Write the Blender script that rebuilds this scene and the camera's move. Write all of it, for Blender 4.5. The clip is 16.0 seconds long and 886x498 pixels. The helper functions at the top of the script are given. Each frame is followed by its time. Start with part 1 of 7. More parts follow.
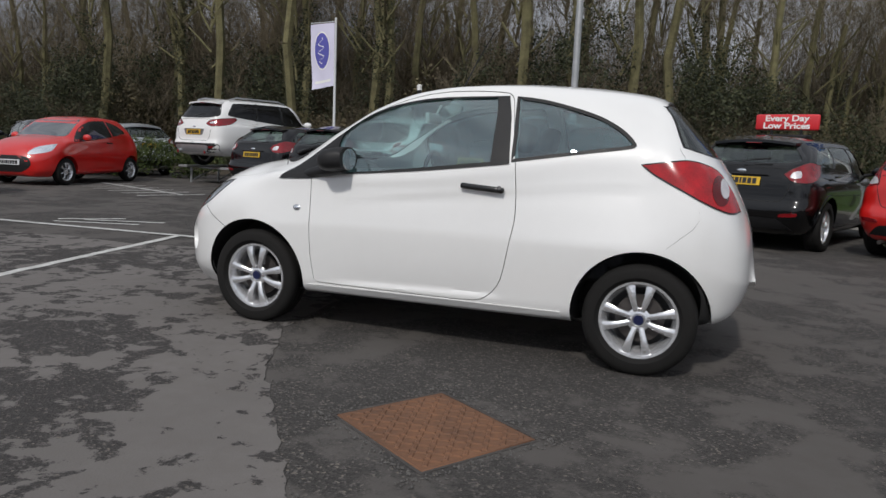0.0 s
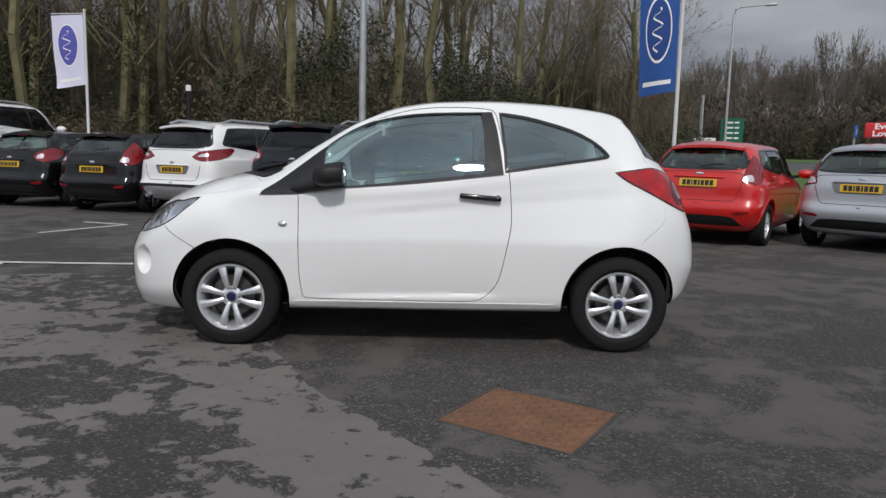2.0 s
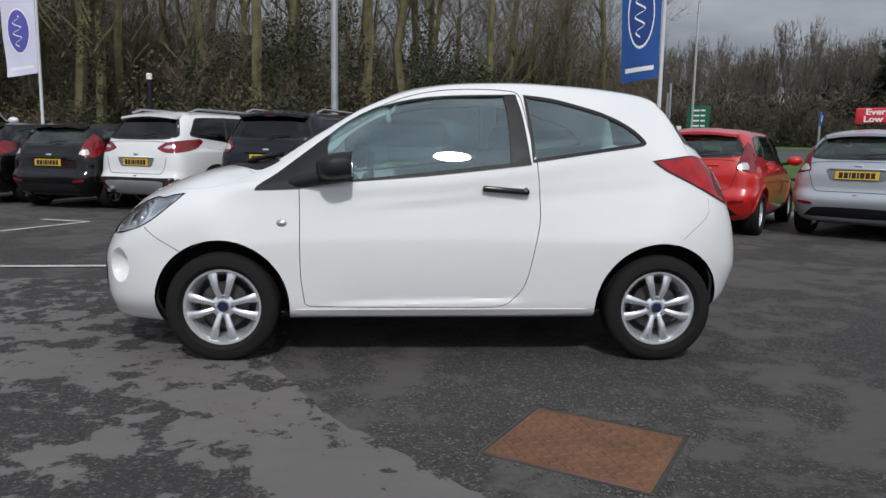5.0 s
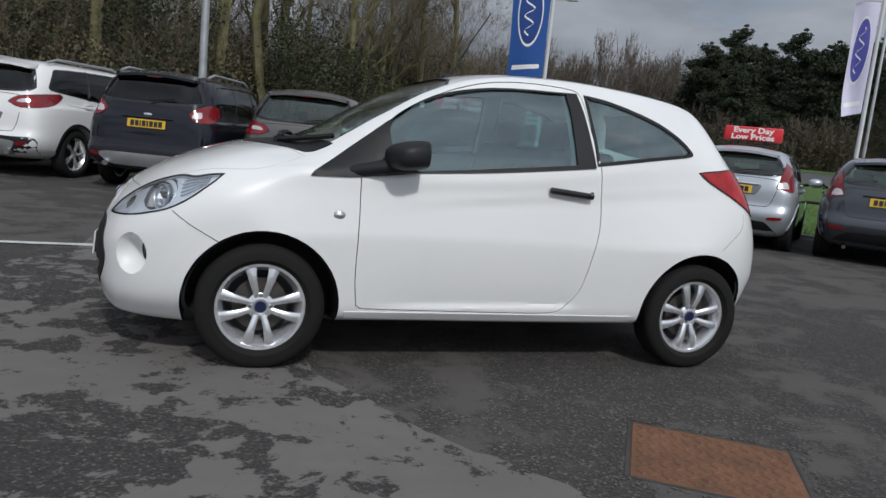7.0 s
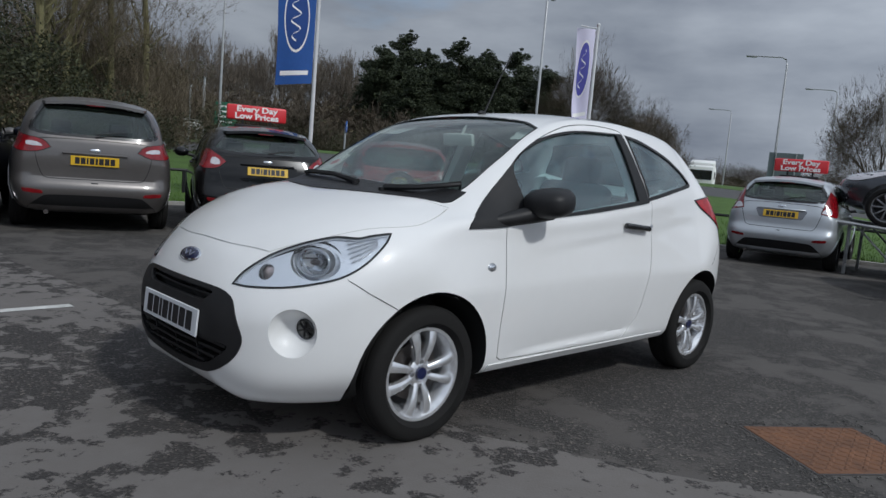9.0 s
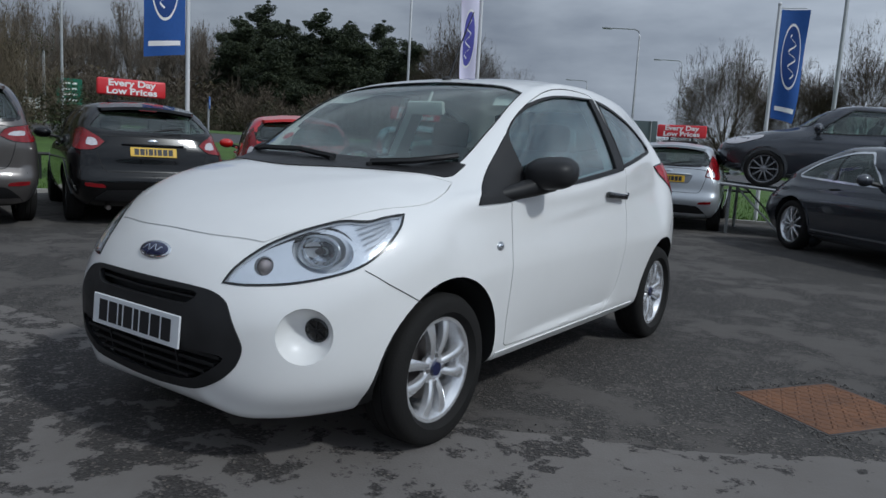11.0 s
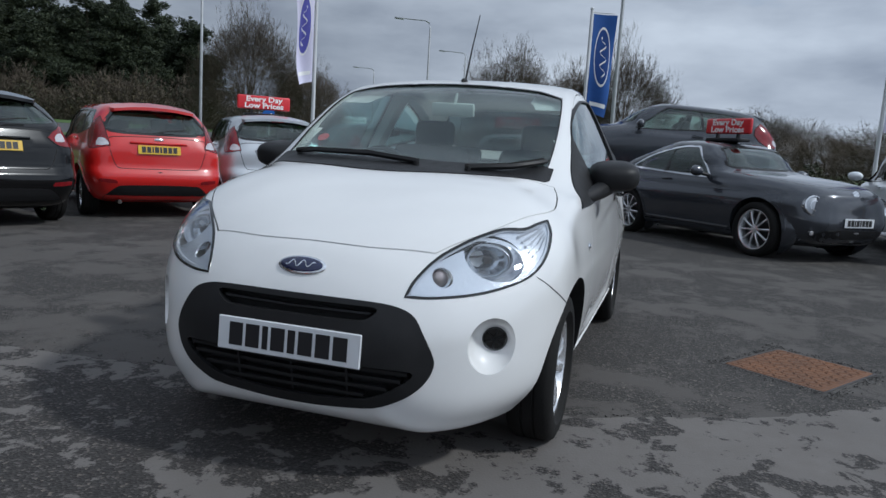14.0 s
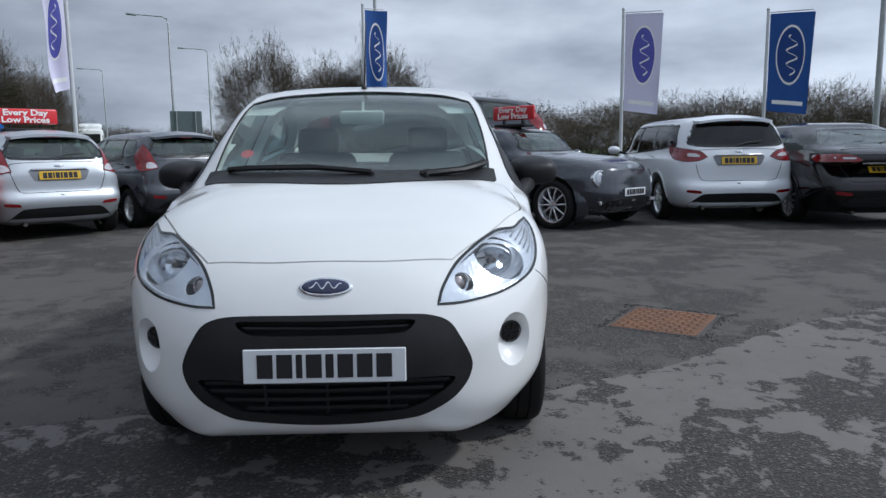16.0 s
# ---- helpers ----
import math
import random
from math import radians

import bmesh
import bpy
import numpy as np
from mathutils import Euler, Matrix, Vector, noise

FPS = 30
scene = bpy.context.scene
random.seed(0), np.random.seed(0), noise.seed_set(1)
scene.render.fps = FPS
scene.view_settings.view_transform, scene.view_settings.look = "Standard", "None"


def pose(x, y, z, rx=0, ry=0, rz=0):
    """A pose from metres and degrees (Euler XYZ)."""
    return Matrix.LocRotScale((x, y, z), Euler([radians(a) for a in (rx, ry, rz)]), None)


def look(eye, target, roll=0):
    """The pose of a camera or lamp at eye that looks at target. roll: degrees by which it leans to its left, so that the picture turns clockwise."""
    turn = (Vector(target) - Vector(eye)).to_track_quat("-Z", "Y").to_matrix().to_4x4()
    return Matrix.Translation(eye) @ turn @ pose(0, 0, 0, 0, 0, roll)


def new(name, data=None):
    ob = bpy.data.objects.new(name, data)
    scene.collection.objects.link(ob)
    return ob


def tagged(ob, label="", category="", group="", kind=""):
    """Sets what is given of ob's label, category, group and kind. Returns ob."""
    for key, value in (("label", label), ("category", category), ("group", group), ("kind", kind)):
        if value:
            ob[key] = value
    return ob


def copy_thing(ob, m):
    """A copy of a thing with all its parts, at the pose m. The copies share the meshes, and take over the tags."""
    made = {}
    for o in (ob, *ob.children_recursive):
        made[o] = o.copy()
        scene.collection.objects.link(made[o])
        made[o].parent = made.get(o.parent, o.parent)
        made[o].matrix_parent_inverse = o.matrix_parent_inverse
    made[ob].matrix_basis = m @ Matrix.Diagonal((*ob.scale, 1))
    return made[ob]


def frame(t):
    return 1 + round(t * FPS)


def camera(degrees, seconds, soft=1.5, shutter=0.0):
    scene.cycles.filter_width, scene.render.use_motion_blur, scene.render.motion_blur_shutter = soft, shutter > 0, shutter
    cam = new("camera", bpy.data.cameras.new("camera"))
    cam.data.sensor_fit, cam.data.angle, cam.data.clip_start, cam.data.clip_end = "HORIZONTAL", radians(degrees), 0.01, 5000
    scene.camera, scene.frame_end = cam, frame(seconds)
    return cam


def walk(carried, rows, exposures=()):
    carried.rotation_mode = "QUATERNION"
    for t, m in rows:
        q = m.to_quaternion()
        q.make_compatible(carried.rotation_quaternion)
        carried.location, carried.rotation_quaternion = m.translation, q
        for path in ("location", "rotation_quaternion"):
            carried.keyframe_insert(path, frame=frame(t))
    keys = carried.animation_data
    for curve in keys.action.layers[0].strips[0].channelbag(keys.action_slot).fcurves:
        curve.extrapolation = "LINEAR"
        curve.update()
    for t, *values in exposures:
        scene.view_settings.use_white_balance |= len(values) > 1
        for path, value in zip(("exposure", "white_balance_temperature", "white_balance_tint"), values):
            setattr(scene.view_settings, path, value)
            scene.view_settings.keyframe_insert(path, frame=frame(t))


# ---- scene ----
from mathutils.bvhtree import BVHTree
cam = camera(63.0, 16.0, soft=1.5)
PATH = [
    (0, (1.486, -4.521, 1.121), (0.795, -2.664, 0.846), 2.4),
    (0.5, (1.073, -4.818, 1.127), (0.615, -2.89, 0.858), 2.4),
    (1, (0.655, -4.972, 1.142), (0.337, -3.021, 0.833), 0.7),
    (1.5, (0.338, -5.078, 1.154), (0.231, -3.096, 0.908), 1.4),
    (2, (0.046, -5.019, 1.15), (0.075, -3.035, 0.897), 1.4),
    (2.5, (-0.14, -4.908, 1.146), (0.009, -2.93, 0.892), 2.3),
    (3, (-0.202, -4.662, 1.147), (-0.029, -2.689, 0.868), 1.0),
    (3.5, (-0.261, -4.59, 1.156), (-0.048, -2.62, 0.884), -0.1),
    (4, (-0.257, -4.563, 1.151), (-0.055, -2.592, 0.879), -0.3),
    (4.5, (-0.235, -4.565, 1.15), (-0.102, -2.589, 0.872), 0.5),
    (4.7, (-0.222, -4.557, 1.141), (-0.1, -2.579, 0.864), 0.8),
    (7, (-1.403, -4.05, 1.124), (-0.778, -2.174, 0.825), 5.8),
    (7.5, (-1.923, -3.845, 1.138), (-1.057, -2.063, 0.868), 5.7),
    (8, (-2.473, -3.502, 1.153), (-1.508, -1.772, 0.878), 6.8),
    (8.2, (-2.675, -3.396, 1.166), (-1.595, -1.732, 0.91), 6.7),
    (10.3, (-3.351, -2.301, 1.122), (-1.786, -1.085, 0.853), 3.4),
    (10.5, (-3.344, -2.283, 1.112), (-1.75, -1.104, 0.848), 3.5),
    (11, (-3.308, -2.273, 1.107), (-1.686, -1.133, 0.836), 3.3),
    (11.5, (-3.312, -2.291, 1.107), (-1.7, -1.141, 0.827), 3.0),
    (12, (-3.304, -2.289, 1.104), (-1.697, -1.132, 0.821), 2.5),
    (12.5, (-3.316, -2.249, 1.102), (-1.705, -1.101, 0.812), 2.4),
    (13, (-3.527, -1.997, 1.101), (-1.82, -0.997, 0.812), 3.8),
    (13.5, (-3.696, -1.6, 1.081), (-1.895, -0.776, 0.808), 5.0),
    (14, (-3.928, -1.156, 1.108), (-2.041, -0.55, 0.836), 3.5),
    (14.5, (-4.043, -0.761, 1.11), (-2.097, -0.39, 0.836), 0.3),
    (15, (-4.13, -0.466, 1.133), (-2.158, -0.284, 0.852), 1.1),
    (15.5, (-4.167, -0.347, 1.149), (-2.186, -0.339, 0.873), 0.2),
    (16, (-4.157, -0.337, 1.146), (-2.176, -0.377, 0.872), -0.7),
]
EXPOSURE = [(0, -.17, 6450, 10), (3.5, -.12, 6250, 10), (7, -.2, 6170, 8), (7.8, -.25, 6150, 8), (10.5, -.36, 5820, 6), (12.5, -.37, 5800, 5), (13.5, -.2, 5780, 5), (14.5, -.1, 5800, 7), (16, .04, 5800, 7)]
walk(cam, [(t, look(eye, target, roll)) for t, eye, target, roll in PATH], EXPOSURE)

# ---- light ----
SUN = Vector((0.02, -0.75, 0.72)).normalized()
world = bpy.data.worlds.new("sky")
scene.world = world
world.use_nodes = True
nt = world.node_tree
bg = nt.nodes["Background"]
sky = nt.nodes.new("ShaderNodeTexSky")
sky.sky_type = 'NISHITA'
sky.sun_disc = False
sky.sun_elevation = math.asin(SUN.z)
sky.sun_rotation = math.atan2(SUN.x, SUN.y)
# broken grey cloud over the clear sky
tc = nt.nodes.new("ShaderNodeTexCoord")
mp = nt.nodes.new("ShaderNodeMapping")
mp.inputs["Scale"].default_value = (1.0, 1.0, 3.2)
cloud, tone = nt.nodes.new("ShaderNodeTexNoise"), nt.nodes.new("ShaderNodeTexNoise")
cloud.inputs["Scale"].default_value, cloud.inputs["Detail"].default_value, cloud.inputs["Roughness"].default_value = 2.2, 7, .55
tone.inputs["Scale"].default_value, tone.inputs["Detail"].default_value = 3.4, 8
cover, shade = nt.nodes.new("ShaderNodeValToRGB"), nt.nodes.new("ShaderNodeValToRGB")
cover.color_ramp.elements[0].position, cover.color_ramp.elements[1].position = .12, .36
shade.color_ramp.elements[0].position, shade.color_ramp.elements[1].position = .33, .70
shade.color_ramp.elements[0].color, shade.color_ramp.elements[1].color = (2.3, 2.5, 2.95, 1), (5.2, 5.4, 5.8, 1)
mixer = nt.nodes.new("ShaderNodeMix")
mixer.data_type = 'RGBA'
nt.links.new(tc.outputs["Generated"], mp.inputs["Vector"])
for n in (cloud, tone):
    nt.links.new(mp.outputs[0], n.inputs["Vector"])
nt.links.new(cloud.outputs[0], cover.inputs[0])
nt.links.new(tone.outputs[0], shade.inputs[0])
nt.links.new(cover.outputs[0], mixer.inputs[0])
nt.links.new(sky.outputs[0], mixer.inputs[6])
# cloud is brighter towards the sun
toward, lift, lit = nt.nodes.new("ShaderNodeVectorMath"), nt.nodes.new("ShaderNodeMapRange"), nt.nodes.new("ShaderNodeMix")
toward.operation = 'DOT_PRODUCT'
toward.inputs[1].default_value = SUN
nt.links.new(tc.outputs["Generated"], toward.inputs[0])
lift.inputs[1].default_value, lift.inputs[2].default_value, lift.inputs[3].default_value, lift.inputs[4].default_value = -.7, .9, .60, 1.55
nt.links.new(toward.outputs["Value"], lift.inputs[0])
lit.data_type, lit.blend_type = 'RGBA', 'MULTIPLY'
lit.inputs[0].default_value = 1.0
nt.links.new(shade.outputs[0], lit.inputs[6])
nt.links.new(lift.outputs[0], lit.inputs[7])
nt.links.new(lit.outputs[2], mixer.inputs[7])
nt.links.new(mixer.outputs[2], bg.inputs[0])
bg.inputs["Strength"].default_value = 0.12
lamp = bpy.data.lights.new("sun", 'SUN')
lamp.energy, lamp.angle, lamp.color = 2.2, radians(4), (1.0, 0.955, 0.90)
sun = new("sun", lamp)
sun.matrix_world = look(SUN * 50, (0, 0, 0))


# ---- materials ----
def mat(name, color=(0.5, 0.5, 0.5), rough=0.5, metal=0.0, coat=0.0, vary=0.0, scale=8.0, bump=0.0, rough_vary=0.0):
    """A principled material whose colour and roughness wander at two scales."""
    m = bpy.data.materials.new(name)
    m.use_nodes = True
    t = m.node_tree
    b = t.nodes["Principled BSDF"]
    b.inputs["Base Color"].default_value = (*color, 1)
    b.inputs["Roughness"].default_value = rough
    b.inputs["Metallic"].default_value = metal
    b.inputs["Coat Weight"].default_value = coat
    b.inputs["Coat Roughness"].default_value = 0.03
    if vary or rough_vary or bump:
        tc = t.nodes.new("ShaderNodeTexCoord")
        n1, n2 = t.nodes.new("ShaderNodeTexNoise"), t.nodes.new("ShaderNodeTexNoise")
        n1.inputs["Scale"].default_value, n1.inputs["Detail"].default_value = scale, 5
        n2.inputs["Scale"].default_value, n2.inputs["Detail"].default_value = scale * 9, 3
        for n in (n1, n2):
            t.links.new(tc.outputs["Object"], n.inputs["Vector"])
        mx = t.nodes.new("ShaderNodeMix")
        mx.data_type = 'FLOAT'
        mx.inputs[0].default_value = .4
        t.links.new(n1.outputs[0], mx.inputs[2])
        t.links.new(n2.outputs[0], mx.inputs[3])
        if vary:
            r = t.nodes.new("ShaderNodeValToRGB")
            r.color_ramp.elements[0].position, r.color_ramp.elements[1].position = .3, .7
            r.color_ramp.elements[0].color = (*[c * (1 - vary) for c in color], 1)
            r.color_ramp.elements[1].color = (*[min(c * (1 + vary), 1) for c in color], 1)
            t.links.new(mx.outputs[0], r.inputs[0])
            t.links.new(r.outputs[0], b.inputs["Base Color"])
        if rough_vary:
            mr = t.nodes.new("ShaderNodeMapRange")
            mr.inputs[1].default_value, mr.inputs[2].default_value = .3, .7
            mr.inputs[3].default_value, mr.inputs[4].default_value = max(rough - rough_vary, .02), min(rough + rough_vary, 1)
            t.links.new(mx.outputs[0], mr.inputs[0])
            t.links.new(mr.outputs[0], b.inputs["Roughness"])
        if bump:
            bp = t.nodes.new("ShaderNodeBump")
            bp.inputs["Strength"].default_value, bp.inputs["Distance"].default_value = bump, .01
            t.links.new(n2.outputs[0], bp.inputs["Height"])
            t.links.new(bp.outputs[0], b.inputs["Normal"])
    return m


def glass(name, tint, gloss=.045, rough=0.0):
    """A thin pane: clear tinted passage with the gloss of its face."""
    m = bpy.data.materials.new(name)
    m.use_nodes = True
    t = m.node_tree
    t.nodes.remove(t.nodes["Principled BSDF"])
    tr, gl, fr, mx = (t.nodes.new("ShaderNode" + k) for k in ("BsdfTransparent", "BsdfGlossy", "LayerWeight", "MixShader"))
    tr.inputs[0].default_value = (*tint, 1)
    gl.inputs["Roughness"].default_value = rough
    fr.inputs["Blend"].default_value = .5
    pw, ma = t.nodes.new("ShaderNodeMath"), t.nodes.new("ShaderNodeMath")
    pw.operation, ma.operation = 'POWER', 'MULTIPLY_ADD'
    pw.inputs[1].default_value = 4.0
    ma.inputs[1].default_value, ma.inputs[2].default_value = .9, gloss
    t.links.new(fr.outputs["Facing"], pw.inputs[0])
    t.links.new(pw.outputs[0], ma.inputs[0])
    t.links.new(ma.outputs[0], mx.inputs[0])
    t.links.new(tr.outputs[0], mx.inputs[1])
    t.links.new(gl.outputs[0], mx.inputs[2])
    t.links.new(mx.outputs[0], t.nodes["Material Output"].inputs[0])
    return m


M_WHITE = mat("white_paint", (0.80, 0.80, 0.79), 0.38, 0, 1, .015, 1.5, 0, .05)
M_RED = mat("red_paint", (0.56, 0.009, 0.007), 0.35, 0, 1, .06, 2)
M_BLACK = mat("black_paint", (0.004, 0.004, 0.0045), 0.2, 0, .6, .2, 2)
M_NAVY = mat("dark_blue_paint", (0.007, 0.008, 0.014), 0.22, .1, .6, .2, 2)
M_SILVER = mat("silver_paint", (0.50, 0.53, 0.56), 0.38, 0.55, 1, .04, 2)
M_GREY = mat("dark_grey_paint", (0.048, 0.053, 0.064), 0.24, 0.4, 1, .1, 2)
M_TAUPE = mat("brown_grey_paint", (0.13, 0.12, 0.115), 0.35, 0.5, 1, .08, 2)
M_PALE = mat("pale_blue_white_paint", (0.82, 0.85, 0.89), 0.30, 0, 1, .02, 2)
for m in (M_BLACK, M_NAVY):
    m.node_tree.nodes["Principled BSDF"].inputs["Specular IOR Level"].default_value = .15
    m.node_tree.nodes["Principled BSDF"].inputs["Coat Weight"].default_value = .75
M_TYRE = mat("tyre_rubber", (0.0115, 0.011, 0.0105), 0.82, 0, 0, .35, 14, .15, .12)
M_TYRE.node_tree.nodes["Principled BSDF"].inputs["Specular IOR Level"].default_value = .25
M_ALLOY = mat("silver_alloy", (0.80, 0.81, 0.83), 0.27, .75, .4, .05, 10)
M_BLACKALLOY = mat("polished_dark_alloy", (0.25, 0.25, 0.26), 0.3, .8, .3, .4, 30)
M_STEEL = mat("dull_steel", (0.35, 0.35, 0.36), .4, .9, 0, .15, 30)
M_GALV = mat("galvanised_steel", (0.42, 0.43, 0.44), .5, .6, 0, .2, 6, 0, .12)
M_DARKMETAL = mat("brake_metal", (0.10, 0.09, 0.085), .5, .8, 0, .3, 12)
M_CHROME = mat("chrome", (0.82, 0.83, 0.85), .08, 1)
M_CHROMESOFT = mat("silvered_plastic", (0.74, 0.77, 0.81), .22, .9)
M_LAMPGREY = mat("dull_silvered_plastic", (0.40, 0.42, 0.45), .28, .7)
M_REFLECTOR = mat("faceted_reflector", (0.74, 0.77, 0.82), .20, .42, 0, .05, 9, .15, .06)
M_MIRROR = mat("mirror", (0.85, 0.87, 0.88), .01, 1)
M_BLACKPLASTIC = mat("black_plastic", (0.016, 0.016, 0.017), .5, 0, 0, .2, 20, .05, .08)
M_BLACKGLOSS = mat("gloss_black_plastic", (0.010, 0.010, 0.010), .18, 0, .4)
# near-black for joints, lamp edges and liners; in gaps it stands in for shade
M_SHADOWGAP = mat("gap_black", (0.012, 0.012, 0.012), .8)
M_CABIN = mat("grey_cabin_plastic", (0.06, 0.062, 0.065), .6, 0, 0, .15, 15)
M_CABINLIGHT = mat("pale_cabin_plastic", (0.55, 0.57, 0.55), .6)
M_SEAT = mat("seat_cloth", (0.06, 0.062, 0.068), .9, 0, 0, .3, 60, .2)
M_GLASS = glass("tinted_glass", (0.84, 0.92, 0.89), .05)
M_SIDEGLASS = glass("tinted_side_glass", (0.68, 0.85, 0.86), .17)
M_PARKGLASS = glass("tinted_car_glass", (0.74, 0.82, 0.78), .08)
M_PRIVACY = glass("privacy_car_glass", (0.13, 0.14, 0.15), .05)
M_LENS = glass("clear_lens", (0.97, 0.98, 0.99), .04)
M_DARKGLASS = glass("privacy_glass", (0.42, 0.46, 0.46), .05)
M_CARGLASS = mat("deep_tinted_glass", (0.022, 0.027, 0.029), .03, 0, .9)
for k, v in (("Specular IOR Level", 1.0), ("IOR", 1.7), ("Coat IOR", 1.7)):
    M_CARGLASS.node_tree.nodes["Principled BSDF"].inputs[k].default_value = v
M_REARGLASS = mat("dark_rear_glass", (0.016, 0.019, 0.021), .03, 0, .25)
M_BLACKPLASTIC.node_tree.nodes["Principled BSDF"].inputs["Specular IOR Level"].default_value = .28
M_AMBERGLASS = mat("amber_lens", (0.55, 0.46, 0.43), .2, .6, .5, .3, 60)
M_REDLENS = mat("red_lens", (0.36, 0.004, 0.008), .16, 0, .3, .45, 14)
M_PARKRED = mat("dark_red_lens", (0.20, 0.004, 0.008), .12, 0, .6, .45, 14)
M_REDDEEP = mat("smoked_red_lens", (.10, .004, .006), .08, 0, 0, .3, 14, .1)
M_CLEARLENS = mat("pale_lamp_lens", (0.62, 0.60, 0.62), .18, .35, .5, .25, 25)
M_RAIL = mat("satin_silver_trim", (0.46, 0.47, 0.49), .38, .6, .2, .08, 8)
# darker copy of the silver paint; carries the plate recess's shade as colour
M_RECESSSHADE = mat("painted_recess_shade", (0.20, 0.21, 0.23), .4, .4, .5, .06, 3)
M_REDPLASTIC = mat("red_sign_plastic", (0.62, 0.022, 0.030), .35, 0, .4, .03, 3)
M_PLATEWHITE = mat("white_plate", (0.72, 0.74, 0.76), .35, 0, .3)
M_PLATEYELLOW = mat("yellow_plate", (0.68, 0.42, 0.015), .35, 0, .3)
M_INK = mat("black_ink", (0.010, 0.010, 0.012), .5)
M_BADGE = mat("dark_blue_enamel", (0.010, 0.015, 0.06), .15, 0, .8)
M_SIGNWHITE = mat("white_sign_paint", (0.82, 0.82, 0.80), .5)
M_LINE = mat("worn_line_paint", (0.52, 0.52, 0.50), .8, 0, 0, .35, 7, .2)
M_POLE = mat("white_pole", (0.62, 0.63, 0.64), .4, 0, .2, .06, 3)
M_FLAGWHITE = mat("white_flag_cloth", (0.66, 0.64, 0.78), .85, 0, 0, .05, 2)
M_FLAGBLUE = mat("blue_flag_cloth", (0.022, 0.085, 0.30), .85, 0, 0, .12, 2)
M_OVALBLUE = mat("deep_blue_print", (0.016, 0.055, 0.22), .85, 0, 0, .1, 3)
# lighter blue: the glow of backlit cloth is put into the print's colour
M_OVALLILAC = mat("backlit_blue_print", (0.10, 0.10, 0.40), .85, 0, 0, .1, 3)
M_GREENSIGN = mat("green_road_sign", (0.010, 0.12, 0.07), .4)
M_BLUESIGN = mat("blue_road_sign", (0.02, 0.12, 0.45), .4)
M_BARK = mat("tree_bark", (0.11, 0.092, 0.064), .95, 0, 0, .45, 5, .6)
M_MOSSBARK = mat("mossy_bark", (0.13, 0.118, 0.058), .95, 0, 0, .5, 3, .6)
M_TWIG = mat("bare_twigs", (0.135, 0.110, 0.072), .9, 0, 0, .45, .6)
M_TWIGPALE = mat("pale_bare_twigs", (0.13, 0.108, 0.085), .9, 0, 0, .35, .6)
M_DARKTWIG = mat("dark_bare_twigs", (0.088, 0.070, 0.050), .9, 0, 0, .35, .6)


def leaf_material(name, a, b):
    m = mat(name, a, .75)
    t = m.node_tree
    g, r = t.nodes.new("ShaderNodeNewGeometry"), t.nodes.new("ShaderNodeValToRGB")
    r.color_ramp.elements[0].color, r.color_ramp.elements[1].color = (*a, 1), (*b, 1)
    t.links.new(g.outputs["Random Per Island"], r.inputs[0])
    t.links.new(r.outputs[0], t.nodes["Principled BSDF"].inputs["Base Color"])
    return m


M_IVY = leaf_material("ivy_leaves", (0.012, 0.018, 0.008), (0.052, 0.057, 0.020))
M_SCRUB = leaf_material("brown_scrub", (0.045, 0.034, 0.020), (0.13, 0.105, 0.050))
M_PINE = leaf_material("pine_needles", (0.013, 0.022, 0.012), (0.050, 0.064, 0.026))
M_HEDGE = leaf_material("hedge_leaves", (0.030, 0.050, 0.012), (0.095, 0.13, 0.030))
M_BLADE = leaf_material("grass_blades", (0.045, 0.10, 0.012), (0.12, 0.20, 0.035))


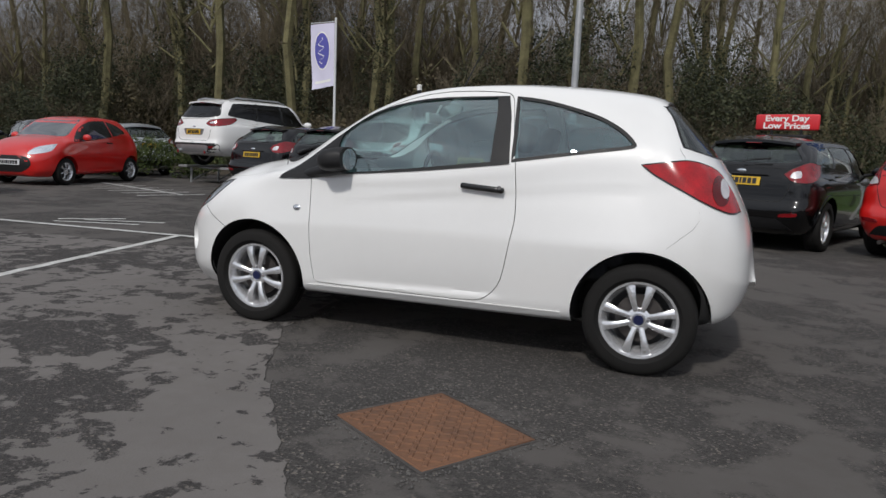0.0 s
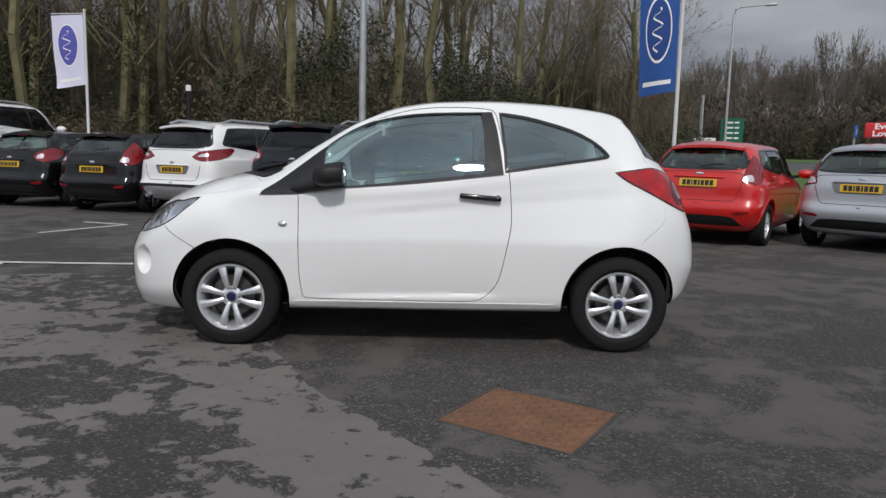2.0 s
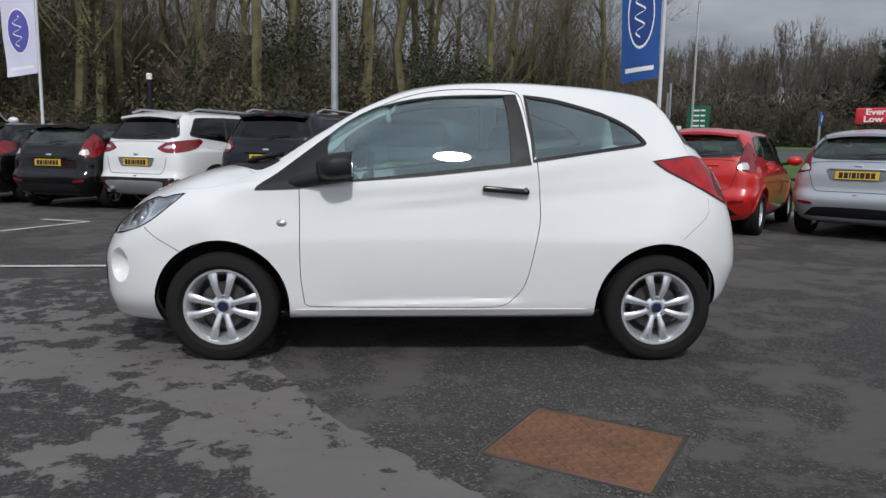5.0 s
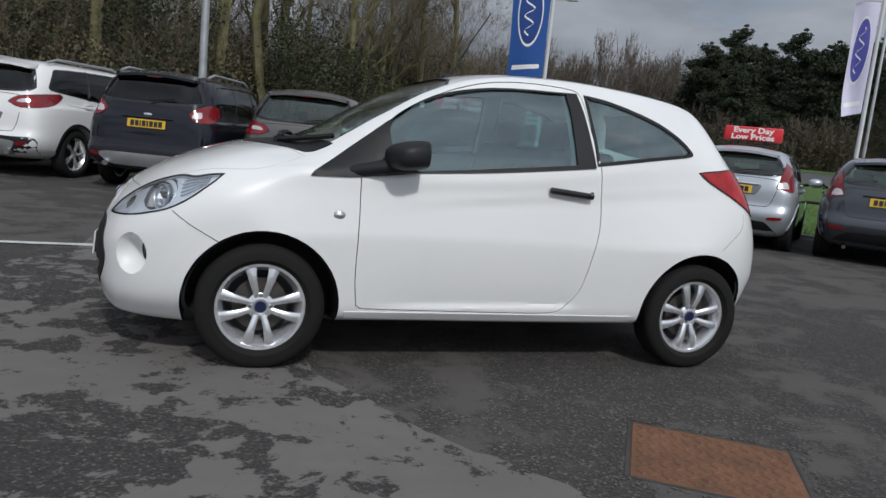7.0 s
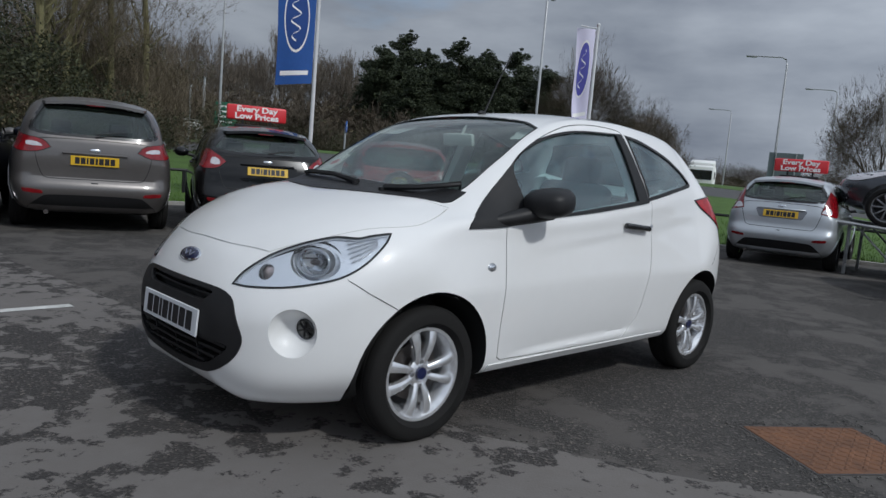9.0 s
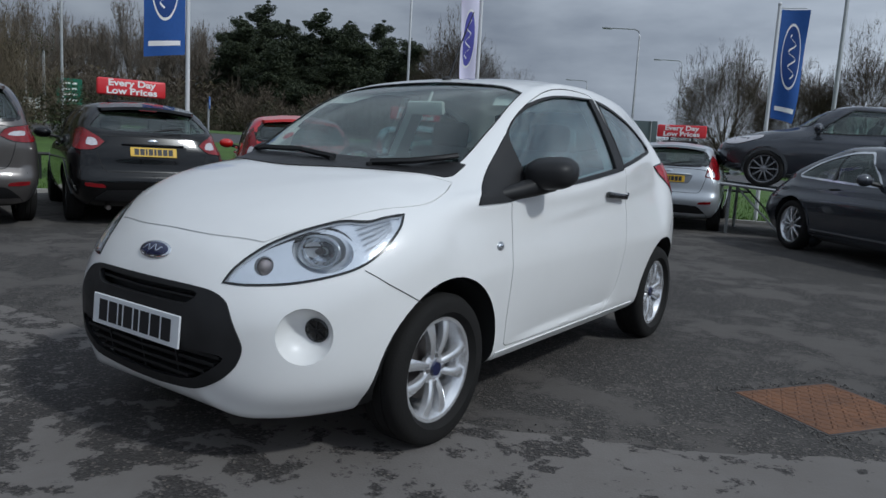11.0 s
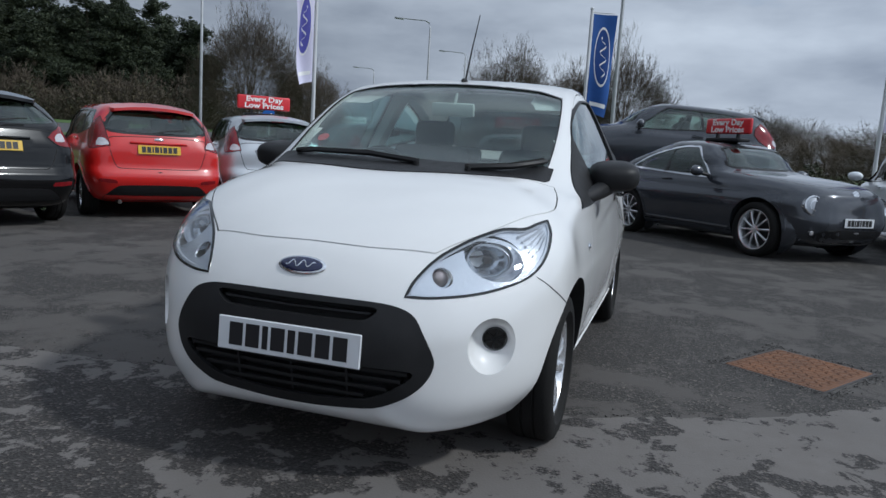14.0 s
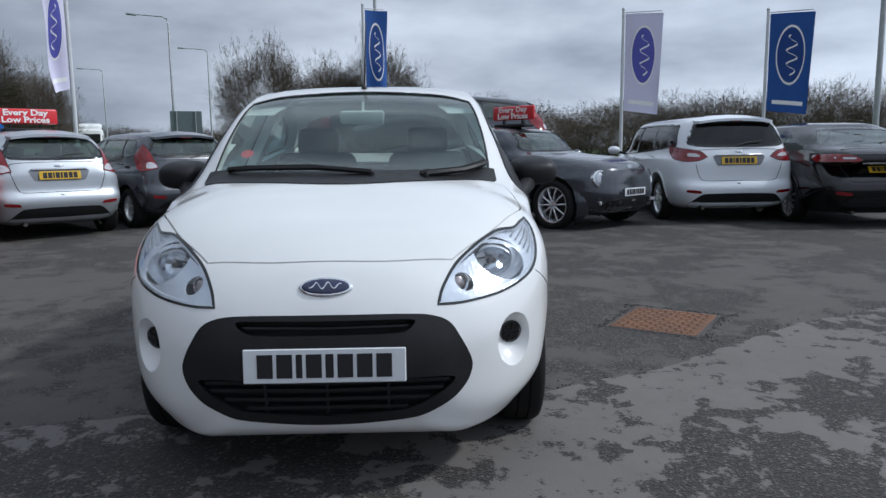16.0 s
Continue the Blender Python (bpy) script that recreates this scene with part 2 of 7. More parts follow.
def ground_material(name, smooth, coarse, cluster, scale, edge, wander, soft=.03, rough=.9, worn_spots=()):
    """Asphalt: a smooth worn skin, and coarse dark stone showing through it in ragged patches."""
    m = bpy.data.materials.new(name)
    m.use_nodes = True
    t = m.node_tree
    N, L = t.nodes, t.links
    b = N["Principled BSDF"]
    tc = N.new("ShaderNodeTexCoord")

    def noise(scale, detail, rough=.55, dist=0.0):
        n = N.new("ShaderNodeTexNoise")
        n.inputs["Scale"].default_value, n.inputs["Detail"].default_value = scale, detail
        n.inputs["Roughness"].default_value, n.inputs["Distortion"].default_value = rough, dist
        L.new(tc.outputs["Object"], n.inputs["Vector"])
        return n.outputs[0]

    def ramp(src, *stops):
        r = N.new("ShaderNodeValToRGB")
        while len(r.color_ramp.elements) < len(stops):
            r.color_ramp.elements.new(.5)
        for e, (p, c) in zip(r.color_ramp.elements, stops):
            e.position, e.color = p, (*(c if isinstance(c, tuple) else (c, c, c)), 1)
        L.new(src, r.inputs[0])
        return r.outputs[0]

    def mix(fac, a, c, mode='MIX'):
        x = N.new("ShaderNodeMix")
        x.data_type = 'RGBA'
        x.blend_type = mode
        if isinstance(fac, float):
            x.inputs[0].default_value = fac
        else:
            L.new(fac, x.inputs[0])
        for src, i in ((a, 6), (c, 7)):
            if isinstance(src, tuple):
                x.inputs[i].default_value = (*src, 1)
            else:
                L.new(src, x.inputs[i])
        return x.outputs[2]

    tint = lambda c, k: tuple(v * k for v in c)
    vor = N.new("ShaderNodeTexVoronoi")
    vor.inputs["Scale"].default_value = 100
    L.new(tc.outputs["Object"], vor.inputs["Vector"])
    sep = N.new("ShaderNodeSeparateColor")
    L.new(vor.outputs["Color"], sep.inputs[0])
    stones = ramp(sep.outputs[0], (0, tint(coarse, .55)), (.6, coarse), (.84, tint(coarse, 1.35)), (.93, tint(coarse, 2.3)), (1, tint((coarse[0] * 1.04, coarse[1], coarse[2] * .9), 3.6)))
    stones = mix(ramp(noise(1.1, 5), (.35, 0), (.68, 1)), stones, mix(.45, stones, tint(coarse, .7)))
    grit = noise(210, 2)
    skin_tone = mix(ramp(noise(.8, 7, .6), (.33, 0), (.68, 1)), tint(smooth, .84), tint(smooth, 1.10))
    skin_tone = mix(ramp(noise(8, 7, .65), (.35, 0), (.66, 1)), mix(.5, skin_tone, tint((smooth[0] * 1.03, smooth[1], smooth[2] * .96), .78)), skin_tone)
    skin_tone = mix(ramp(grit, (.35, 0), (.7, 1)), mix(.25, skin_tone, tint(smooth, .6)), skin_tone)
    ad = N.new("ShaderNodeMath")
    ad.operation = 'MULTIPLY_ADD'
    ad.inputs[1].default_value = wander
    L.new(noise(cluster, 4, .6, .3), ad.inputs[0])
    L.new(noise(scale, 10, .68, .25), ad.inputs[2])
    half = N.new("ShaderNodeMath")
    half.operation = 'MULTIPLY'
    half.inputs[1].default_value = .5
    field = ad.outputs[0]
    for x, y, r, amount in worn_spots:
        dist, fall, add = N.new("ShaderNodeVectorMath"), N.new("ShaderNodeMapRange"), N.new("ShaderNodeMath")
        dist.operation = 'DISTANCE'
        dist.inputs[1].default_value = (x, y, 0)
        L.new(tc.outputs["Object"], dist.inputs[0])
        fall.interpolation_type = 'SMOOTHSTEP'
        fall.inputs[2].default_value, fall.inputs[3].default_value, fall.inputs[4].default_value = r, amount, 0
        L.new(dist.outputs["Value"], fall.inputs[0])
        L.new(field, add.inputs[0])
        L.new(fall.outputs[0], add.inputs[1])
        field = add.outputs[0]
    L.new(field, half.inputs[0])
    worn = ramp(half.outputs[0], (edge / 2, 0), (edge / 2 + soft / 2, 1))
    L.new(mix(worn, skin_tone, stones), b.inputs["Base Color"])
    b.inputs["Roughness"].default_value = rough
    bp = N.new("ShaderNodeBump")
    bp.inputs["Distance"].default_value = .006
    st = N.new("ShaderNodeMapRange")
    st.inputs[3].default_value, st.inputs[4].default_value = .12, .75
    L.new(worn, st.inputs[0])
    L.new(st.outputs[0], bp.inputs["Strength"])
    L.new(vor.outputs["Distance"], bp.inputs["Height"])
    L.new(bp.outputs[0], b.inputs["Normal"])
    return m


M_TARMAC = ground_material("coarse_dark_tarmac", (0.092, 0.084, 0.078), (0.047, 0.043, 0.040), .5, 2.4, .895, .9, .09)
M_OLDTARMAC = ground_material("worn_grey_tarmac", (0.160, 0.148, 0.140), (0.043, 0.039, 0.037), .6, 5.6, .85, .7, .03, .9,
                              ((-2.1, -1.5, .8, .16), (-1.55, -1.55, .5, .10), (-2.3, -.6, .6, .08), (-1.1, -2.35, .65, .14), (-.75, -2.75, .5, .10), (-1.9, .7, .7, .08), (-1.0, -1.4, .45, -.08)))
M_ROAD = ground_material("road_asphalt", (0.085, 0.085, 0.088), (0.06, 0.06, 0.06), .5, 1.0, 1.3, .9, .1)
M_GRASS = mat("mown_grass", (0.060, 0.115, 0.018), .95, 0, 0, .35, 1.2, .5)
M_SOIL = mat("leaf_litter", (0.055, 0.042, 0.026), .95, 0, 0, .4, 2, .5)
M_RUST = mat("rusty_iron", (0.160, 0.077, 0.041), .75, .15, 0, .4, 5, .25, .15)


# ---- car shapes ----
def curve_at(pts, x):
    """Monotone cubic through the points (x, value)."""
    pts = sorted(pts)
    px, py = np.array([p[0] for p in pts]), np.array([p[1] for p in pts])
    h = np.diff(px)
    d = np.diff(py) / h
    m = np.zeros(len(px))
    m[0], m[-1] = d[0], d[-1]
    for i in range(1, len(px) - 1):
        if d[i - 1] * d[i] > 0:
            a, b = 2 * h[i] + h[i - 1], h[i] + 2 * h[i - 1]
            m[i] = (a + b) / (a / d[i - 1] + b / d[i])
    x = np.clip(x, px[0], px[-1])
    k = np.clip(np.searchsorted(px, x) - 1, 0, len(h) - 1)
    t = (x - px[k]) / h[k]
    return ((2 * t**3 - 3 * t**2 + 1) * py[k] + (t**3 - 2 * t**2 + t) * h[k] * m[k]
            + (-2 * t**3 + 3 * t**2) * py[k + 1] + (t**3 - t**2) * h[k] * m[k + 1])


def catmull(P, per):
    """Points along a Catmull-Rom curve through P."""
    P = [2 * P[0] - P[1], *P, 2 * P[-1] - P[-2]]
    out = []
    for i in range(1, len(P) - 2):
        for k in range(per):
            t = k / per
            out.append(0.5 * (2 * P[i] + (P[i + 1] - P[i - 1]) * t + (2 * P[i - 1] - 5 * P[i] + 4 * P[i + 1] - P[i + 2]) * t * t
                              + (3 * P[i] - P[i - 1] - 3 * P[i + 1] + P[i + 2]) * t**3))
    out.append(P[-2])
    return out


KA = dict(
    zc=[(1.905, .50), (1.896, .565), (1.872, .635), (1.835, .70), (1.775, .772), (1.5, .928), (1.23, 1.012), (1.0, 1.05), (.65, 1.245), (.4, 1.385),
        (.15, 1.472), (-.1, 1.505), (-.42, 1.516), (-.74, 1.506), (-1.07, 1.472), (-1.17, 1.452), (-1.394, 1.25), (-1.51, 1.115), (-1.615, .945), (-1.70, .72), (-1.725, .52)],
    zb=[(1.905, .44), (1.89, .33), (1.85, .228), (1.77, .184), (1.65, .180), (1.5, .180), (1.3, .185), (1.0, .205), (.6, .212), (-.6, .218), (-1.2, .225), (-1.488, .26), (-1.601, .30), (-1.676, .40), (-1.695, .45)],
    wm=[(1.905, .24), (1.89, .34), (1.85, .45), (1.79, .555), (1.7, .65), (1.6, .72), (1.5, .768), (1.35, .806), (1.15, .820), (.8, .825), (0, .829),
        (-.8, .826), (-1.15, .818), (-1.394, .788), (-1.535, .732), (-1.629, .648), (-1.676, .54), (-1.70, .40)],
    zm=[(1.9, .47), (1.7, .52), (1.3, .62), (0, .66), (-1.2, .66), (-1.695, .49)],
    ws=[(1.905, .2), (1.86, .34), (1.81, .42), (1.7, .535), (1.5, .64), (1.32, .70), (1.0, .775), (.7, .795), (0, .80), (-.45, .785), (-1.08, .70),
        (-1.394, .665), (-1.554, .61), (-1.657, .50), (-1.705, .36)],
    zs=[(1.905, .49), (1.86, .58), (1.81, .645), (1.7, .735), (1.5, .83), (1.32, .885), (1.0, .925), (.7, .94), (0, 1.0), (-.45, 1.065), (-1.08, 1.14),
        (-1.394, 1.0), (-1.554, .84), (-1.657, .62), (-1.695, .51)],
    wr=[(1.905, .1), (1.81, .26), (1.7, .36), (1.5, .45), (1.23, .54), (1.0, .645), (.65, .658), (.4, .632), (.15, .605), (-.42, .575), (-.74, .556),
        (-1.07, .522), (-1.16, .51), (-1.394, .55), (-1.554, .45), (-1.695, .15)],
    ze=[(1.905, .497), (1.81, .685), (1.7, .785), (1.5, .89), (1.23, .965), (1.0, .99), (.65, 1.17), (.4, 1.315), (.15, 1.405), (-.1, 1.442), (-.42, 1.452),
        (-.74, 1.438), (-1.07, 1.412), (-1.16, 1.39), (-1.394, 1.1), (-1.554, .86), (-1.695, .517)],
    low=[(1.905, .85), (1.8, .90), (1.65, .92), (1.5, .925), (1.3, .93), (.9, .95), (-1.3, .95), (-1.535, .9), (-1.695, .8)],
    power=[(1.9, 1.0), (1.8, .98), (1.6, .76), (1.3, .61), (1.0, .6), (-1.2, .55), (-1.413, .66), (-1.582, .68), (-1.695, .8)],
    melt=[(1.9, 1), (1.28, 1), (.98, 0), (-1.1, 0), (-1.488, 1), (-1.695, 1)],
    tuck=[(1.905, 1), (1.2, 1), (.9, 0), (-1.72, 0)],
    axles=(1.15, -1.172), wheel=.29, track=.72, swage=True)


def section(S, x, per):
    """Half a ring from the floor's middle to the roof's middle: the cabin's form, melting into a rounded form over bonnet and tail."""
    g = {k: float(curve_at(S[k], x)) for k in ("zc", "zb", "wm", "zm", "ws", "zs", "wr", "ze")}
    low = g["wm"] * float(curve_at(S["low"], x))
    hb = g["zm"] - g["zb"]
    tk = float(curve_at(S["tuck"], x))
    lower = catmull([np.array(p) for p in ((0, g["zb"]), (low * .45, g["zb"]), (low * .72, g["zb"]), (low * .87, g["zb"] + .012 * hb), (low * (.985 - .03 * tk), g["zb"] + .12 * hb),
                     (g["wm"] * (.45 + .3 * tk) + low * (.55 - .3 * tk), g["zb"] + .42 * hb), (g["wm"], g["zm"]), (g["wm"] * .97, g["zm"] + .3 * (g["zs"] - g["zm"])))], per)[:-per]
    cabin = catmull([np.array(p) for p in ((g["wm"], g["zm"]), (g["wm"] * .35 + g["ws"] * .65, g["zm"] * .35 + g["zs"] * .65), (g["ws"], g["zs"]),
                     (g["ws"] * .5 + g["wr"] * .5 + .012, g["zs"] * .5 + g["ze"] * .5), (g["wr"], g["ze"]),
                     (g["wr"] * .84, g["ze"] + .62 * (g["zc"] - g["ze"])), (g["wr"] * .45, g["ze"] + .93 * (g["zc"] - g["ze"])), (0, g["zc"]))], per)
    p, k = float(curve_at(S["power"], x)), float(curve_at(S["melt"], x))
    n = len(cabin)
    out = []
    for i, c in enumerate(cabin):
        t = math.pi / 2 * i / (n - 1)
        e = np.array((g["wm"] * max(math.cos(t), 0)**p, g["zm"] + (g["zc"] - g["zm"]) * math.sin(t)**p))
        out.append(c * (1 - k) + e * k)
    ring = lower[:-1] + out
    if "swage" in S:
        # a shoulder crease through the handle and a ledge low on the door
        for q in ring:
            if q[0] > .6 and -1.3 < x < .70:
                fade = min(1, max(0, (.60 - x) / .5)) * min(1, (x + 1.3) / .25)
                s = .865 - .115 * x + (.02 * x if x < 0 else 0) - q[1]
                if s > 0:
                    q[0] -= .009 * fade * min(1, s / .02) * math.exp(-s / .06)
                fade = min(1, max(0, (.70 - x) / .3)) * min(1, max(0, (x + .46) / .10))
                s = q[1] - (.338 - .024 * x)
                q[0] -= .014 * fade * (min(1, max(0, (s + .02) / .022))) * math.exp(-max(s, 0) / .10)
    return ring


def loft(S, stations, per):
    x0, x1 = min(p[0] for p in S["zc"]), max(p[0] for p in S["zc"])
    bm = bmesh.new()
    rings = []
    for i in range(stations + 1):
        u = i / stations
        c = 0.5 - 0.5 * math.cos(math.pi * u)
        x = x0 + (x1 - x0) * (0.45 * u + 0.55 * c)
        half = section(S, x, per)
        pts = [(x, y, z) for y, z in half] + [(x, -y, z) for y, z in half[-2:0:-1]]
        rings.append([bm.verts.new(p) for p in pts])
    n = len(rings[0])
    for a, b in zip(rings, rings[1:]):
        for k in range(n):
            bm.faces.new((a[k], a[(k + 1) % n], b[(k + 1) % n], b[k]))
    bm.faces.new(rings[0][::-1])
    bm.faces.new(rings[-1])
    bmesh.ops.recalc_face_normals(bm, faces=bm.faces)
    return bm


# ---- shaping helpers ----
UP = Vector((0, 0, 1))


def part(name, bm, material, parent, label="", smooth=40):
    """One mesh object under a thing or a part."""
    me = bpy.data.meshes.new(name)
    bm.to_mesh(me)
    bm.free()
    me.materials.append(material)
    if smooth:
        me.shade_smooth()
        me.set_sharp_from_angle(angle=radians(smooth))
    ob = new(name, me)
    ob.parent = parent
    if label:
        ob["label"] = label
    return ob


def again(ob, m, parent):
    """A part on the mesh of another part, at its own pose."""
    o = new(ob.name.split(".")[0], ob.data)
    o.parent = parent
    o.matrix_basis = m
    return o


def thing(name, m, label, category, group=""):
    root = new(name)
    root.matrix_world = m
    return tagged(root, label, category, group)


def box(sx, sy, sz, m=Matrix(), bevel=0.0, seg=1):
    bm = bmesh.new()
    bmesh.ops.create_cube(bm, size=1, matrix=Matrix.Diagonal((sx, sy, sz, 1)))
    if bevel:
        bmesh.ops.bevel(bm, geom=bm.edges[:], offset=bevel, segments=seg, affect='EDGES', profile=0.5)
    bmesh.ops.transform(bm, matrix=m, verts=bm.verts)
    return bm


def cyl(r, depth, seg=24, m=Matrix(), r2=None):
    bm = bmesh.new()
    bmesh.ops.create_cone(bm, cap_ends=True, segments=seg, radius1=r, radius2=r if r2 is None else r2, depth=depth, matrix=m)
    return bm


def ball(r, m=Matrix(), u=16, v=10):
    bm = bmesh.new()
    bmesh.ops.create_uvsphere(bm, u_segments=u, v_segments=v, radius=r, matrix=m)
    return bm


def join(*bms):
    out = bmesh.new()
    for b in bms:
        me = bpy.data.meshes.new("joined")
        b.to_mesh(me)
        b.free()
        out.from_mesh(me)
        bpy.data.meshes.remove(me)
    return out


def lathe(profile, seg=40, m=Matrix()):
    """A closed ring turned about y from (radius, y) points."""
    bm = bmesh.new()
    rings = [[bm.verts.new((r * math.cos(2 * math.pi * i / seg), y, r * math.sin(2 * math.pi * i / seg))) for r, y in profile] for i in range(seg)]
    n = len(profile)
    for i in range(seg):
        a, b = rings[i], rings[(i + 1) % seg]
        for k in range(n - 1):
            bm.faces.new((a[k], a[k + 1], b[k + 1], b[k]))
    bmesh.ops.remove_doubles(bm, verts=bm.verts, dist=1e-6)
    bmesh.ops.recalc_face_normals(bm, faces=bm.faces)
    bmesh.ops.transform(bm, matrix=m, verts=bm.verts)
    return bm


def tube(points, radii, sides=6):
    """A tube along points."""
    bm = bmesh.new()
    rings = []
    pts = [Vector(p) for p in points]
    for i, p in enumerate(pts):
        d = (pts[min(i + 1, len(pts) - 1)] - pts[max(i - 1, 0)]).normalized()
        u = d.cross(UP if abs(d.z) < .95 else Vector((1, 0, 0))).normalized()
        v = d.cross(u)
        r = radii[i] if isinstance(radii, (list, tuple)) else radii
        rings.append([bm.verts.new(p + (u * math.cos(2 * math.pi * k / sides) + v * math.sin(2 * math.pi * k / sides)) * r) for k in range(sides)])
    for a, b in zip(rings, rings[1:]):
        for k in range(sides):
            bm.faces.new((a[k], a[(k + 1) % sides], b[(k + 1) % sides], b[k]))
    bm.faces.new(rings[0][::-1])
    bm.faces.new(rings[-1])
    bmesh.ops.recalc_face_normals(bm, faces=bm.faces)
    return bm


def loop2(pts, per=5, corners=()):
    """A smooth closed outline through 2D points, sharp at the corners named."""
    P = [np.array(p, float) for p in pts]
    n = len(P)
    out = []
    for i in range(n):
        a, b = P[i], P[(i + 1) % n]
        ta = (b - a) if i in corners else (b - P[i - 1]) / 2
        tb = (b - a) if (i + 1) % n in corners else (P[(i + 2) % n] - a) / 2
        lim = np.linalg.norm(b - a) * 1.1
        for q in (ta, tb):
            s = np.linalg.norm(q)
            if s > lim:
                q *= lim / s
        for k in range(per):
            t = k / per
            out.append((2 * t**3 - 3 * t**2 + 1) * a + (t**3 - 2 * t**2 + t) * ta + (-2 * t**3 + 3 * t**2) * b + (t**3 - t**2) * tb)
    return out


def inside(p, poly):
    c = False
    j = len(poly) - 1
    for i in range(len(poly)):
        a, b = poly[i], poly[j]
        if (a[1] > p[1]) != (b[1] > p[1]) and p[0] < (b[0] - a[0]) * (p[1] - a[1]) / (b[1] - a[1]) + a[0]:
            c = not c
        j = i
    return c


def shrink(poly, d):
    """An outline moved inwards by d (outwards where negative)."""
    n = len(poly)
    area = sum(poly[i][0] * poly[(i + 1) % n][1] - poly[(i + 1) % n][0] * poly[i][1] for i in range(n))
    s = 1 if area > 0 else -1
    out = []
    for i in range(n):
        e = poly[(i + 1) % n] - poly[i - 1]
        l = np.linalg.norm(e) or 1
        out.append(poly[i] + s * d * np.array((-e[1], e[0])) / l)
    return out


def fill2(outline, holes=(), step=0.0):
    """Triangles over an outline with holes: 2D points, faces, and the loops as index lists."""
    loops = [outline, *holes]
    V, E, ids = [], [], []
    for lp in loops:
        k = len(V)
        V += [Vector((float(p[0]), float(p[1]))) for p in lp]
        E += [(k + i, k + (i + 1) % len(lp)) for i in range(len(lp))]
        ids.append(list(range(k, k + len(lp))))
    if step:
        edge = np.array([p for lp in loops for p in lp])
        x0, y0 = np.min(outline, axis=0)
        x1, y1 = np.max(outline, axis=0)
        for i in range(1, int((x1 - x0) / step) + 1):
            for j in range(1, int((y1 - y0) / step) + 1):
                q = np.array((x0 + i * step, y0 + j * step))
                if inside(q, outline) and not any(inside(q, h) for h in holes) and np.min(np.sum((edge - q)**2, axis=1)) > (0.4 * step)**2:
                    V.append(Vector(q))
    from mathutils.geometry import delaunay_2d_cdt
    v, e, f, ov, oe, of = delaunay_2d_cdt(V, E, [], 0, 1e-6)
    where = {}
    for i, o in enumerate(ov):
        for k in o:
            where[k] = i
    faces = []
    for t in f:
        c = (v[t[0]] + v[t[1]] + v[t[2]]) / 3
        if inside(c, outline) and not any(inside(c, h) for h in holes):
            faces.append(tuple(t))
    return v, faces, [[where[i] for i in lp] for lp in ids]


def axes_of(n):
    n = Vector(n).normalized()
    u = UP.cross(n).normalized() if abs(n.z) < .95 else Vector((1, 0, 0))
    return u, n.cross(u), n


def flat(pts, n):
    """3D points as 2D points across the direction n."""
    u, v, n = axes_of(n)
    return [(Vector(p).dot(u), Vector(p).dot(v)) for p in pts]


def solid2(v, faces, loops, front, back):
    """A slab between the placed front and back of a 2D filling."""
    bm = bmesh.new()
    A = [bm.verts.new(p) for p in front]
    B = [bm.verts.new(p) for p in back]
    for t in faces:
        bm.faces.new([A[i] for i in t])
        bm.faces.new([B[i] for i in reversed(t)])
    for lp in loops:
        for i in range(len(lp)):
            a, b = lp[i], lp[(i + 1) % len(lp)]
            if a != b:
                try:
                    bm.faces.new((A[a], B[a], B[b], A[b]))
                except ValueError:
                    pass
    for w in [w for w in bm.verts if not w.link_faces]:
        bm.verts.remove(w)
    bmesh.ops.recalc_face_normals(bm, faces=bm.faces)
    return bm


def skin(bvh, outline, n, off=0.003, thick=0.012, step=0.05, holes=()):
    """A slab that follows a surface, over a 2D outline across the direction n."""
    u, w, n = axes_of(n)
    v, faces, loops = fill2(outline, holes, step)
    front, back = [], []
    for p in v:
        o = u * p.x + w * p.y + n * 6
        hit = bvh.ray_cast(o, -n)
        if hit[0] is None:
            hit = bvh.find_nearest(u * p.x + w * p.y + n * (front[-1].dot(n) if front else 0))
        front.append(hit[0] + n * off)
        back.append(hit[0] + n * (off - thick))
    return solid2(v, faces, loops, front, back)


def prism(outline, n, lo, hi, holes=()):
    u, w, n = axes_of(n)
    v, faces, loops = fill2(outline, holes)
    return solid2(v, faces, loops, [u * p.x + w * p.y + n * hi for p in v], [u * p.x + w * p.y + n * lo for p in v])


def mirrored(bm):
    bm = bm.copy()
    bmesh.ops.scale(bm, vec=(1, -1, 1), verts=bm.verts)
    bmesh.ops.reverse_faces(bm, faces=bm.faces)
    return bm


def boolean(a, b, op):
    """The solid a cut by the solid b."""
    obs = []
    for bm in (a, b):
        me = bpy.data.meshes.new("solid")
        bm.to_mesh(me)
        bm.free()
        obs.append(new("solid", me))
    mod = obs[0].modifiers.new("cut", 'BOOLEAN')
    mod.operation, mod.object, mod.solver = op, obs[1], 'EXACT'
    out = bmesh.new()
    me = bpy.data.meshes.new_from_object(obs[0].evaluated_get(bpy.context.evaluated_depsgraph_get()))
    out.from_mesh(me)
    bpy.data.meshes.remove(me)
    for o in obs:
        d = o.data
        bpy.data.objects.remove(o)
        bpy.data.meshes.remove(d)
    return out


def sym(pts):
    """A symmetric outline from its half with y >= 0, given from the bottom's middle to the top's middle."""
    return pts + [(-y, z) for y, z in reversed(pts) if y > 1e-6]


def symy(pts):
    """A symmetric outline from its half (x, y) with y >= 0, front to back."""
    return pts + [(x, -y) for x, y in reversed(pts) if y > 1e-6]


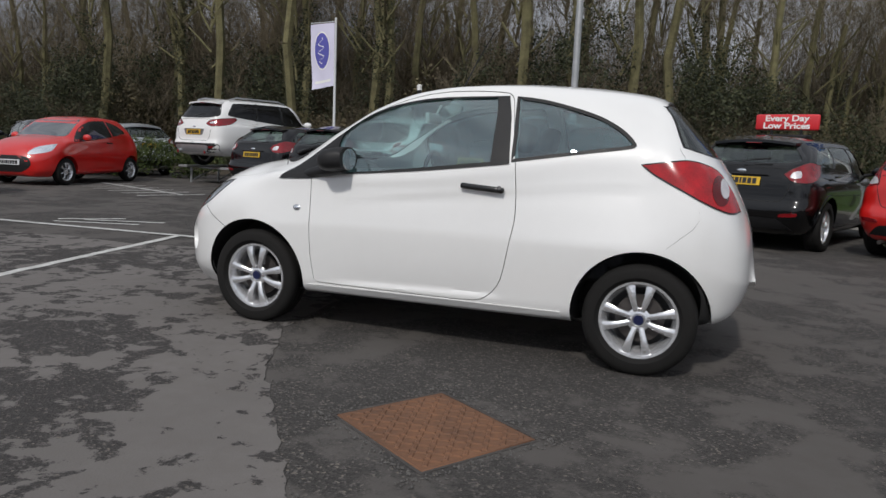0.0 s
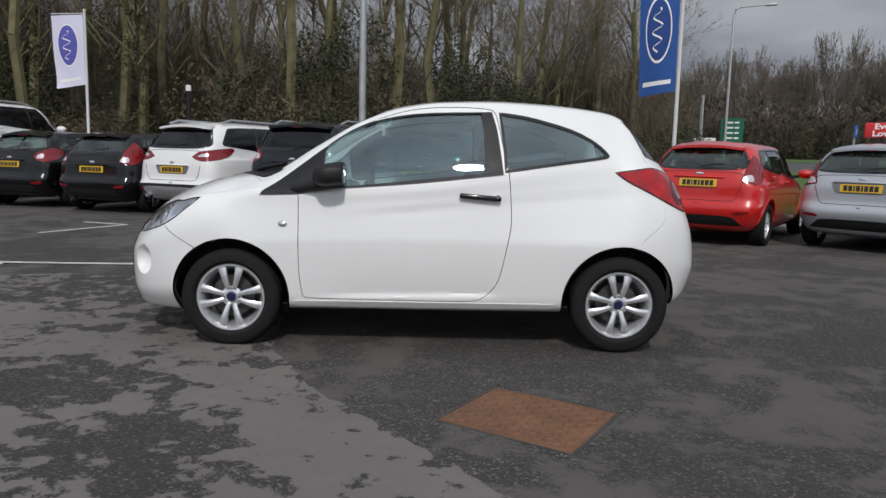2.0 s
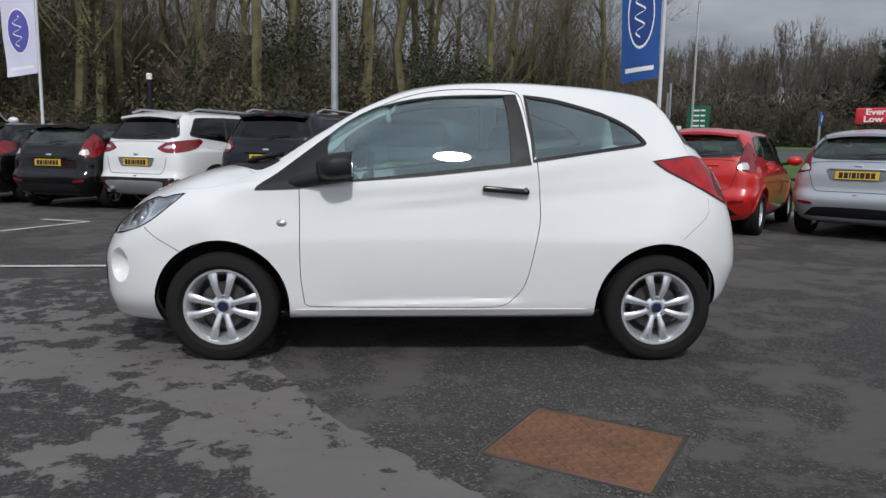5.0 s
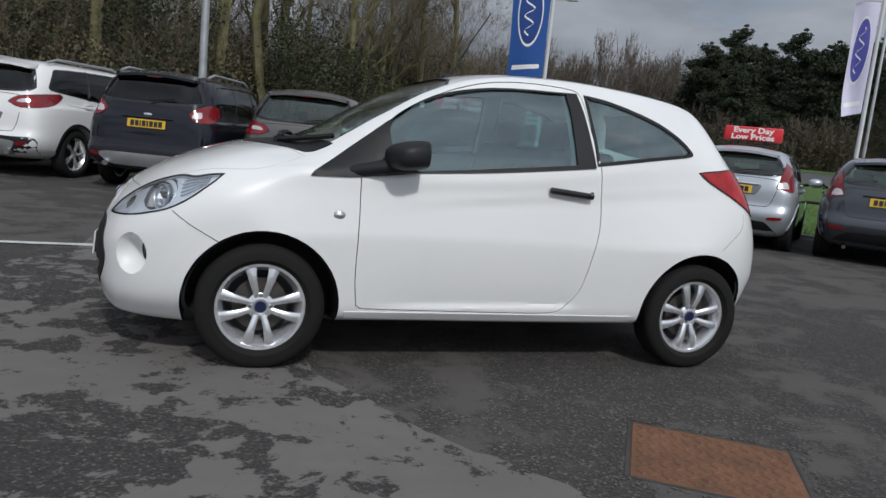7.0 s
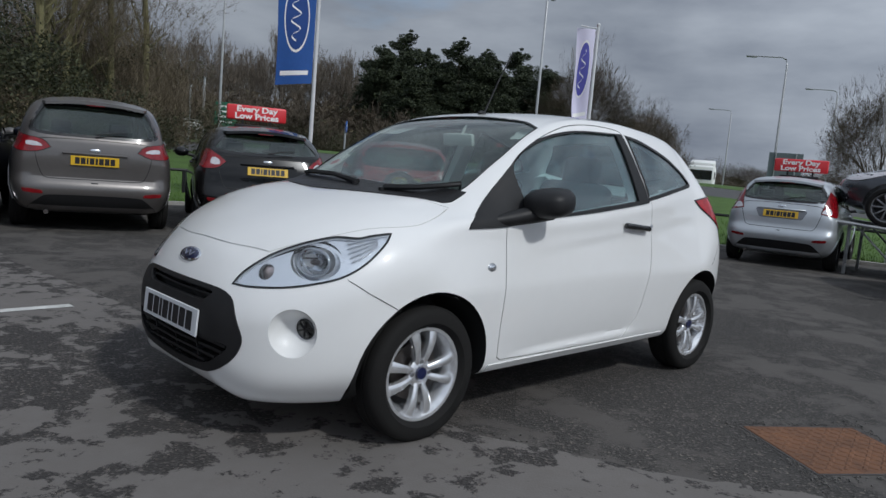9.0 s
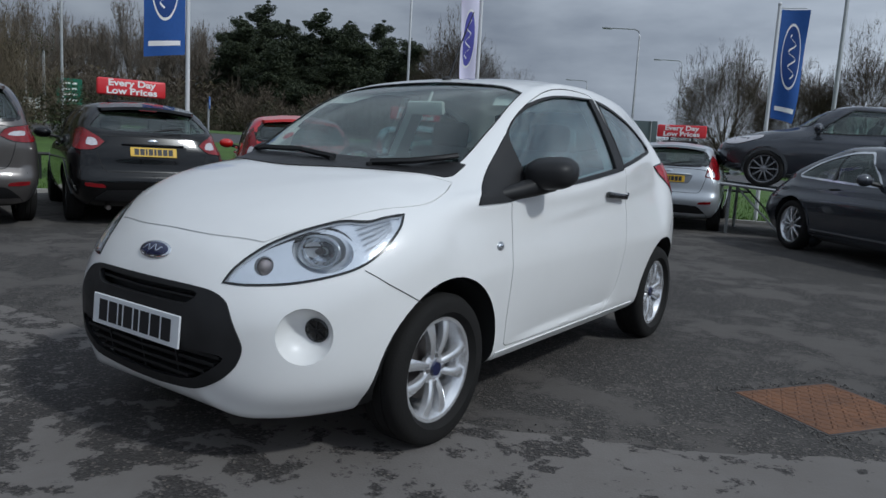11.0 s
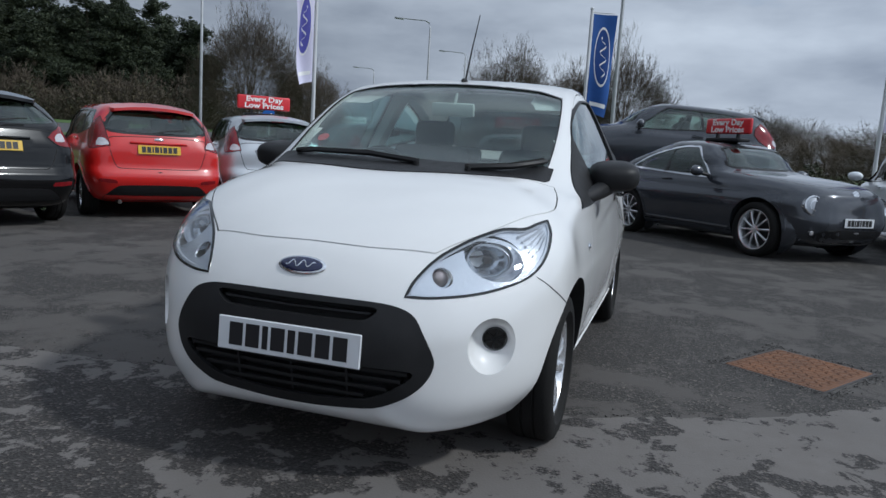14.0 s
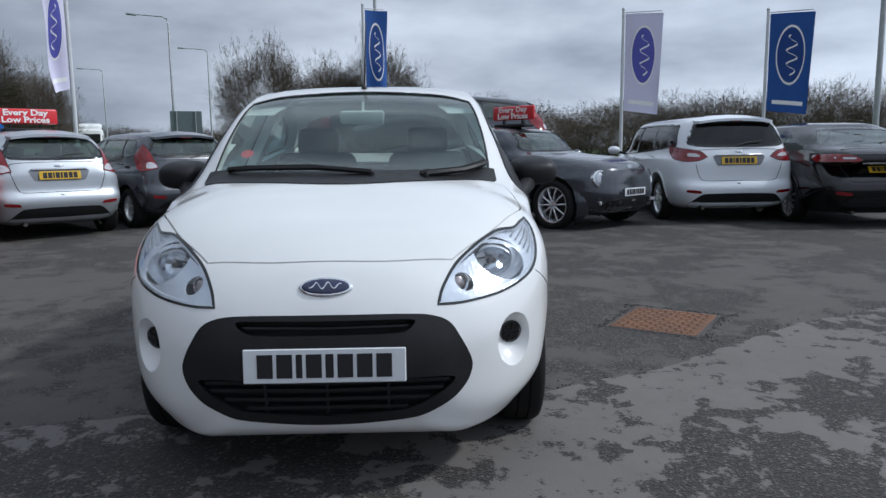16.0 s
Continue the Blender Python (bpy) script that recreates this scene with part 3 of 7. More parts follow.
def tuck(bvh, bm, depth):
    """Press a mesh in until it lies at least this deep under the skin."""
    for v in bm.verts:
        p, n, _, _ = bvh.find_nearest(v.co)
        if p is not None and (v.co - p).dot(n) > -depth:
            v.co = p - n * depth
    return bm


# ---- wheels ----
def tyre_mesh(R, rim, w):
    return lathe([(rim, -w * .36), (rim + .25 * (R - rim), -w * .5), (R - .035, -w * .5), (R - .012, -w * .45), (R, -w * .34), (R, -w * .16), (R - .006, -w * .14), (R - .006, -w * .12), (R, -w * .1),
                  (R, w * .1), (R - .006, w * .12), (R - .006, w * .14), (R, w * .16), (R, w * .34), (R - .012, w * .45), (R - .035, w * .5), (rim + .25 * (R - rim), w * .5), (rim, w * .36), (rim, -w * .36)], 48)


def spoke_mesh(angle, spread, r0, r1, w0, w1, y0, y1):
    """One wheel spoke from the hub to the rim, in the wheel's plane x, z; y points outwards."""
    bm = bmesh.new()
    rows = []
    for k in range(6):
        t = k / 5
        r = r0 + (r1 - r0) * t
        a = angle + spread * t
        c = Vector((math.cos(a), 0, math.sin(a)))
        s = Vector((-math.sin(a), 0, math.cos(a)))
        w, y = w0 + (w1 - w0) * t**1.8, y0 + (y1 - y0) * t + .012 * math.sin(math.pi * t)
        rows.append([bm.verts.new(c * r + s * x + Vector((0, yy, 0))) for x, yy in ((-w, y - .03), (-w, y - .006), (-w * .45, y), (w * .45, y), (w, y - .006), (w, y - .03))])
    for a, b in zip(rows, rows[1:]):
        for k in range(6):
            bm.faces.new((a[k], a[(k + 1) % 6], b[(k + 1) % 6], b[k]))
    bm.faces.new(rows[0])
    bm.faces.new(rows[-1][::-1])
    bmesh.ops.recalc_face_normals(bm, faces=bm.faces)
    return bm


def rim_mesh(rim, w):
    """The rim's barrel and lip."""
    return lathe([(rim - .012, w * .36), (rim + .006, w * .37), (rim + .006, w * .33), (rim - .004, w * .3), (rim - .02, w * .18), (rim - .03, -w * .3), (rim + .004, -w * .36), (rim - .012, -w * .37), (rim - .045, -w * .3),
                  (rim - .034, w * .16), (rim - .02, w * .28), (rim - .012, w * .36)], 48)


def hero_wheel(m, parent, R=.29, rim=.200, w=.175):
    """A tyre with an eight-spoke alloy wheel; y of the pose points outwards."""
    t = part("wheel", tyre_mesh(R, rim, w), M_TYRE, parent, "black rubber tyre on a silver alloy wheel")
    t.matrix_basis = m
    part("rim", rim_mesh(rim, w), M_ALLOY, t, "silver alloy rim")
    for k in range(4):
        for s in (-1, 1):
            a = k * math.pi / 2 + math.pi / 2
            part("spoke", spoke_mesh(a + s * radians(20), -s * radians(4.0), .045, rim - .006, .0135, .026, w * .28, w * .32), M_ALLOY, t)
        a = k * math.pi / 2
        part("bolt", cyl(.009, .02, 6, Matrix.Translation((.047 * math.cos(a), w * .235, .052 * math.sin(a))) @ pose(0, 0, 0, 90)), M_STEEL, t)
    part("hub", lathe([(.0, w * .1), (.060, w * .1), (.062, w * .22), (.054, w * .25), (.034, w * .27), (.028, w * .25), (0, w * .25)], 32), M_ALLOY, t)
    part("hub_cap", cyl(.026, .012, 24, Matrix.Translation((0, w * .28, 0)) @ pose(0, 0, 0, 90)), M_BADGE, t, "dark blue round hub cap")
    part("brake_disc", cyl(.125, .02, 32, Matrix.Translation((0, -.01, 0)) @ pose(0, 0, 0, 90)), M_DARKMETAL, t)
    part("wheel_well", cyl(rim - .02, .01, 32, Matrix.Translation((0, -w * .3, 0)) @ pose(0, 0, 0, 90)), M_BLACKPLASTIC, t)
    return t


WHEELS = {}


def plain_wheel(m, parent, R, rim, w, spokes, tone):
    """A tyre and a rim with its spokes, on shared meshes."""
    key = (round(R, 3), round(rim, 3), spokes, tone.name)
    if key not in WHEELS:
        t = part("wheel", tyre_mesh(R, rim, w), M_TYRE, parent)
        bits = [rim_mesh(rim, w), lathe([(0, w * .2), (.06, w * .2), (.06, w * .28), (.03, w * .31), (0, w * .31)], 20)]
        for k in range(spokes):
            a = 2 * math.pi * k / spokes + math.pi / 2
            for s in ((-1, 1) if spokes <= 6 else (0,)):
                bits.append(spoke_mesh(a + s * .06, s * .08, .04, rim - .01, .012, .014, w * .3, w * .28))
        r = part("rim", join(*bits), tone, t)
        d = part("wheel_well", cyl(rim - .02, .01, 24, Matrix.Translation((0, -w * .1, 0)) @ pose(0, 0, 0, 90)), M_BLACKPLASTIC, t)
        WHEELS[key] = (t.data, r.data, d.data)
        t.matrix_basis = m
        return t
    t = new("wheel", WHEELS[key][0])
    t.parent, t.matrix_basis = parent, m
    for nm, d in (("rim", WHEELS[key][1]), ("wheel_well", WHEELS[key][2])):
        o = new(nm, d)
        o.parent = t
    return t


def bars(parent, m, widths, h, gap, material, name="lettering"):
    """Plain bars for writing, on a plane x right, z up, facing -y."""
    x = -(sum(widths) + gap * (len(widths) - 1)) / 2
    bits = []
    for w in widths:
        bits.append(box(w, .002, h, Matrix.Translation((x + w / 2, 0, 0))))
        x += w + gap
    ob = part(name, join(*bits), material, parent, "", 0)
    ob.matrix_basis = m
    return ob


def number_plate(parent, m, colour, label):
    """A plate 0.52 m wide facing -y, with plain bars."""
    p = part("number_plate", box(.52, .008, .111, Matrix(), .003), colour, parent, label, 0)
    p.matrix_basis = m
    bars(p, pose(0, -.0055, 0), [.05, .05, .02, .05, .026, .05, .05, .05], .076, .012, M_INK)
    return p


# ---- ground ----
def sheet(name, outline, z, material, parent=None, thick=0.0, step=0.0):
    """A flat piece of ground over an outline."""
    v, f, l = fill2([np.array(p, float) for p in outline], (), step)
    if thick:
        bm = solid2(v, f, l, [Vector((p.x, p.y, z)) for p in v], [Vector((p.x, p.y, z - thick)) for p in v])
    else:
        bm = bmesh.new()
        w = [bm.verts.new((p.x, p.y, z)) for p in v]
        for t in f:
            bm.faces.new([w[i] for i in t])
        bmesh.ops.recalc_face_normals(bm, faces=bm.faces)
        if sum(fc.normal.z for fc in bm.faces) < 0:
            bmesh.ops.reverse_faces(bm, faces=bm.faces)
    return part(name, bm, material, parent, "", 0)


bm = bmesh.new()
bmesh.ops.create_grid(bm, x_segments=2, y_segments=2, size=600)
tagged(part("ground", bm, M_TARMAC, None), "coarse dark tarmac of the car park", "ground", kind="structure")

rnd = random.Random(4)
# the older, smoother surface, with a ragged edge against the coarse one
edge = [(-1.35, 7.0), (-1.5, 4.4), (-1.30, 2.4), (-1.20, 1.4), (-1.10, 1.0), (-1.02, .3), (-.95, -.4), (-.90, -.85), (-.70, -1.2), (-.56, -1.52), (-.31, -1.86), (-.12, -2.1), (.11, -2.40), (.34, -2.70), (.74, -3.5), (1.5, -4.9), (2.6, -6.8), (4.0, -10.0)]
rag = []
for a, b in zip(edge, edge[1:]):
    n = max(2, int(math.dist(a, b) / .06))
    for k in range(n):
        t = k / n
        rag.append((a[0] + (b[0] - a[0]) * t + rnd.uniform(-.012, .012), a[1] + (b[1] - a[1]) * t + rnd.uniform(-.012, .012)))
tagged(sheet("pavement", rag + [(4.0, -10), (-9.0, -10), (-9.0, .9), (-6.6, 1.1), (-5.2, 1.42), (-4.1, 1.35), (-3.3, 1.6), (-2.7, 1.5), (-2.35, 1.9), (-2.3, 4.2), (-2.6, 7.0)], .005, M_OLDTARMAC), "smooth worn grey tarmac with damp dark blotches", "pavement", kind="structure")


def painted(a, b, w, name="road_marking"):
    a, b = Vector((*a, 0)), Vector((*b, 0))
    d = (b - a).normalized()
    s = Vector((-d.y, d.x, 0)) * w / 2
    n = max(2, int((b - a).length / .12))
    up, dn = [], []
    for k in range(n + 1):
        p = a + (b - a) * k / n
        up.append((p + s * rnd.uniform(.8, 1.1))[:2])
        dn.append((p - s * rnd.uniform(.8, 1.1))[:2])
    return tagged(sheet(name, up + dn[::-1], .009, M_LINE), "worn white painted line on the tarmac", "road marking", "painted bay lines", "structure")


for a, b, w in (((-9.5, 1.85), (-1.6, 2.28), .10), ((-3.62, -.75), (-4.22, 2.1), .10), ((-6.6, -.6), (-7.1, 1.95), .10), ((-5.4, 6.3), (-4.62, 6.0), .10), ((-4.62, 6.0), (-5.25, 4.7), .10),
                ((-6.35, 2.3), (-5.3, 2.65), .08), ((-6.2, 2.65), (-5.2, 3.0), .08), ((-6.5, 2.5), (-5.9, 3.05), .08), ((-11.9, 8.5), (-8.3, 7.0), .10)):
    painted(a, b, w)
for k in range(6):
    painted((-11.2 + .62 * k, 8.7 - .26 * k), (-11.8 + .62 * k, 7.5 - .26 * k), .09)

# rusted iron cover; an added dark strip stands in for the shaded gap round it
cover = thing("access_cover", pose(.498, -1.894, 0, 0, 0, -33), "rusty brown oblong iron access cover set in the tarmac", "cover")
part("cover_gap_strip", join(*[box(.66, .014, .03, pose(0, s * .283, -.013)) for s in (1, -1)], *[box(.014, .552, .03, pose(s * .323, 0, -.013)) for s in (1, -1)]), M_DARKMETAL, cover, "dark strip standing in for the gap round the plate")
part("cover_plate", box(.626, .546, .03, pose(0, 0, -.011), .004, 1), M_RUST, cover, "rusted iron plate with a raised pattern")
pads = bmesh.new()
for i in range(13):
    for j in range(11):
        x, y = -.276 + .046 * i, -.23 + .046 * j
        t = pose(x, y, .0035, 0, 0, 45 if (i + j) % 2 else -45)
        vs = [pads.verts.new(t @ Vector(p)) for p in ((-.022, -.010, 0), (.022, -.010, 0), (.022, .010, 0), (-.022, .010, 0), (-.017, -.006, .005), (.017, -.006, .005), (.017, .006, .005), (-.017, .006, .005))]
        for q in ((4, 5, 6, 7), (0, 1, 5, 4), (1, 2, 6, 5), (2, 3, 7, 6), (3, 0, 4, 7)):
            pads.faces.new([vs[k] for k in q])
part("tread_pattern", pads, M_RUST, cover, "raised lozenge tread")
# loose grit round the cover and along the surface's edge
grit = bmesh.new()
for k in range(900):
    if k < 520:
        s, a = rnd.choice((-1, 1)), rnd.uniform(-.40, .40)
        p = Vector((a, s * (.30 + abs(rnd.gauss(0, .03))), 0)) if k % 2 else Vector((s * (.34 + abs(rnd.gauss(0, .035))), a, 0))
        p = pose(.496, -1.90, 0, 0, 0, -33) @ p
    else:
        q = rnd.choice(rag[60:200])
        p = Vector((q[0] + abs(rnd.gauss(.03, .05)), q[1] + rnd.gauss(0, .03), 0))
    r = rnd.uniform(.003, .008)
    m = Matrix.Translation((p.x, p.y, r * .6)) @ pose(0, 0, 0, rnd.uniform(0, 90), 0, rnd.uniform(0, 180)) @ Matrix.Diagonal((r, r * .8, r * .6, 1))
    vs = [grit.verts.new(m @ Vector(c)) for c in ((1, 0, 0), (-1, 0, 0), (0, 1, 0), (0, -1, 0), (0, 0, 1), (0, 0, -1))]
    for i in (0, 1):
        for j in (2, 3):
            for l in (4, 5):
                grit.faces.new((vs[i], vs[j], vs[l]))
M_GRIT = mat("grit", (0.11, 0.105, 0.10), .9, 0, 0, .5, 20)
tagged(part("gravel", grit, M_GRIT, None, "", 0), "loose grey grit on the tarmac", "gravel", kind="stuff")

# verge, kerb, road and land beyond


def ring(r0, r1, a0, a1, cx=-1.0, cy=-2.5, n=40):
    """A band between two radii, by bearings from north."""
    pt = lambda r, a: (cx + r * math.sin(radians(a)), cy + r * math.cos(radians(a)))
    A = np.linspace(a0, a1, n)
    return [pt(r0, a) for a in A] + [pt(r1, a) for a in A[::-1]]


def land(x, y):
    """Height of the grass bank and the land beyond, which rise towards the north-east."""
    r, a = math.hypot(x + 1.0, y + 2.5), math.degrees(math.atan2(x + 1.0, y + 2.5))
    z = float(np.interp(r, (14.6, 27, 38, 60), (0, .88, 1.25, 1.6)))
    f = min(1, max(0, (94 - a) / 34))
    return z * f * f * (3 - 2 * f)


def band(name, r0, r1, a0, a1, lift, material, nr, na=64, cx=-1.0, cy=-2.5):
    """A strip of land between two radii that follows its height."""
    bm = bmesh.new()
    g = []
    for r in np.geomspace(r0, r1, nr + 1):
        row = []
        for a in np.linspace(radians(a0), radians(a1), na + 1):
            x, y = cx + r * math.sin(a), cy + r * math.cos(a)
            row.append(bm.verts.new((x, y, land(x, y) + lift)))
        g.append(row)
    for p, q in zip(g, g[1:]):
        for k in range(na):
            bm.faces.new((p[k], q[k], q[k + 1], p[k + 1]))
    bmesh.ops.recalc_face_normals(bm, faces=bm.faces)
    if sum(f.normal.z for f in bm.faces) < 0:
        bmesh.ops.reverse_faces(bm, faces=bm.faces)
    return part(name, bm, material, None)


tagged(band("grass_verge", 13.6, 27, 12, 140, .035, M_GRASS, 14), "mown green grass verge beyond the parked cars", "grass", kind="structure")
kb = tagged(sheet("kerb", ring(13.42, 13.6, 12, 140), .06, mat("kerb_concrete", (.32, .31, .29), .9, 0, 0, .25, 4, .3), None, .08), "pale concrete kerb", "kerb", kind="structure")
tagged(band("road", 27, 38, 5, 150, .03, M_ROAD, 6), "grey asphalt road beyond the verge", "road", kind="structure")
tagged(band("grass_field", 38, 320, -5, 170, .04, M_GRASS, 12), "green field beyond the road", "grass", kind="structure")
tagged(sheet("wood_floor", [(-60, 13.5), (-12.5, 14.2), (-4, 13.2), (1.5, 12.2), (3, 20), (9, 40), (-60, 60)], .03, M_SOIL), "brown leaf litter under the trees", "ground", kind="structure")


# grass blades on the near verge
def blades(outline_test, n, name, label):
    bm = bmesh.new()
    r = random.Random(9)
    k = 0
    while k < n:
        a, d = radians(r.uniform(14, 120)), 13.7 + 7 * r.random()**1.6
        x, y = -1.0 + d * math.sin(a), -2.5 + d * math.cos(a)
        h, w, t = r.uniform(.04, .10), r.uniform(.006, .012), r.uniform(0, 6.28)
        z0 = land(x, y) + .03
        dx, dy = math.cos(t) * w, math.sin(t) * w
        lx, ly = r.uniform(-.03, .03), r.uniform(-.03, .03)
        bm.faces.new([bm.verts.new(p) for p in ((x - dx, y - dy, z0), (x + dx, y + dy, z0), (x + lx, y + ly, z0 + h))])
        k += 1
    tagged(part(name, bm, M_BLADE, None, "", 0), label, "grass", kind="stuff")


blades(None, 26000, "grass_blades", "short green grass blades of the verge")


# ---- the white hatchback ----
def white_hatchback():
    car = thing("hatchback_car", pose(0, 0, 0, 0, 0, 180), "clean white three-door hatchback with black door mirrors on dark tarmac", "car")
    skinbm = loft(KA, 120, 9)
    bvh = BVHTree.FromBMesh(skinbm)
    # the hollow cabin
    cab = bmesh.new()
    rings = []
    for i in range(25):
        x = -1.28 + (1.0 + 1.28) * i / 24
        half = [(y * .925, (z - .75) * .925 + .75) for y, z in section(KA, x, 3)]
        rings.append([cab.verts.new((x, y, z)) for y, z in half + [(-y, z) for y, z in half[-2:0:-1]]])
    for a, b in zip(rings, rings[1:]):
        for k in range(len(a)):
            cab.faces.new((a[k], a[(k + 1) % len(a)], b[(k + 1) % len(a)], b[k]))
    cab.faces.new(rings[0][::-1])
    cab.faces.new(rings[-1])
    bmesh.ops.recalc_face_normals(cab, faces=cab.faces)
    shell = boolean(skinbm, cab, 'DIFFERENCE')
    S, F = (0, 1, 0), (1, 0, 0)
    side = lambda pts: [(-x, z) for x, z in pts]           # outlines across the left side
    front = lambda pts: [(y, z) for y, z in pts]

    door = loop2(side([(.745, .93), (.742, .77), (.74, .47), (.722, .315), (.69, .298), (.1, .294), (-.28, .298), (-.37, .335), (-.44, .43), (-.484, .635), (-.506, .79), (-.487, 1.05), (-.455, 1.2), (-.415, 1.40),
                       (-.37, 1.442), (-.1, 1.448), (.148, 1.415), (.393, 1.325), (.573, 1.215), (.70, 1.08), (.742, .99)]), 4, (3,))
    dlo = loop2(side([(.97, .906), (.95, .932), (.87, .986), (.78, 1.055), (.69, 1.124), (.60, 1.192), (.394, 1.324), (.085, 1.400), (-.385, 1.424), (-.418, 1.30), (-.452, 1.055), (-.35, 1.042), (.099, .99), (.596, .945), (.71, .922), (.80, .913)]), 4, (0, 8, 10))
    glass = loop2(side([(.592, 1.195), (.394, 1.315), (.085, 1.392), (-.322, 1.416), (-.340, 1.3), (-.348, 1.06), (.099, 1.005), (.45, .966), (.585, .962), (.60, 1.05)]), 4, (3, 5))
    quarter = loop2(side([(-.43, 1.42), (-.608, 1.397), (-.859, 1.330), (-1.005, 1.258), (-1.086, 1.181), (-1.06, 1.162), (-.823, 1.125), (-.462, 1.068), (-.455, 1.2)]), 4, (0, 7))
    screen = sym([(0, 1.06), (.3, 1.052), (.52, 1.04), (.605, 1.045), (.615, 1.10), (.608, 1.2), (.592, 1.29), (.578, 1.345), (.560, 1.390), (.43, 1.426), (.2, 1.446), (0, 1.452)])
    screen = loop2(screen, 3, (8, 14))
    back = loop2(flat([(-1.3, y, z) for y, z in sym([(0, 1.06), (.3, 1.068), (.472, 1.088), (.58, 1.132), (.638, 1.17), (.60, 1.24), (.54, 1.335), (.50, 1.42), (.3, 1.445), (0, 1.45)])], (-1, 0, .3)), 3, (4, 7, 11, 14))
    bonnet = loop2(symy([(1.768, 0), (1.757, .2), (1.705, .418), (1.56, .552), (1.40, .652), (1.30, .70), (1.2, .716), (1.07, .70), (.985, .668), (1.1, .48), (1.2, .25), (1.245, 0)]), 4, (2, 8, 14, 20))
    lamp3 = [(1.822, .360, .638), (1.785, .378, .69), (1.712, .427, .757), (1.632, .487, .803), (1.568, .54, .832), (1.505, .59, .850), (1.449, .65, .851), (1.39, .675, .864), (1.325, .706, .876), (1.37, .728, .83), (1.455, .728, .757), (1.541, .700, .704), (1.635, .640, .672), (1.722, .556, .650), (1.79, .44, .637)]
    LN = (.8, .6, .25)
    lamp = loop2(flat(lamp3, LN), 4, (0, 8))
    grille = loop2(sym([(0, .250), (.13, .255), (.295, .277), (.392, .320), (.449, .369), (.475, .420), (.475, .460), (.442, .53), (.395, .592), (.30, .617), (0, .622)]), 4)
    slot = loop2(sym([(0, .556), (.235, .558), (.275, .575), (.29, .598), (.25, .604), (0, .604)]), 3)
    mouth = loop2(sym([(0, .285), (.13, .29), (.28, .31), (.375, .36), (.42, .405), (.36, .415), (0, .415)]), 3)
    half_door = prism(door, S, .4, 1.2)
    cut = [mirrored(half_door), half_door, prism(shrink(back, .004), (-1, 0, .3), .9, 2.2)]
    for ax in KA["axles"]:
        for sd in (1, -1):
            cut.append(cyl(.352, .5, 48, pose(ax, sd * .77, .297, 90)))
    shell_door = shell.copy()
    shell_bonnet = shell.copy()
    body = boolean(shell, join(*cut), 'DIFFERENCE')
    body = boolean(body, join(prism(shrink(quarter, .004), S, -1.2, 1.2), prism(screen, F, .02, 1.3)), 'DIFFERENCE')
    body = boolean(body, prism(bonnet, (0, 0, 1), .66, 1.5), 'DIFFERENCE')
    cut = [prism(grille, F, 1.72, 2.2)]
    for sd in (1, -1):
        p = prism(shrink(lamp, .002), LN, 1.56, 2.4)
        if sd < 0:
            p = mirrored(p)
        cut.append(p)
        cut.append(ball(.097, Matrix.Translation((1.732, sd * .652, .490)), 32, 20))
    body = boolean(body, join(*cut), 'DIFFERENCE')
    shell_ob = part("body", body, M_WHITE, car, "glossy white body shell", 35)
    shell_ob.data.materials.append(M_SHADOWGAP)
    for f in shell_ob.data.polygons:
        for ax in KA["axles"]:
            r = math.hypot(f.center.x - ax, f.center.z - .297)
            if abs(f.center.y) > .45 and r < .3535 and abs(f.normal.y) < .5:
                f.material_index = 1
    # doors and bonnet as panels of their own, with a gap around them
    din = shrink(door, .0045)
    right = boolean(shell_door, mirrored(prism(din, S, .4, 1.2)), 'INTERSECT')
    right = boolean(right, mirrored(prism(shrink(glass, -.006), S, .2, 1.4)), 'DIFFERENCE')
    for sd in (1, -1):
        d = mirrored(right) if sd > 0 else right
        dob = part("door", d, M_WHITE, car, "glossy white door with a frame round its window", 35)
        g = skin(bvh, shrink(glass, -.014), S, -.004, .004, .06)
        part("window", g if sd > 0 else mirrored(g), M_SIDEGLASS, dob, "clear tinted side glass").visible_shadow = False
        t = skin(bvh, dlo, S, .007, .018, .025, (shrink(glass, .002),))
        part("window_trim", t if sd > 0 else mirrored(t), M_BLACKPLASTIC, dob, "matt black window trim and pillar")
        # handle
        h = pose(-.318, sd * .822, .921, 0, -4, 0)
        hb = part("door_handle", box(.245, .032, .032, h, .012, 3), M_BLACKGLOSS, dob, "black pull handle")
        part("key_barrel", cyl(.011, .006, 16, pose(-.418, sd * .840, .928, 90)), M_CHROME, hb)
        part("handle_recess", skin(bvh, loop2([(.318 + .075 * math.cos(a) + .0, .925 + .045 * math.sin(a)) for a in np.linspace(0, 2 * math.pi, 12, endpoint=False)], 2), S, .0008, .004, .03) if sd > 0 else
             mirrored(skin(bvh, loop2([(.318 + .075 * math.cos(a), .925 + .045 * math.sin(a)) for a in np.linspace(0, 2 * math.pi, 12, endpoint=False)], 2), S, .0008, .004, .03)), M_WHITE, hb)
        # mirror
        arm = tube([(.86, sd * .745, .928), (.74, sd * .785, .948), (.62, sd * .825, .975), (.50, sd * .855, .992)], [.020, .032, .040, .036], 10)
        mb = ball(1, Matrix(), 28, 18)
        for v in mb.verts:
            v.co = Vector([math.copysign(abs(c)**.72, c) for c in v.co])
        bmesh.ops.transform(mb, matrix=pose(.53, sd * .862, 1.036, sd * 4, 8, sd * 14) @ Matrix.Diagonal((.118, .112, .066, 1)), verts=mb.verts)
        for v in mb.verts:
            if v.co.x < .47:
                v.co.x = .47
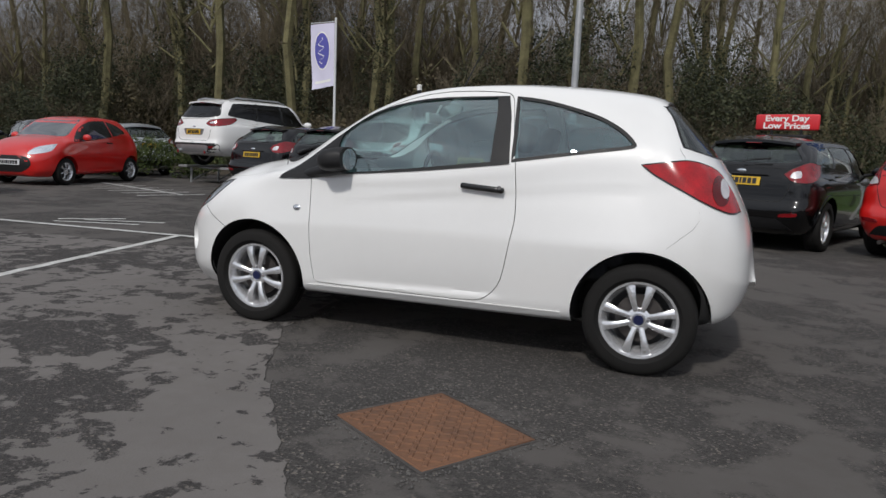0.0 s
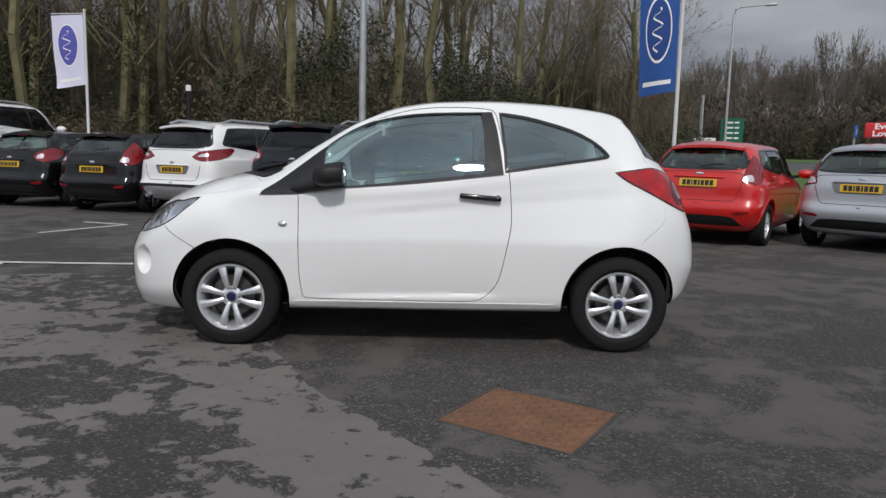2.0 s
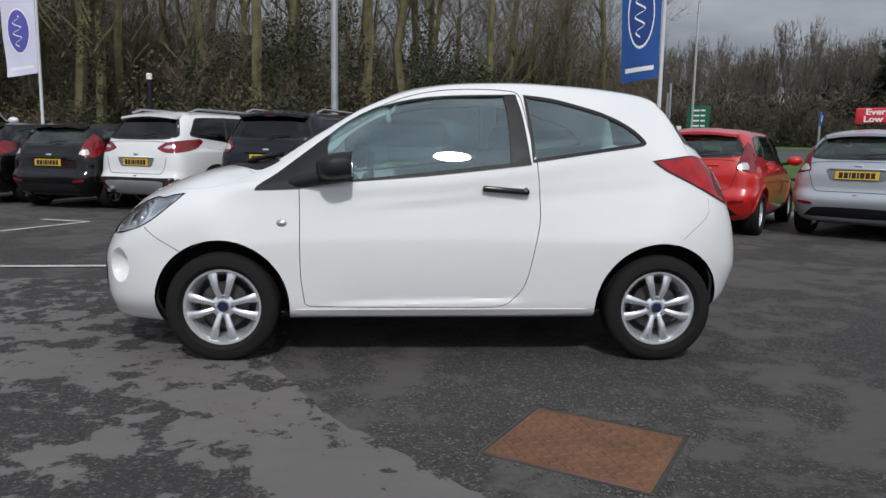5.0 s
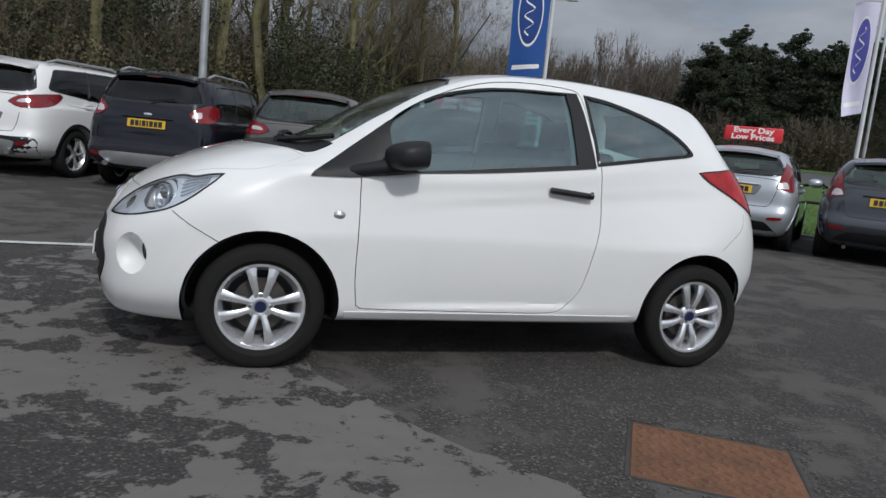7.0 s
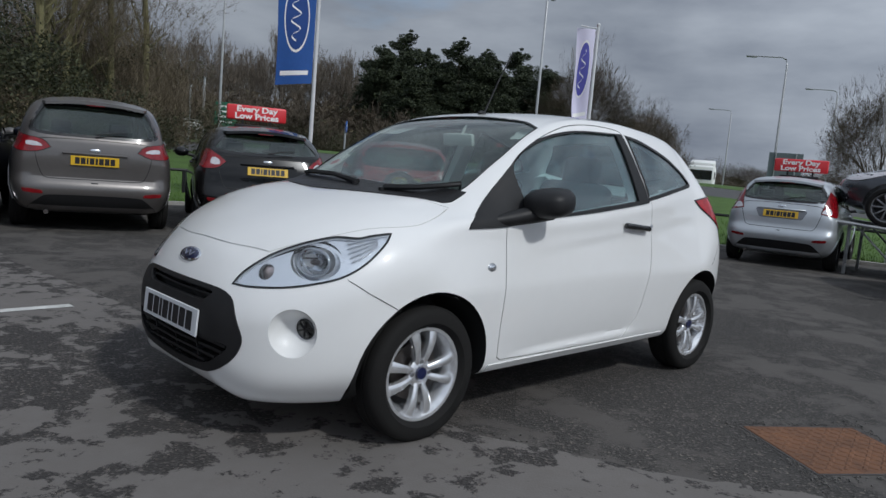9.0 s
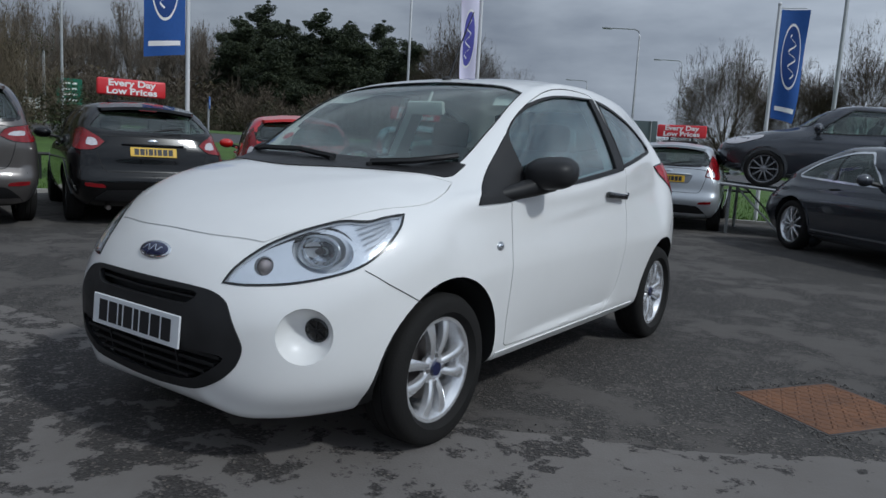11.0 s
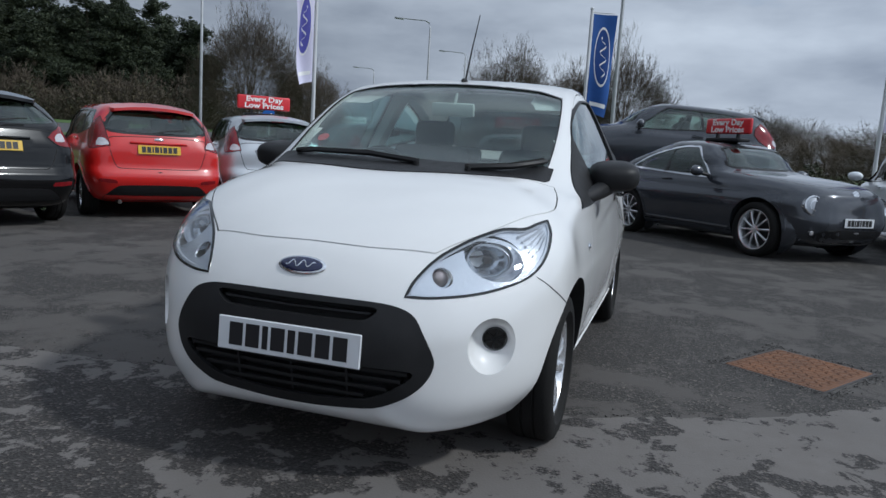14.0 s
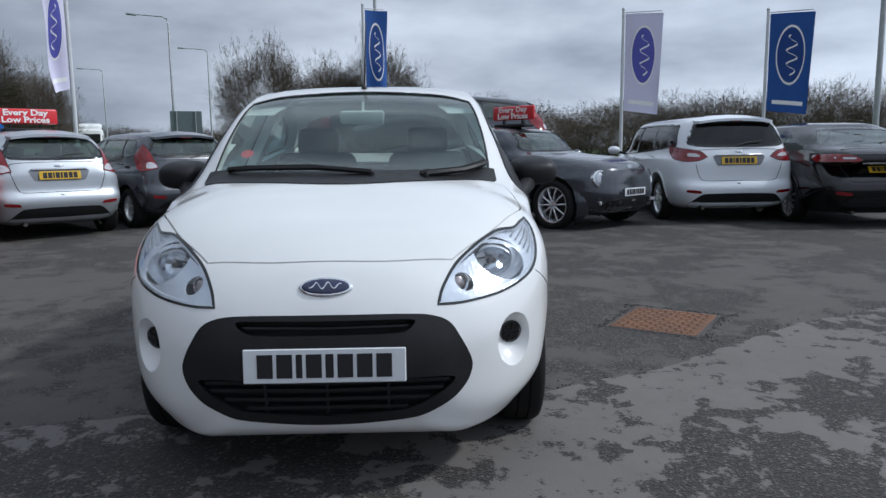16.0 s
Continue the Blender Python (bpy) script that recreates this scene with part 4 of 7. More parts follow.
        mo = part("door_mirror", join(mb, arm), M_BLACKPLASTIC, dob, "matt black door mirror")
        part("mirror_glass", ball(1, pose(.469, sd * .850, 1.038) @ Matrix.Diagonal((.003, .080, .061, 1)), 20, 10), M_MIRROR, mo)
    b = boolean(shell_bonnet, prism(shrink(bonnet, .005), (0, 0, 1), .68, 1.5), 'INTERSECT')
    part("bonnet", b, M_WHITE, car, "glossy white bonnet", 35)
    # black strip added under the bonnet's edge to paint the gap's shade
    part("bonnet_gap_dark", skin(bvh, shrink(bonnet, -.012), (0, 0, 1), -.013, .012, .05, (shrink(bonnet, .018),)), M_SHADOWGAP, car, "black strip that darkens the gap round the bonnet")
    # glass
    for nm, o, n in (("windscreen", screen, F), ("rear_window", back, (-1, 0, .3))):
        w = part(nm, skin(bvh, shrink(o, -.006), n, -.006, .005, .07), M_GLASS if nm == "windscreen" else M_DARKGLASS, car, "clear curved windscreen" if nm == "windscreen" else "dark tinted rear window")
        w.visible_shadow = False
        part("window_seal", skin(bvh, shrink(o, -.003), n, .001, .014, .03, (shrink(o, .003 if nm == "windscreen" else .008),)), M_BLACKPLASTIC, w, "black printed edge")
    for sd in (1, -1):
        q = skin(bvh, shrink(quarter, -.008), S, -.003, .004, .05)
        w = part("quarter_window", q if sd > 0 else mirrored(q), M_SIDEGLASS, car, "tinted fixed quarter window")
        w.visible_shadow = False
        q = skin(bvh, shrink(quarter, -.004), S, .003, .012, .025, (shrink(quarter, .014),))
        part("window_seal", q if sd > 0 else mirrored(q), M_BLACKPLASTIC, w)
    # cowl and wipers
    cowl = loop2(symy([(1.24, 0), (1.198, .25), (1.098, .478), (.99, .628), (.86, .640), (.885, .60), (.955, .4), (.985, 0)]), 3, (4, 10))
    part("cowl", skin(bvh, cowl, (0, 0, 1), .004, .03, .06), M_BLACKPLASTIC, car, "matt black plastic scuttle panel")
    for pts in ([(1.06, -.10, 1.052), (1.035, .12, 1.072), (.985, .42, 1.07), (.955, .50, 1.062)], [(1.08, -.33, 1.04), (1.02, -.5, 1.055), (.92, -.585, 1.075), (.87, -.61, 1.085)]):
        w = part("wiper", tube([(p[0], -p[1], p[2] + .002) for p in pts], [.014, .012, .010, .008], 6), M_BLACKPLASTIC, car, "black windscreen wiper")
        part("wiper_blade", tube([(p[0] - .02, -p[1] * 1.02 - .03, p[2] + .004) for p in pts], .012, 4), M_TYRE, w)
        part("wiper_pivot", cyl(.013, .024, 14, pose(pts[0][0] + .015, -pts[0][1], pts[0][2] - .01)), M_BLACKPLASTIC, w)
    # lamps
    for sd in (1, -1):
        fl = (lambda q: q) if sd > 0 else mirrored
        lens = part("headlamp", fl(skin(bvh, lamp, LN, .001, .004, .04)), M_LENS, car, "clear almond-shaped headlamp with a silver reflector")
        lens.visible_shadow = False
        part("lamp_gasket", fl(skin(bvh, shrink(lamp, -.003), LN, .002, .012, .03, (shrink(lamp, .0055),))), M_BLACKGLOSS, lens, "thin black seal round the lens")
        part("lamp_bezel", fl(skin(bvh, shrink(lamp, .005), LN, -.004, .008, .04, (shrink(lamp, .013),))), M_REFLECTOR, lens, "silver bezel")
        turn = Vector((1, .42, .10)).to_track_quat('Y', 'Z').to_matrix().to_4x4()
        wide = Matrix.Diagonal((1.30, 1, 1, 1))
        at = Matrix.Translation((1.586, .580, .754)) @ turn @ wide
        disc = lambda m, r, n: [np.array(p) for p in flat([m @ Vector((r * math.cos(a), 0, r * math.sin(a))) for a in np.linspace(0, 2 * math.pi, n, endpoint=False)], LN)]
        at2 = Matrix.Translation((1.708, .436, .690)) @ turn
        hole, hole2 = disc(at, .083, 32), disc(at2, .034, 20)
        part("reflector", fl(skin(bvh, shrink(lamp, .006), LN, -.012, .004, .018, (hole, hole2))), M_REFLECTOR, lens, "bright silver reflector floor")
        trough = lathe([(.086, .010), (.083, .010), (.080, -.004), (.070, -.016), (.056, -.012), (.054, -.02), (.07, -.024), (.084, -.008), (.086, .010)], 36, at)
        part("lamp_surround", fl(tuck(bvh, trough, .010)), M_REFLECTOR, lens, "curved silver trough round the bowl")
        inner = Matrix.Translation((1.594, .566, .748)) @ turn @ wide
        bowl = lathe([(.056, .0), (.050, .0), (.046, -.014), (.034, -.030), (.014, -.038), (.014, -.044), (.036, -.036), (.05, -.016), (.056, .0)], 14, inner)
        part("lamp_bowl", fl(tuck(bvh, bowl, .010)), M_CHROMESOFT, lens, "faceted silver headlamp bowl", 5)
        rim = lathe([(.056 + .0035 * math.cos(a), .002 + .007 * math.sin(a)) for a in np.linspace(0, 2 * math.pi, 9)], 40, inner)
        part("bowl_rim", fl(tuck(bvh, rim, .009)), M_LAMPGREY, lens, "grey ring round the bowl")
        part("bulb_shield", fl(join(lathe([(0, .004), (.011, .002), (.013, -.02), (0, -.038)], 20, inner), box(.05, .012, .006, inner @ pose(.022, -.012, .012, 0, 8)))), M_DARKMETAL, lens, "bulb shield on a stalk")
        ind = part("indicator", fl(tuck(bvh, lathe([(0, .016), (.018, .013), (.029, .002), (.029, -.02), (0, -.02)], 24, at2), .006)), M_AMBERGLASS, lens, "pale amber round indicator")
        part("indicator_ring", fl(tuck(bvh, lathe([(.031, .004), (.038, .006), (.039, -.02), (.031, -.02), (.031, .004)], 28, at2), .006)), M_CHROME, ind)
        upper = [Vector(p) for p in ((1.475, .605, .842), (1.425, .640, .862), (1.365, .676, .866))]
        lower = [Vector(p) for p in ((1.495, .695, .752), (1.455, .708, .772), (1.395, .716, .822))]
        for k in range(6):
            f = (k + .5) / 6
            mid = [u.lerp(w, f) for u, w in zip(upper, lower)]
            strip = flat([p + Vector((0, 0, .003)) for p in mid] + [p - Vector((0, 0, .003)) for p in reversed(mid)], LN)
            part("lamp_rib", fl(skin(bvh, [np.array(p) for p in strip], LN, -.002, .004, 0)), M_LAMPGREY, lens)
        TN = (-.5, .85, .1)
        tl = loop2(flat([(-1.122, .714, 1.081), (-1.232, .718, 1.098), (-1.337, .678, 1.111), (-1.409, .625, 1.10), (-1.487, .532, 1.06), (-1.549, .497, .975), (-1.606, .491, .862), (-1.558, .649, .858), (-1.449, .738, .903), (-1.311, .748, .971), (-1.197, .727, 1.028)], TN), 4, (0, 6))
        tb = part("tail_lamp", fl(skin(bvh, shrink(tl, .004), TN, .008, .03, .03)), M_REDLENS, car, "red wedge-shaped tail lamp")
        part("lamp_gasket", fl(skin(bvh, shrink(tl, -.003), TN, .005, .02, .03, (shrink(tl, .006),))), M_BLACKGLOSS, tb, "dark seal round the lens")
        egg = lambda a, b, tilt, e: loop2(flat([(e[0] + a * math.cos(t) * math.cos(tilt) * .75 - b * math.sin(t) * math.sin(tilt) * .75, e[1] + .6 * (a * math.cos(t) * math.cos(tilt) - b * math.sin(t) * math.sin(tilt)),
                                                 e[2] + a * math.cos(t) * math.sin(tilt) + b * math.sin(t) * math.cos(tilt)) for t in np.linspace(0, 2 * math.pi, 14, endpoint=False)], TN), 2)
        part("brake_lens", fl(skin(bvh, egg(.062, .085, .5, (-1.49, .60, .965)), TN, .0095, .004, .03)), M_REDDEEP, tb, "deep smoked red chamber")
        part("reversing_lens", fl(skin(bvh, egg(.036, .058, .55, (-1.515, .572, .978)), TN, .012, .006, .03)), M_CLEARLENS, tb, "clear reversing lamp lens")
        # fog lamp blank in its dish
        fp = Matrix.Translation((1.652, sd * .624, .500)) @ Vector((.93, sd * .32, -.12)).to_track_quat('Y', 'Z').to_matrix().to_4x4()
        fb = part("fog_lamp", lathe([(0, .002), (.034, .002), (.038, .006), (.042, .002), (.042, -.02), (0, -.02)], 28, fp), M_BLACKGLOSS, car, "round dark fog lamp blank")
        for k in range(3):
            part("blank_rib", box(.064, .004, .005, fp @ pose(0, .004, 0, 0, k * 60 + 20, 0)), M_BLACKPLASTIC, fb)
        sp, sn, _, _ = bvh.find_nearest(Vector((.832, .83, .742)))
        sm = Matrix.Translation(sp) @ sn.to_track_quat('Z', 'Y').to_matrix().to_4x4()
        rep = part("side_repeater", fl(ball(1, sm @ Matrix.Diagonal((.027, .019, .004, 1)), 20, 8)), M_LAMPGREY, car, "small clear side indicator")
        part("repeater_lens", fl(ball(1, sm @ Matrix.Translation((0, 0, .002)) @ Matrix.Diagonal((.019, .012, .005, 1)), 16, 8)), M_CHROMESOFT, rep, "clear lens")
        part("sill", skin(bvh, loop2(side([(.77, .245), (0, .248), (-.77, .256), (-.77, .290), (0, .287), (.77, .282)]), 2, (0, 2, 3, 5)), S, .006, .03, .1) if sd > 0 else
             mirrored(skin(bvh, loop2(side([(.77, .245), (0, .248), (-.77, .256), (-.77, .290), (0, .287), (.77, .282)]), 2, (0, 2, 3, 5)), S, .006, .03, .1)), M_WHITE, car, "white sill strip")
        # bumper joint
        for nm, pts in (("bumper_joint", [(1.545, .702), (1.475, .655), (1.335, .58)]), ("bumper_joint", [(-1.42, .885), (-1.423, .82), (-1.40, .778), (-1.284, .675)]), ("hatch_joint", [(-1.30, 1.17), (-1.318, 1.14), (-1.337, 1.112)])):
            joint, hw = [], .0018 if pts[0][0] > 0 else .0009
            us = np.linspace(0, len(pts) - 1, 33)
            px, pz = np.interp(us, range(len(pts)), [p[0] for p in pts]), np.interp(us, range(len(pts)), [p[1] for p in pts])
            for k in range(32):
                quad = [(-px[k], pz[k] - hw), (-px[k + 1], pz[k + 1] - hw), (-px[k + 1], pz[k + 1] + hw), (-px[k], pz[k] + hw)]
                joint.append(skin(bvh, [np.array(p) for p in quad], S, .0012, .004, 0))
            part(nm, fl(join(*joint)), M_SHADOWGAP, car)
    # grille
    gr = part("grille", skin(bvh, grille, F, .004, .02, .04, (slot, mouth)), M_BLACKPLASTIC, car, "black plastic trapezoid front grille")
    # black sheet added behind the slats as the grille's inner darkness
    part("grille_back", skin(bvh, shrink(grille, .01), F, -.05, .01, .08), M_SHADOWGAP, gr)
    for z, w in ((.315, .26), (.345, .335), (.375, .38), (.40, .40)):
        part("grille_slat", skin(bvh, [np.array(p) for p in ((-w, z - .006), (0, z - .006), (w, z - .006), (w, z + .005), (0, z + .005), (-w, z + .005))], F, -.006, .03, .05), M_BLACKPLASTIC, gr)
    for y in (-.2, 0, .2):
        part("grille_rib", skin(bvh, [np.array(p) for p in ((y - .004, .292), (y + .004, .292), (y + .004, .412), (y - .004, .412))], F, -.01, .03, .05), M_BLACKPLASTIC, gr)
    part("grille_slat", skin(bvh, [np.array(p) for p in ((-.26, .577), (0, .575), (.26, .577), (.27, .584), (0, .582), (-.27, .584))], F, -.012, .02, .05), M_BLACKPLASTIC, gr)
    number_plate(car, pose(1.912, 0, .465, -4, 0, 90), M_PLATEWHITE, "white reflective front number plate")
    # oval badge
    oval = Matrix.Translation((1.832, 0, .704)) @ pose(0, 0, 0, 0, -36, 0)
    bd = part("badge", ball(1, oval @ Matrix.Diagonal((.012, .088, .036, 1)), 32, 16), M_CHROME, car, "oval chrome-rimmed dark blue badge")
    part("badge_face", ball(1, oval @ Matrix.Translation((.004, 0, 0)) @ Matrix.Diagonal((.0115, .079, .029, 1)), 32, 16), M_BADGE, bd)
    part("badge_mark", tube([oval @ Vector((.0142 - 1.1 * (u * .052)**2, u * .052, .012 * math.sin(8.5 * u) * (1 - .4 * u * u))) for u in np.linspace(-1, 1, 34)], .0026, 5), M_CHROME, bd, "pale flourish")
    part("aerial", join(tube([(.12, 0, 1.47), (.015, 0, 1.68), (-.09, 0, 1.862)], [.006, .004, .0028], 8), ball(1, Matrix.Translation((.13, 0, 1.478)) @ Matrix.Diagonal((.035, .016, .018, 1)), 14, 8)), M_BLACKPLASTIC, car, "thin black roof aerial")
    lip = loop2(symy([(-1.03, 0), (-1.05, .40), (-1.10, .48), (-1.175, .465), (-1.20, .30), (-1.21, 0)]), 3)
    v, f, l = fill2(lip, (), .06)
    crown = lambda p, d: Vector((p.x, p.y, 1.462 + .17 * (p.x + 1.07) - .13 * p.y**2 + d - (.02 if p.x > -1.03 else 0)))
    part("roof_spoiler", solid2(v, f, l, [crown(p, 0) for p in v], [crown(p, -.03) for p in v]), M_WHITE, car, "white roof edge over the rear window", 50)
    part("rear_wiper", tube([(-1.46, -.02, 1.14), (-1.44, .15, 1.17), (-1.42, .3, 1.2)], .008, 6), M_BLACKPLASTIC, car)
    part("pillar_sticker", skin(bvh, [np.array(p) for p in ((.398, 1.068), (.435, 1.072), (.433, 1.10), (.398, 1.096))], S, .0035, .002, 0), M_LINE, car, "small pale dealer sticker on the pillar", 0)
    for ax in KA["axles"]:
        for sd in (1, -1):
            hero_wheel(pose(ax, sd * .705, .29, 0, 0, 0) if sd > 0 else pose(ax, sd * .705, .29, 0, 0, 180), car)
            liner = bmesh.new()
            rows = [[liner.verts.new((ax + r * math.cos(a), sd * y, .292 + r * math.sin(a))) for r, y in ((.345, .80), (.345, .74), (.345, .66), (.345, .535), (.05, .535))] for a in np.linspace(radians(-32), radians(212), 40)]
            for a, b in zip(rows, rows[1:]):
                for k in range(4):
                    liner.faces.new((a[k], a[k + 1], b[k + 1], b[k]))
            part("arch_liner", tuck(bvh, liner, .007), M_SHADOWGAP, car, "black wheel arch liner")
    # cabin
    part("cabin_floor", box(1.56, 1.35, .06, pose(0, 0, .33)), M_CABIN, car)
    dash = box(.42, 1.34, .26, pose(.72, 0, .83), .08, 4)
    db = part("dashboard", dash, M_CABIN, car, "dark grey dashboard")
    st = part("steering_wheel", lathe([(.175 + .016 * math.cos(a), .016 * math.sin(a)) for a in np.linspace(0, 2 * math.pi, 11)], 32, pose(.42, -.34, .92, 0, 0, 0) @ pose(0, 0, 0, 0, -25, 90)), M_BLACKPLASTIC, db)
    part("steering_hub", join(ball(1, pose(.45, -.34, .905) @ Matrix.Diagonal((.03, .07, .06, 1))), box(.02, .33, .03, pose(.44, -.34, .91))), M_BLACKPLASTIC, st)
    for y in (.34, -.34):
        s = part("front_seat", box(.52, .48, .16, pose(.0, y, .50, 0, -6, 0), .06, 3), M_SEAT, car, "dark grey cloth front seat")
        part("backrest", box(.15, .48, .62, pose(-.30, y, .83, 0, -16, 0), .06, 3), M_SEAT, s)
        part("headrest", box(.09, .25, .17, pose(-.42, y, 1.20, 0, -10, 0), .04, 3), M_SEAT, s)
        part("rear_headrest", box(.08, .24, .13, pose(-1.12, y, 1.07, 0, -10, 0), .04, 3), M_SEAT, car)
    part("rear_bench", join(box(.48, 1.2, .18, pose(-.75, 0, .52), .06, 3), box(.15, 1.2, .55, pose(-1.05, 0, .78, 0, -16, 0), .06, 3)), M_SEAT, car)
    part("rear_view_mirror", join(box(.03, .23, .07, pose(.30, 0, 1.315, 0, 10, 0), .012, 2), tube([(.28, 0, 1.34), (.25, 0, 1.40)], .008, 6)), M_CABINLIGHT, car, "rear-view mirror on the windscreen")
    part("screen_sticker", skin(bvh, [np.array((-.49 + .03 * math.cos(a), 1.135 + .018 * math.sin(a))) for a in np.linspace(0, 2 * math.pi, 16, endpoint=False)], F, -.013, .002, 0), M_REDPLASTIC, car, "small red oval windscreen sticker")
    for sd in (1, -1):
        part("door_card", box(1.0, .04, .5, pose(.1, sd * .70, .65), .02, 2), M_CABIN, car)
    return car


white_hatchback()


# ---- parked cars ----
def hull(wb, fo, ro, W, H, hood, cowl, cowlz, rf, rr, zrr, gb, gbz, belt, rbelt, roofw=.66, clear=.2, wheel=.31, waist=1.0, deck=()):
    """Profiles of a car by height, from its main measures: front, back and half width, and how square its corners are in plan."""
    N, T, h = wb / 2 + fo, -(wb / 2 + ro), W / 2
    tail = [(clear, T + .26), (clear + .05, T + .12), (.40, T + .035), (.50, T), (.575, T + .004), (.615, T + .035), (.66, T + .06), ((.66 + gbz) / 2, (T + .06 + gb) / 2 - .025), (gbz - .03, gb - .012)]
    back = tail + list(deck) + [(gbz, gb), (gbz * .4 + zrr * .6, gb * .4 + rr * .6 - .015), (zrr, rr), (zrr + (H - zrr) * .45, rr + .10), (H - .012, rr + .45), (H, rr + .85)]
    fore = [(clear, N - .30), (clear + .06, N - .10), (.40, N - .015), (.50, N), (.60, N - .02), (hood - .13, N - .07), (hood - .05, N - .17), (hood + .01, N - .36), ((hood + cowlz) / 2 + .02, (N - .3 + cowl) / 2), (cowlz, cowl),
            ((cowlz + H) / 2, (cowl + rf) / 2 + .015), (H - .075, rf + .05), (H - .04, rf - .12), (H - .012, rf - .42), (H, rf - .75)]
    side = [(clear, .84 * h), (clear + .05, .92 * h), (.42, .972 * h), (.60, .998 * h), (.70, h), (.82, .992 * h), (belt - .05, .968 * h), (belt, .935 * h), ((belt + H) / 2, (.935 + roofw * 1.06) / 2 * h + .018), (H - .13, roofw * 1.10 * h),
            (H - .075, roofw * 1.02 * h), (H - .035, roofw * .86 * h), (H - .012, roofw * .6 * h), (H, roofw * .2 * h)]
    side = [(z, w * (waist if hood - .2 < z < belt + .02 else 1)) for z, w in side]
    sq_back = [(clear, 6), (.5, 9), (.75, 9), (gbz, 7.5), (zrr, 6.5), (H, 4)]
    sq_fore = [(clear, 3.6), (.5, 4.6), (hood, 3.8), (cowlz, 3.4), (H - .1, 4), (H, 3)]
    tidy = lambda c: [p for i, p in enumerate(sorted(c)) if i == 0 or p[0] - sorted(c)[i - 1][0] > .004]
    return dict(back=tidy(back), fore=tidy(fore), side=tidy(side), sq_back=sq_back, sq_fore=sq_fore, axles=(wb / 2, -wb / 2), zc=[(-3, H), (3, H)],
                info=dict(N=N, T=T, h=h, H=H, rf=rf, rr=rr, zrr=zrr, gb=gb, gbz=gbz, cowl=cowl, cowlz=cowlz, clear=clear, wheel=wheel, belt=belt, rbelt=rbelt, hood=hood))


def slices(S, z0, z1, inset=0.0, n=46, q=15):
    """A closed body from level slices; each is a rounded plan with its own front, back, width and corners."""
    I = S["info"]
    bm = bmesh.new()
    us = np.linspace(0, 1, n)
    zs = sorted({round(float(z), 4) for z in z0 + (z1 - z0) * (us - .045 * np.sin(4 * np.pi * us))} | {round(z1 - (z1 - z0) * k, 4) for k in (.004, .01, .02, .035)})
    rings = []
    for z in zs:
        zz = z if not inset else min(z, z1 - .001)
        w, xf, xb = (float(curve_at(S[k], zz)) for k in ("side", "fore", "back"))
        nb, nf = float(curve_at(S["sq_back"], zz)), float(curve_at(S["sq_fore"], zz))
        w, xf, xb = max(w - inset, .05), xf - inset * 1.2, xb + inset * 1.2
        xm = -.15 if xf > .1 else (xf + xb) / 2
        if xb > xm - .05:
            xm = (xf + xb) / 2
        half = []
        for k in range(q + 1):
            t = math.pi / 2 * k / q
            half.append((xm + (xf - xm) * math.cos(t)**(2 / nf) if k < q else xm, w * math.sin(t)**(2 / nf)))
        for k in range(1, q + 1):
            t = math.pi / 2 * k / q
            half.append((xm + (xb - xm) * math.sin(t)**(2 / nb), w * max(math.cos(t), 0)**(2 / nb)))
        half[-1] = (half[-1][0], 0.0)
        pts = half + [(x, -y) for x, y in half[-2:0:-1]]
        rings.append([bm.verts.new((x, y, z)) for x, y in pts])
    for a, b in zip(rings, rings[1:]):
        m = len(a)
        for k in range(m):
            bm.faces.new((a[k], a[(k + 1) % m], b[(k + 1) % m], b[k]))
    bm.faces.new(rings[0][::-1])
    bm.faces.new(rings[-1])
    bmesh.ops.recalc_face_normals(bm, faces=bm.faces)
    return bm


SUPERMINI = hull(2.49, .80, .66, 1.72, 1.48, .80, .98, 1.00, .28, -1.50, 1.385, -1.78, 1.05, .93, 1.10, .68, .2, .30)
CROSSOVER = hull(2.69, .86, .93, 1.84, 1.68, .98, 1.02, 1.14, .38, -1.86, 1.565, -2.14, 1.17, 1.05, 1.24, .70, .27, .35)
OLDCROSSOVER = hull(2.69, .86, .86, 1.84, 1.67, .98, 1.02, 1.14, .38, -1.86, 1.58, -2.08, 1.19, 1.05, 1.20, .71, .27, .35)
FAMILY = hull(2.65, .90, .80, 1.82, 1.48, .84, 1.0, 1.02, .30, -1.58, 1.385, -1.97, 1.07, .95, 1.10, .68, .2, .32)
PEOPLE = hull(2.85, .95, .95, 1.86, 1.60, .92, 1.25, 1.10, .50, -2.06, 1.515, -2.27, 1.11, 1.0, 1.13, .71, .22, .34)
COMPACTPEOPLE = hull(2.65, .90, .83, 1.83, 1.62, .92, 1.15, 1.10, .45, -1.86, 1.53, -2.08, 1.12, 1.02, 1.15, .70, .22, .32)
SALOON = hull(2.74, .95, 1.14, 1.86, 1.49, .84, .95, 1.02, .20, -1.15, 1.41, -2.02, 1.10, .96, 1.05, .66, .2, .34, deck=[(.90, -2.455), (1.0, -2.44), (1.045, -2.40), (1.075, -2.25)])
BUBBLE = hull(2.54, .80, .88, 1.81, 1.49, .96, .74, 1.06, .12, -.80, 1.41, -1.75, 1.04, .95, 1.02, .66, .19, .345, waist=.955)
TYPES = {}


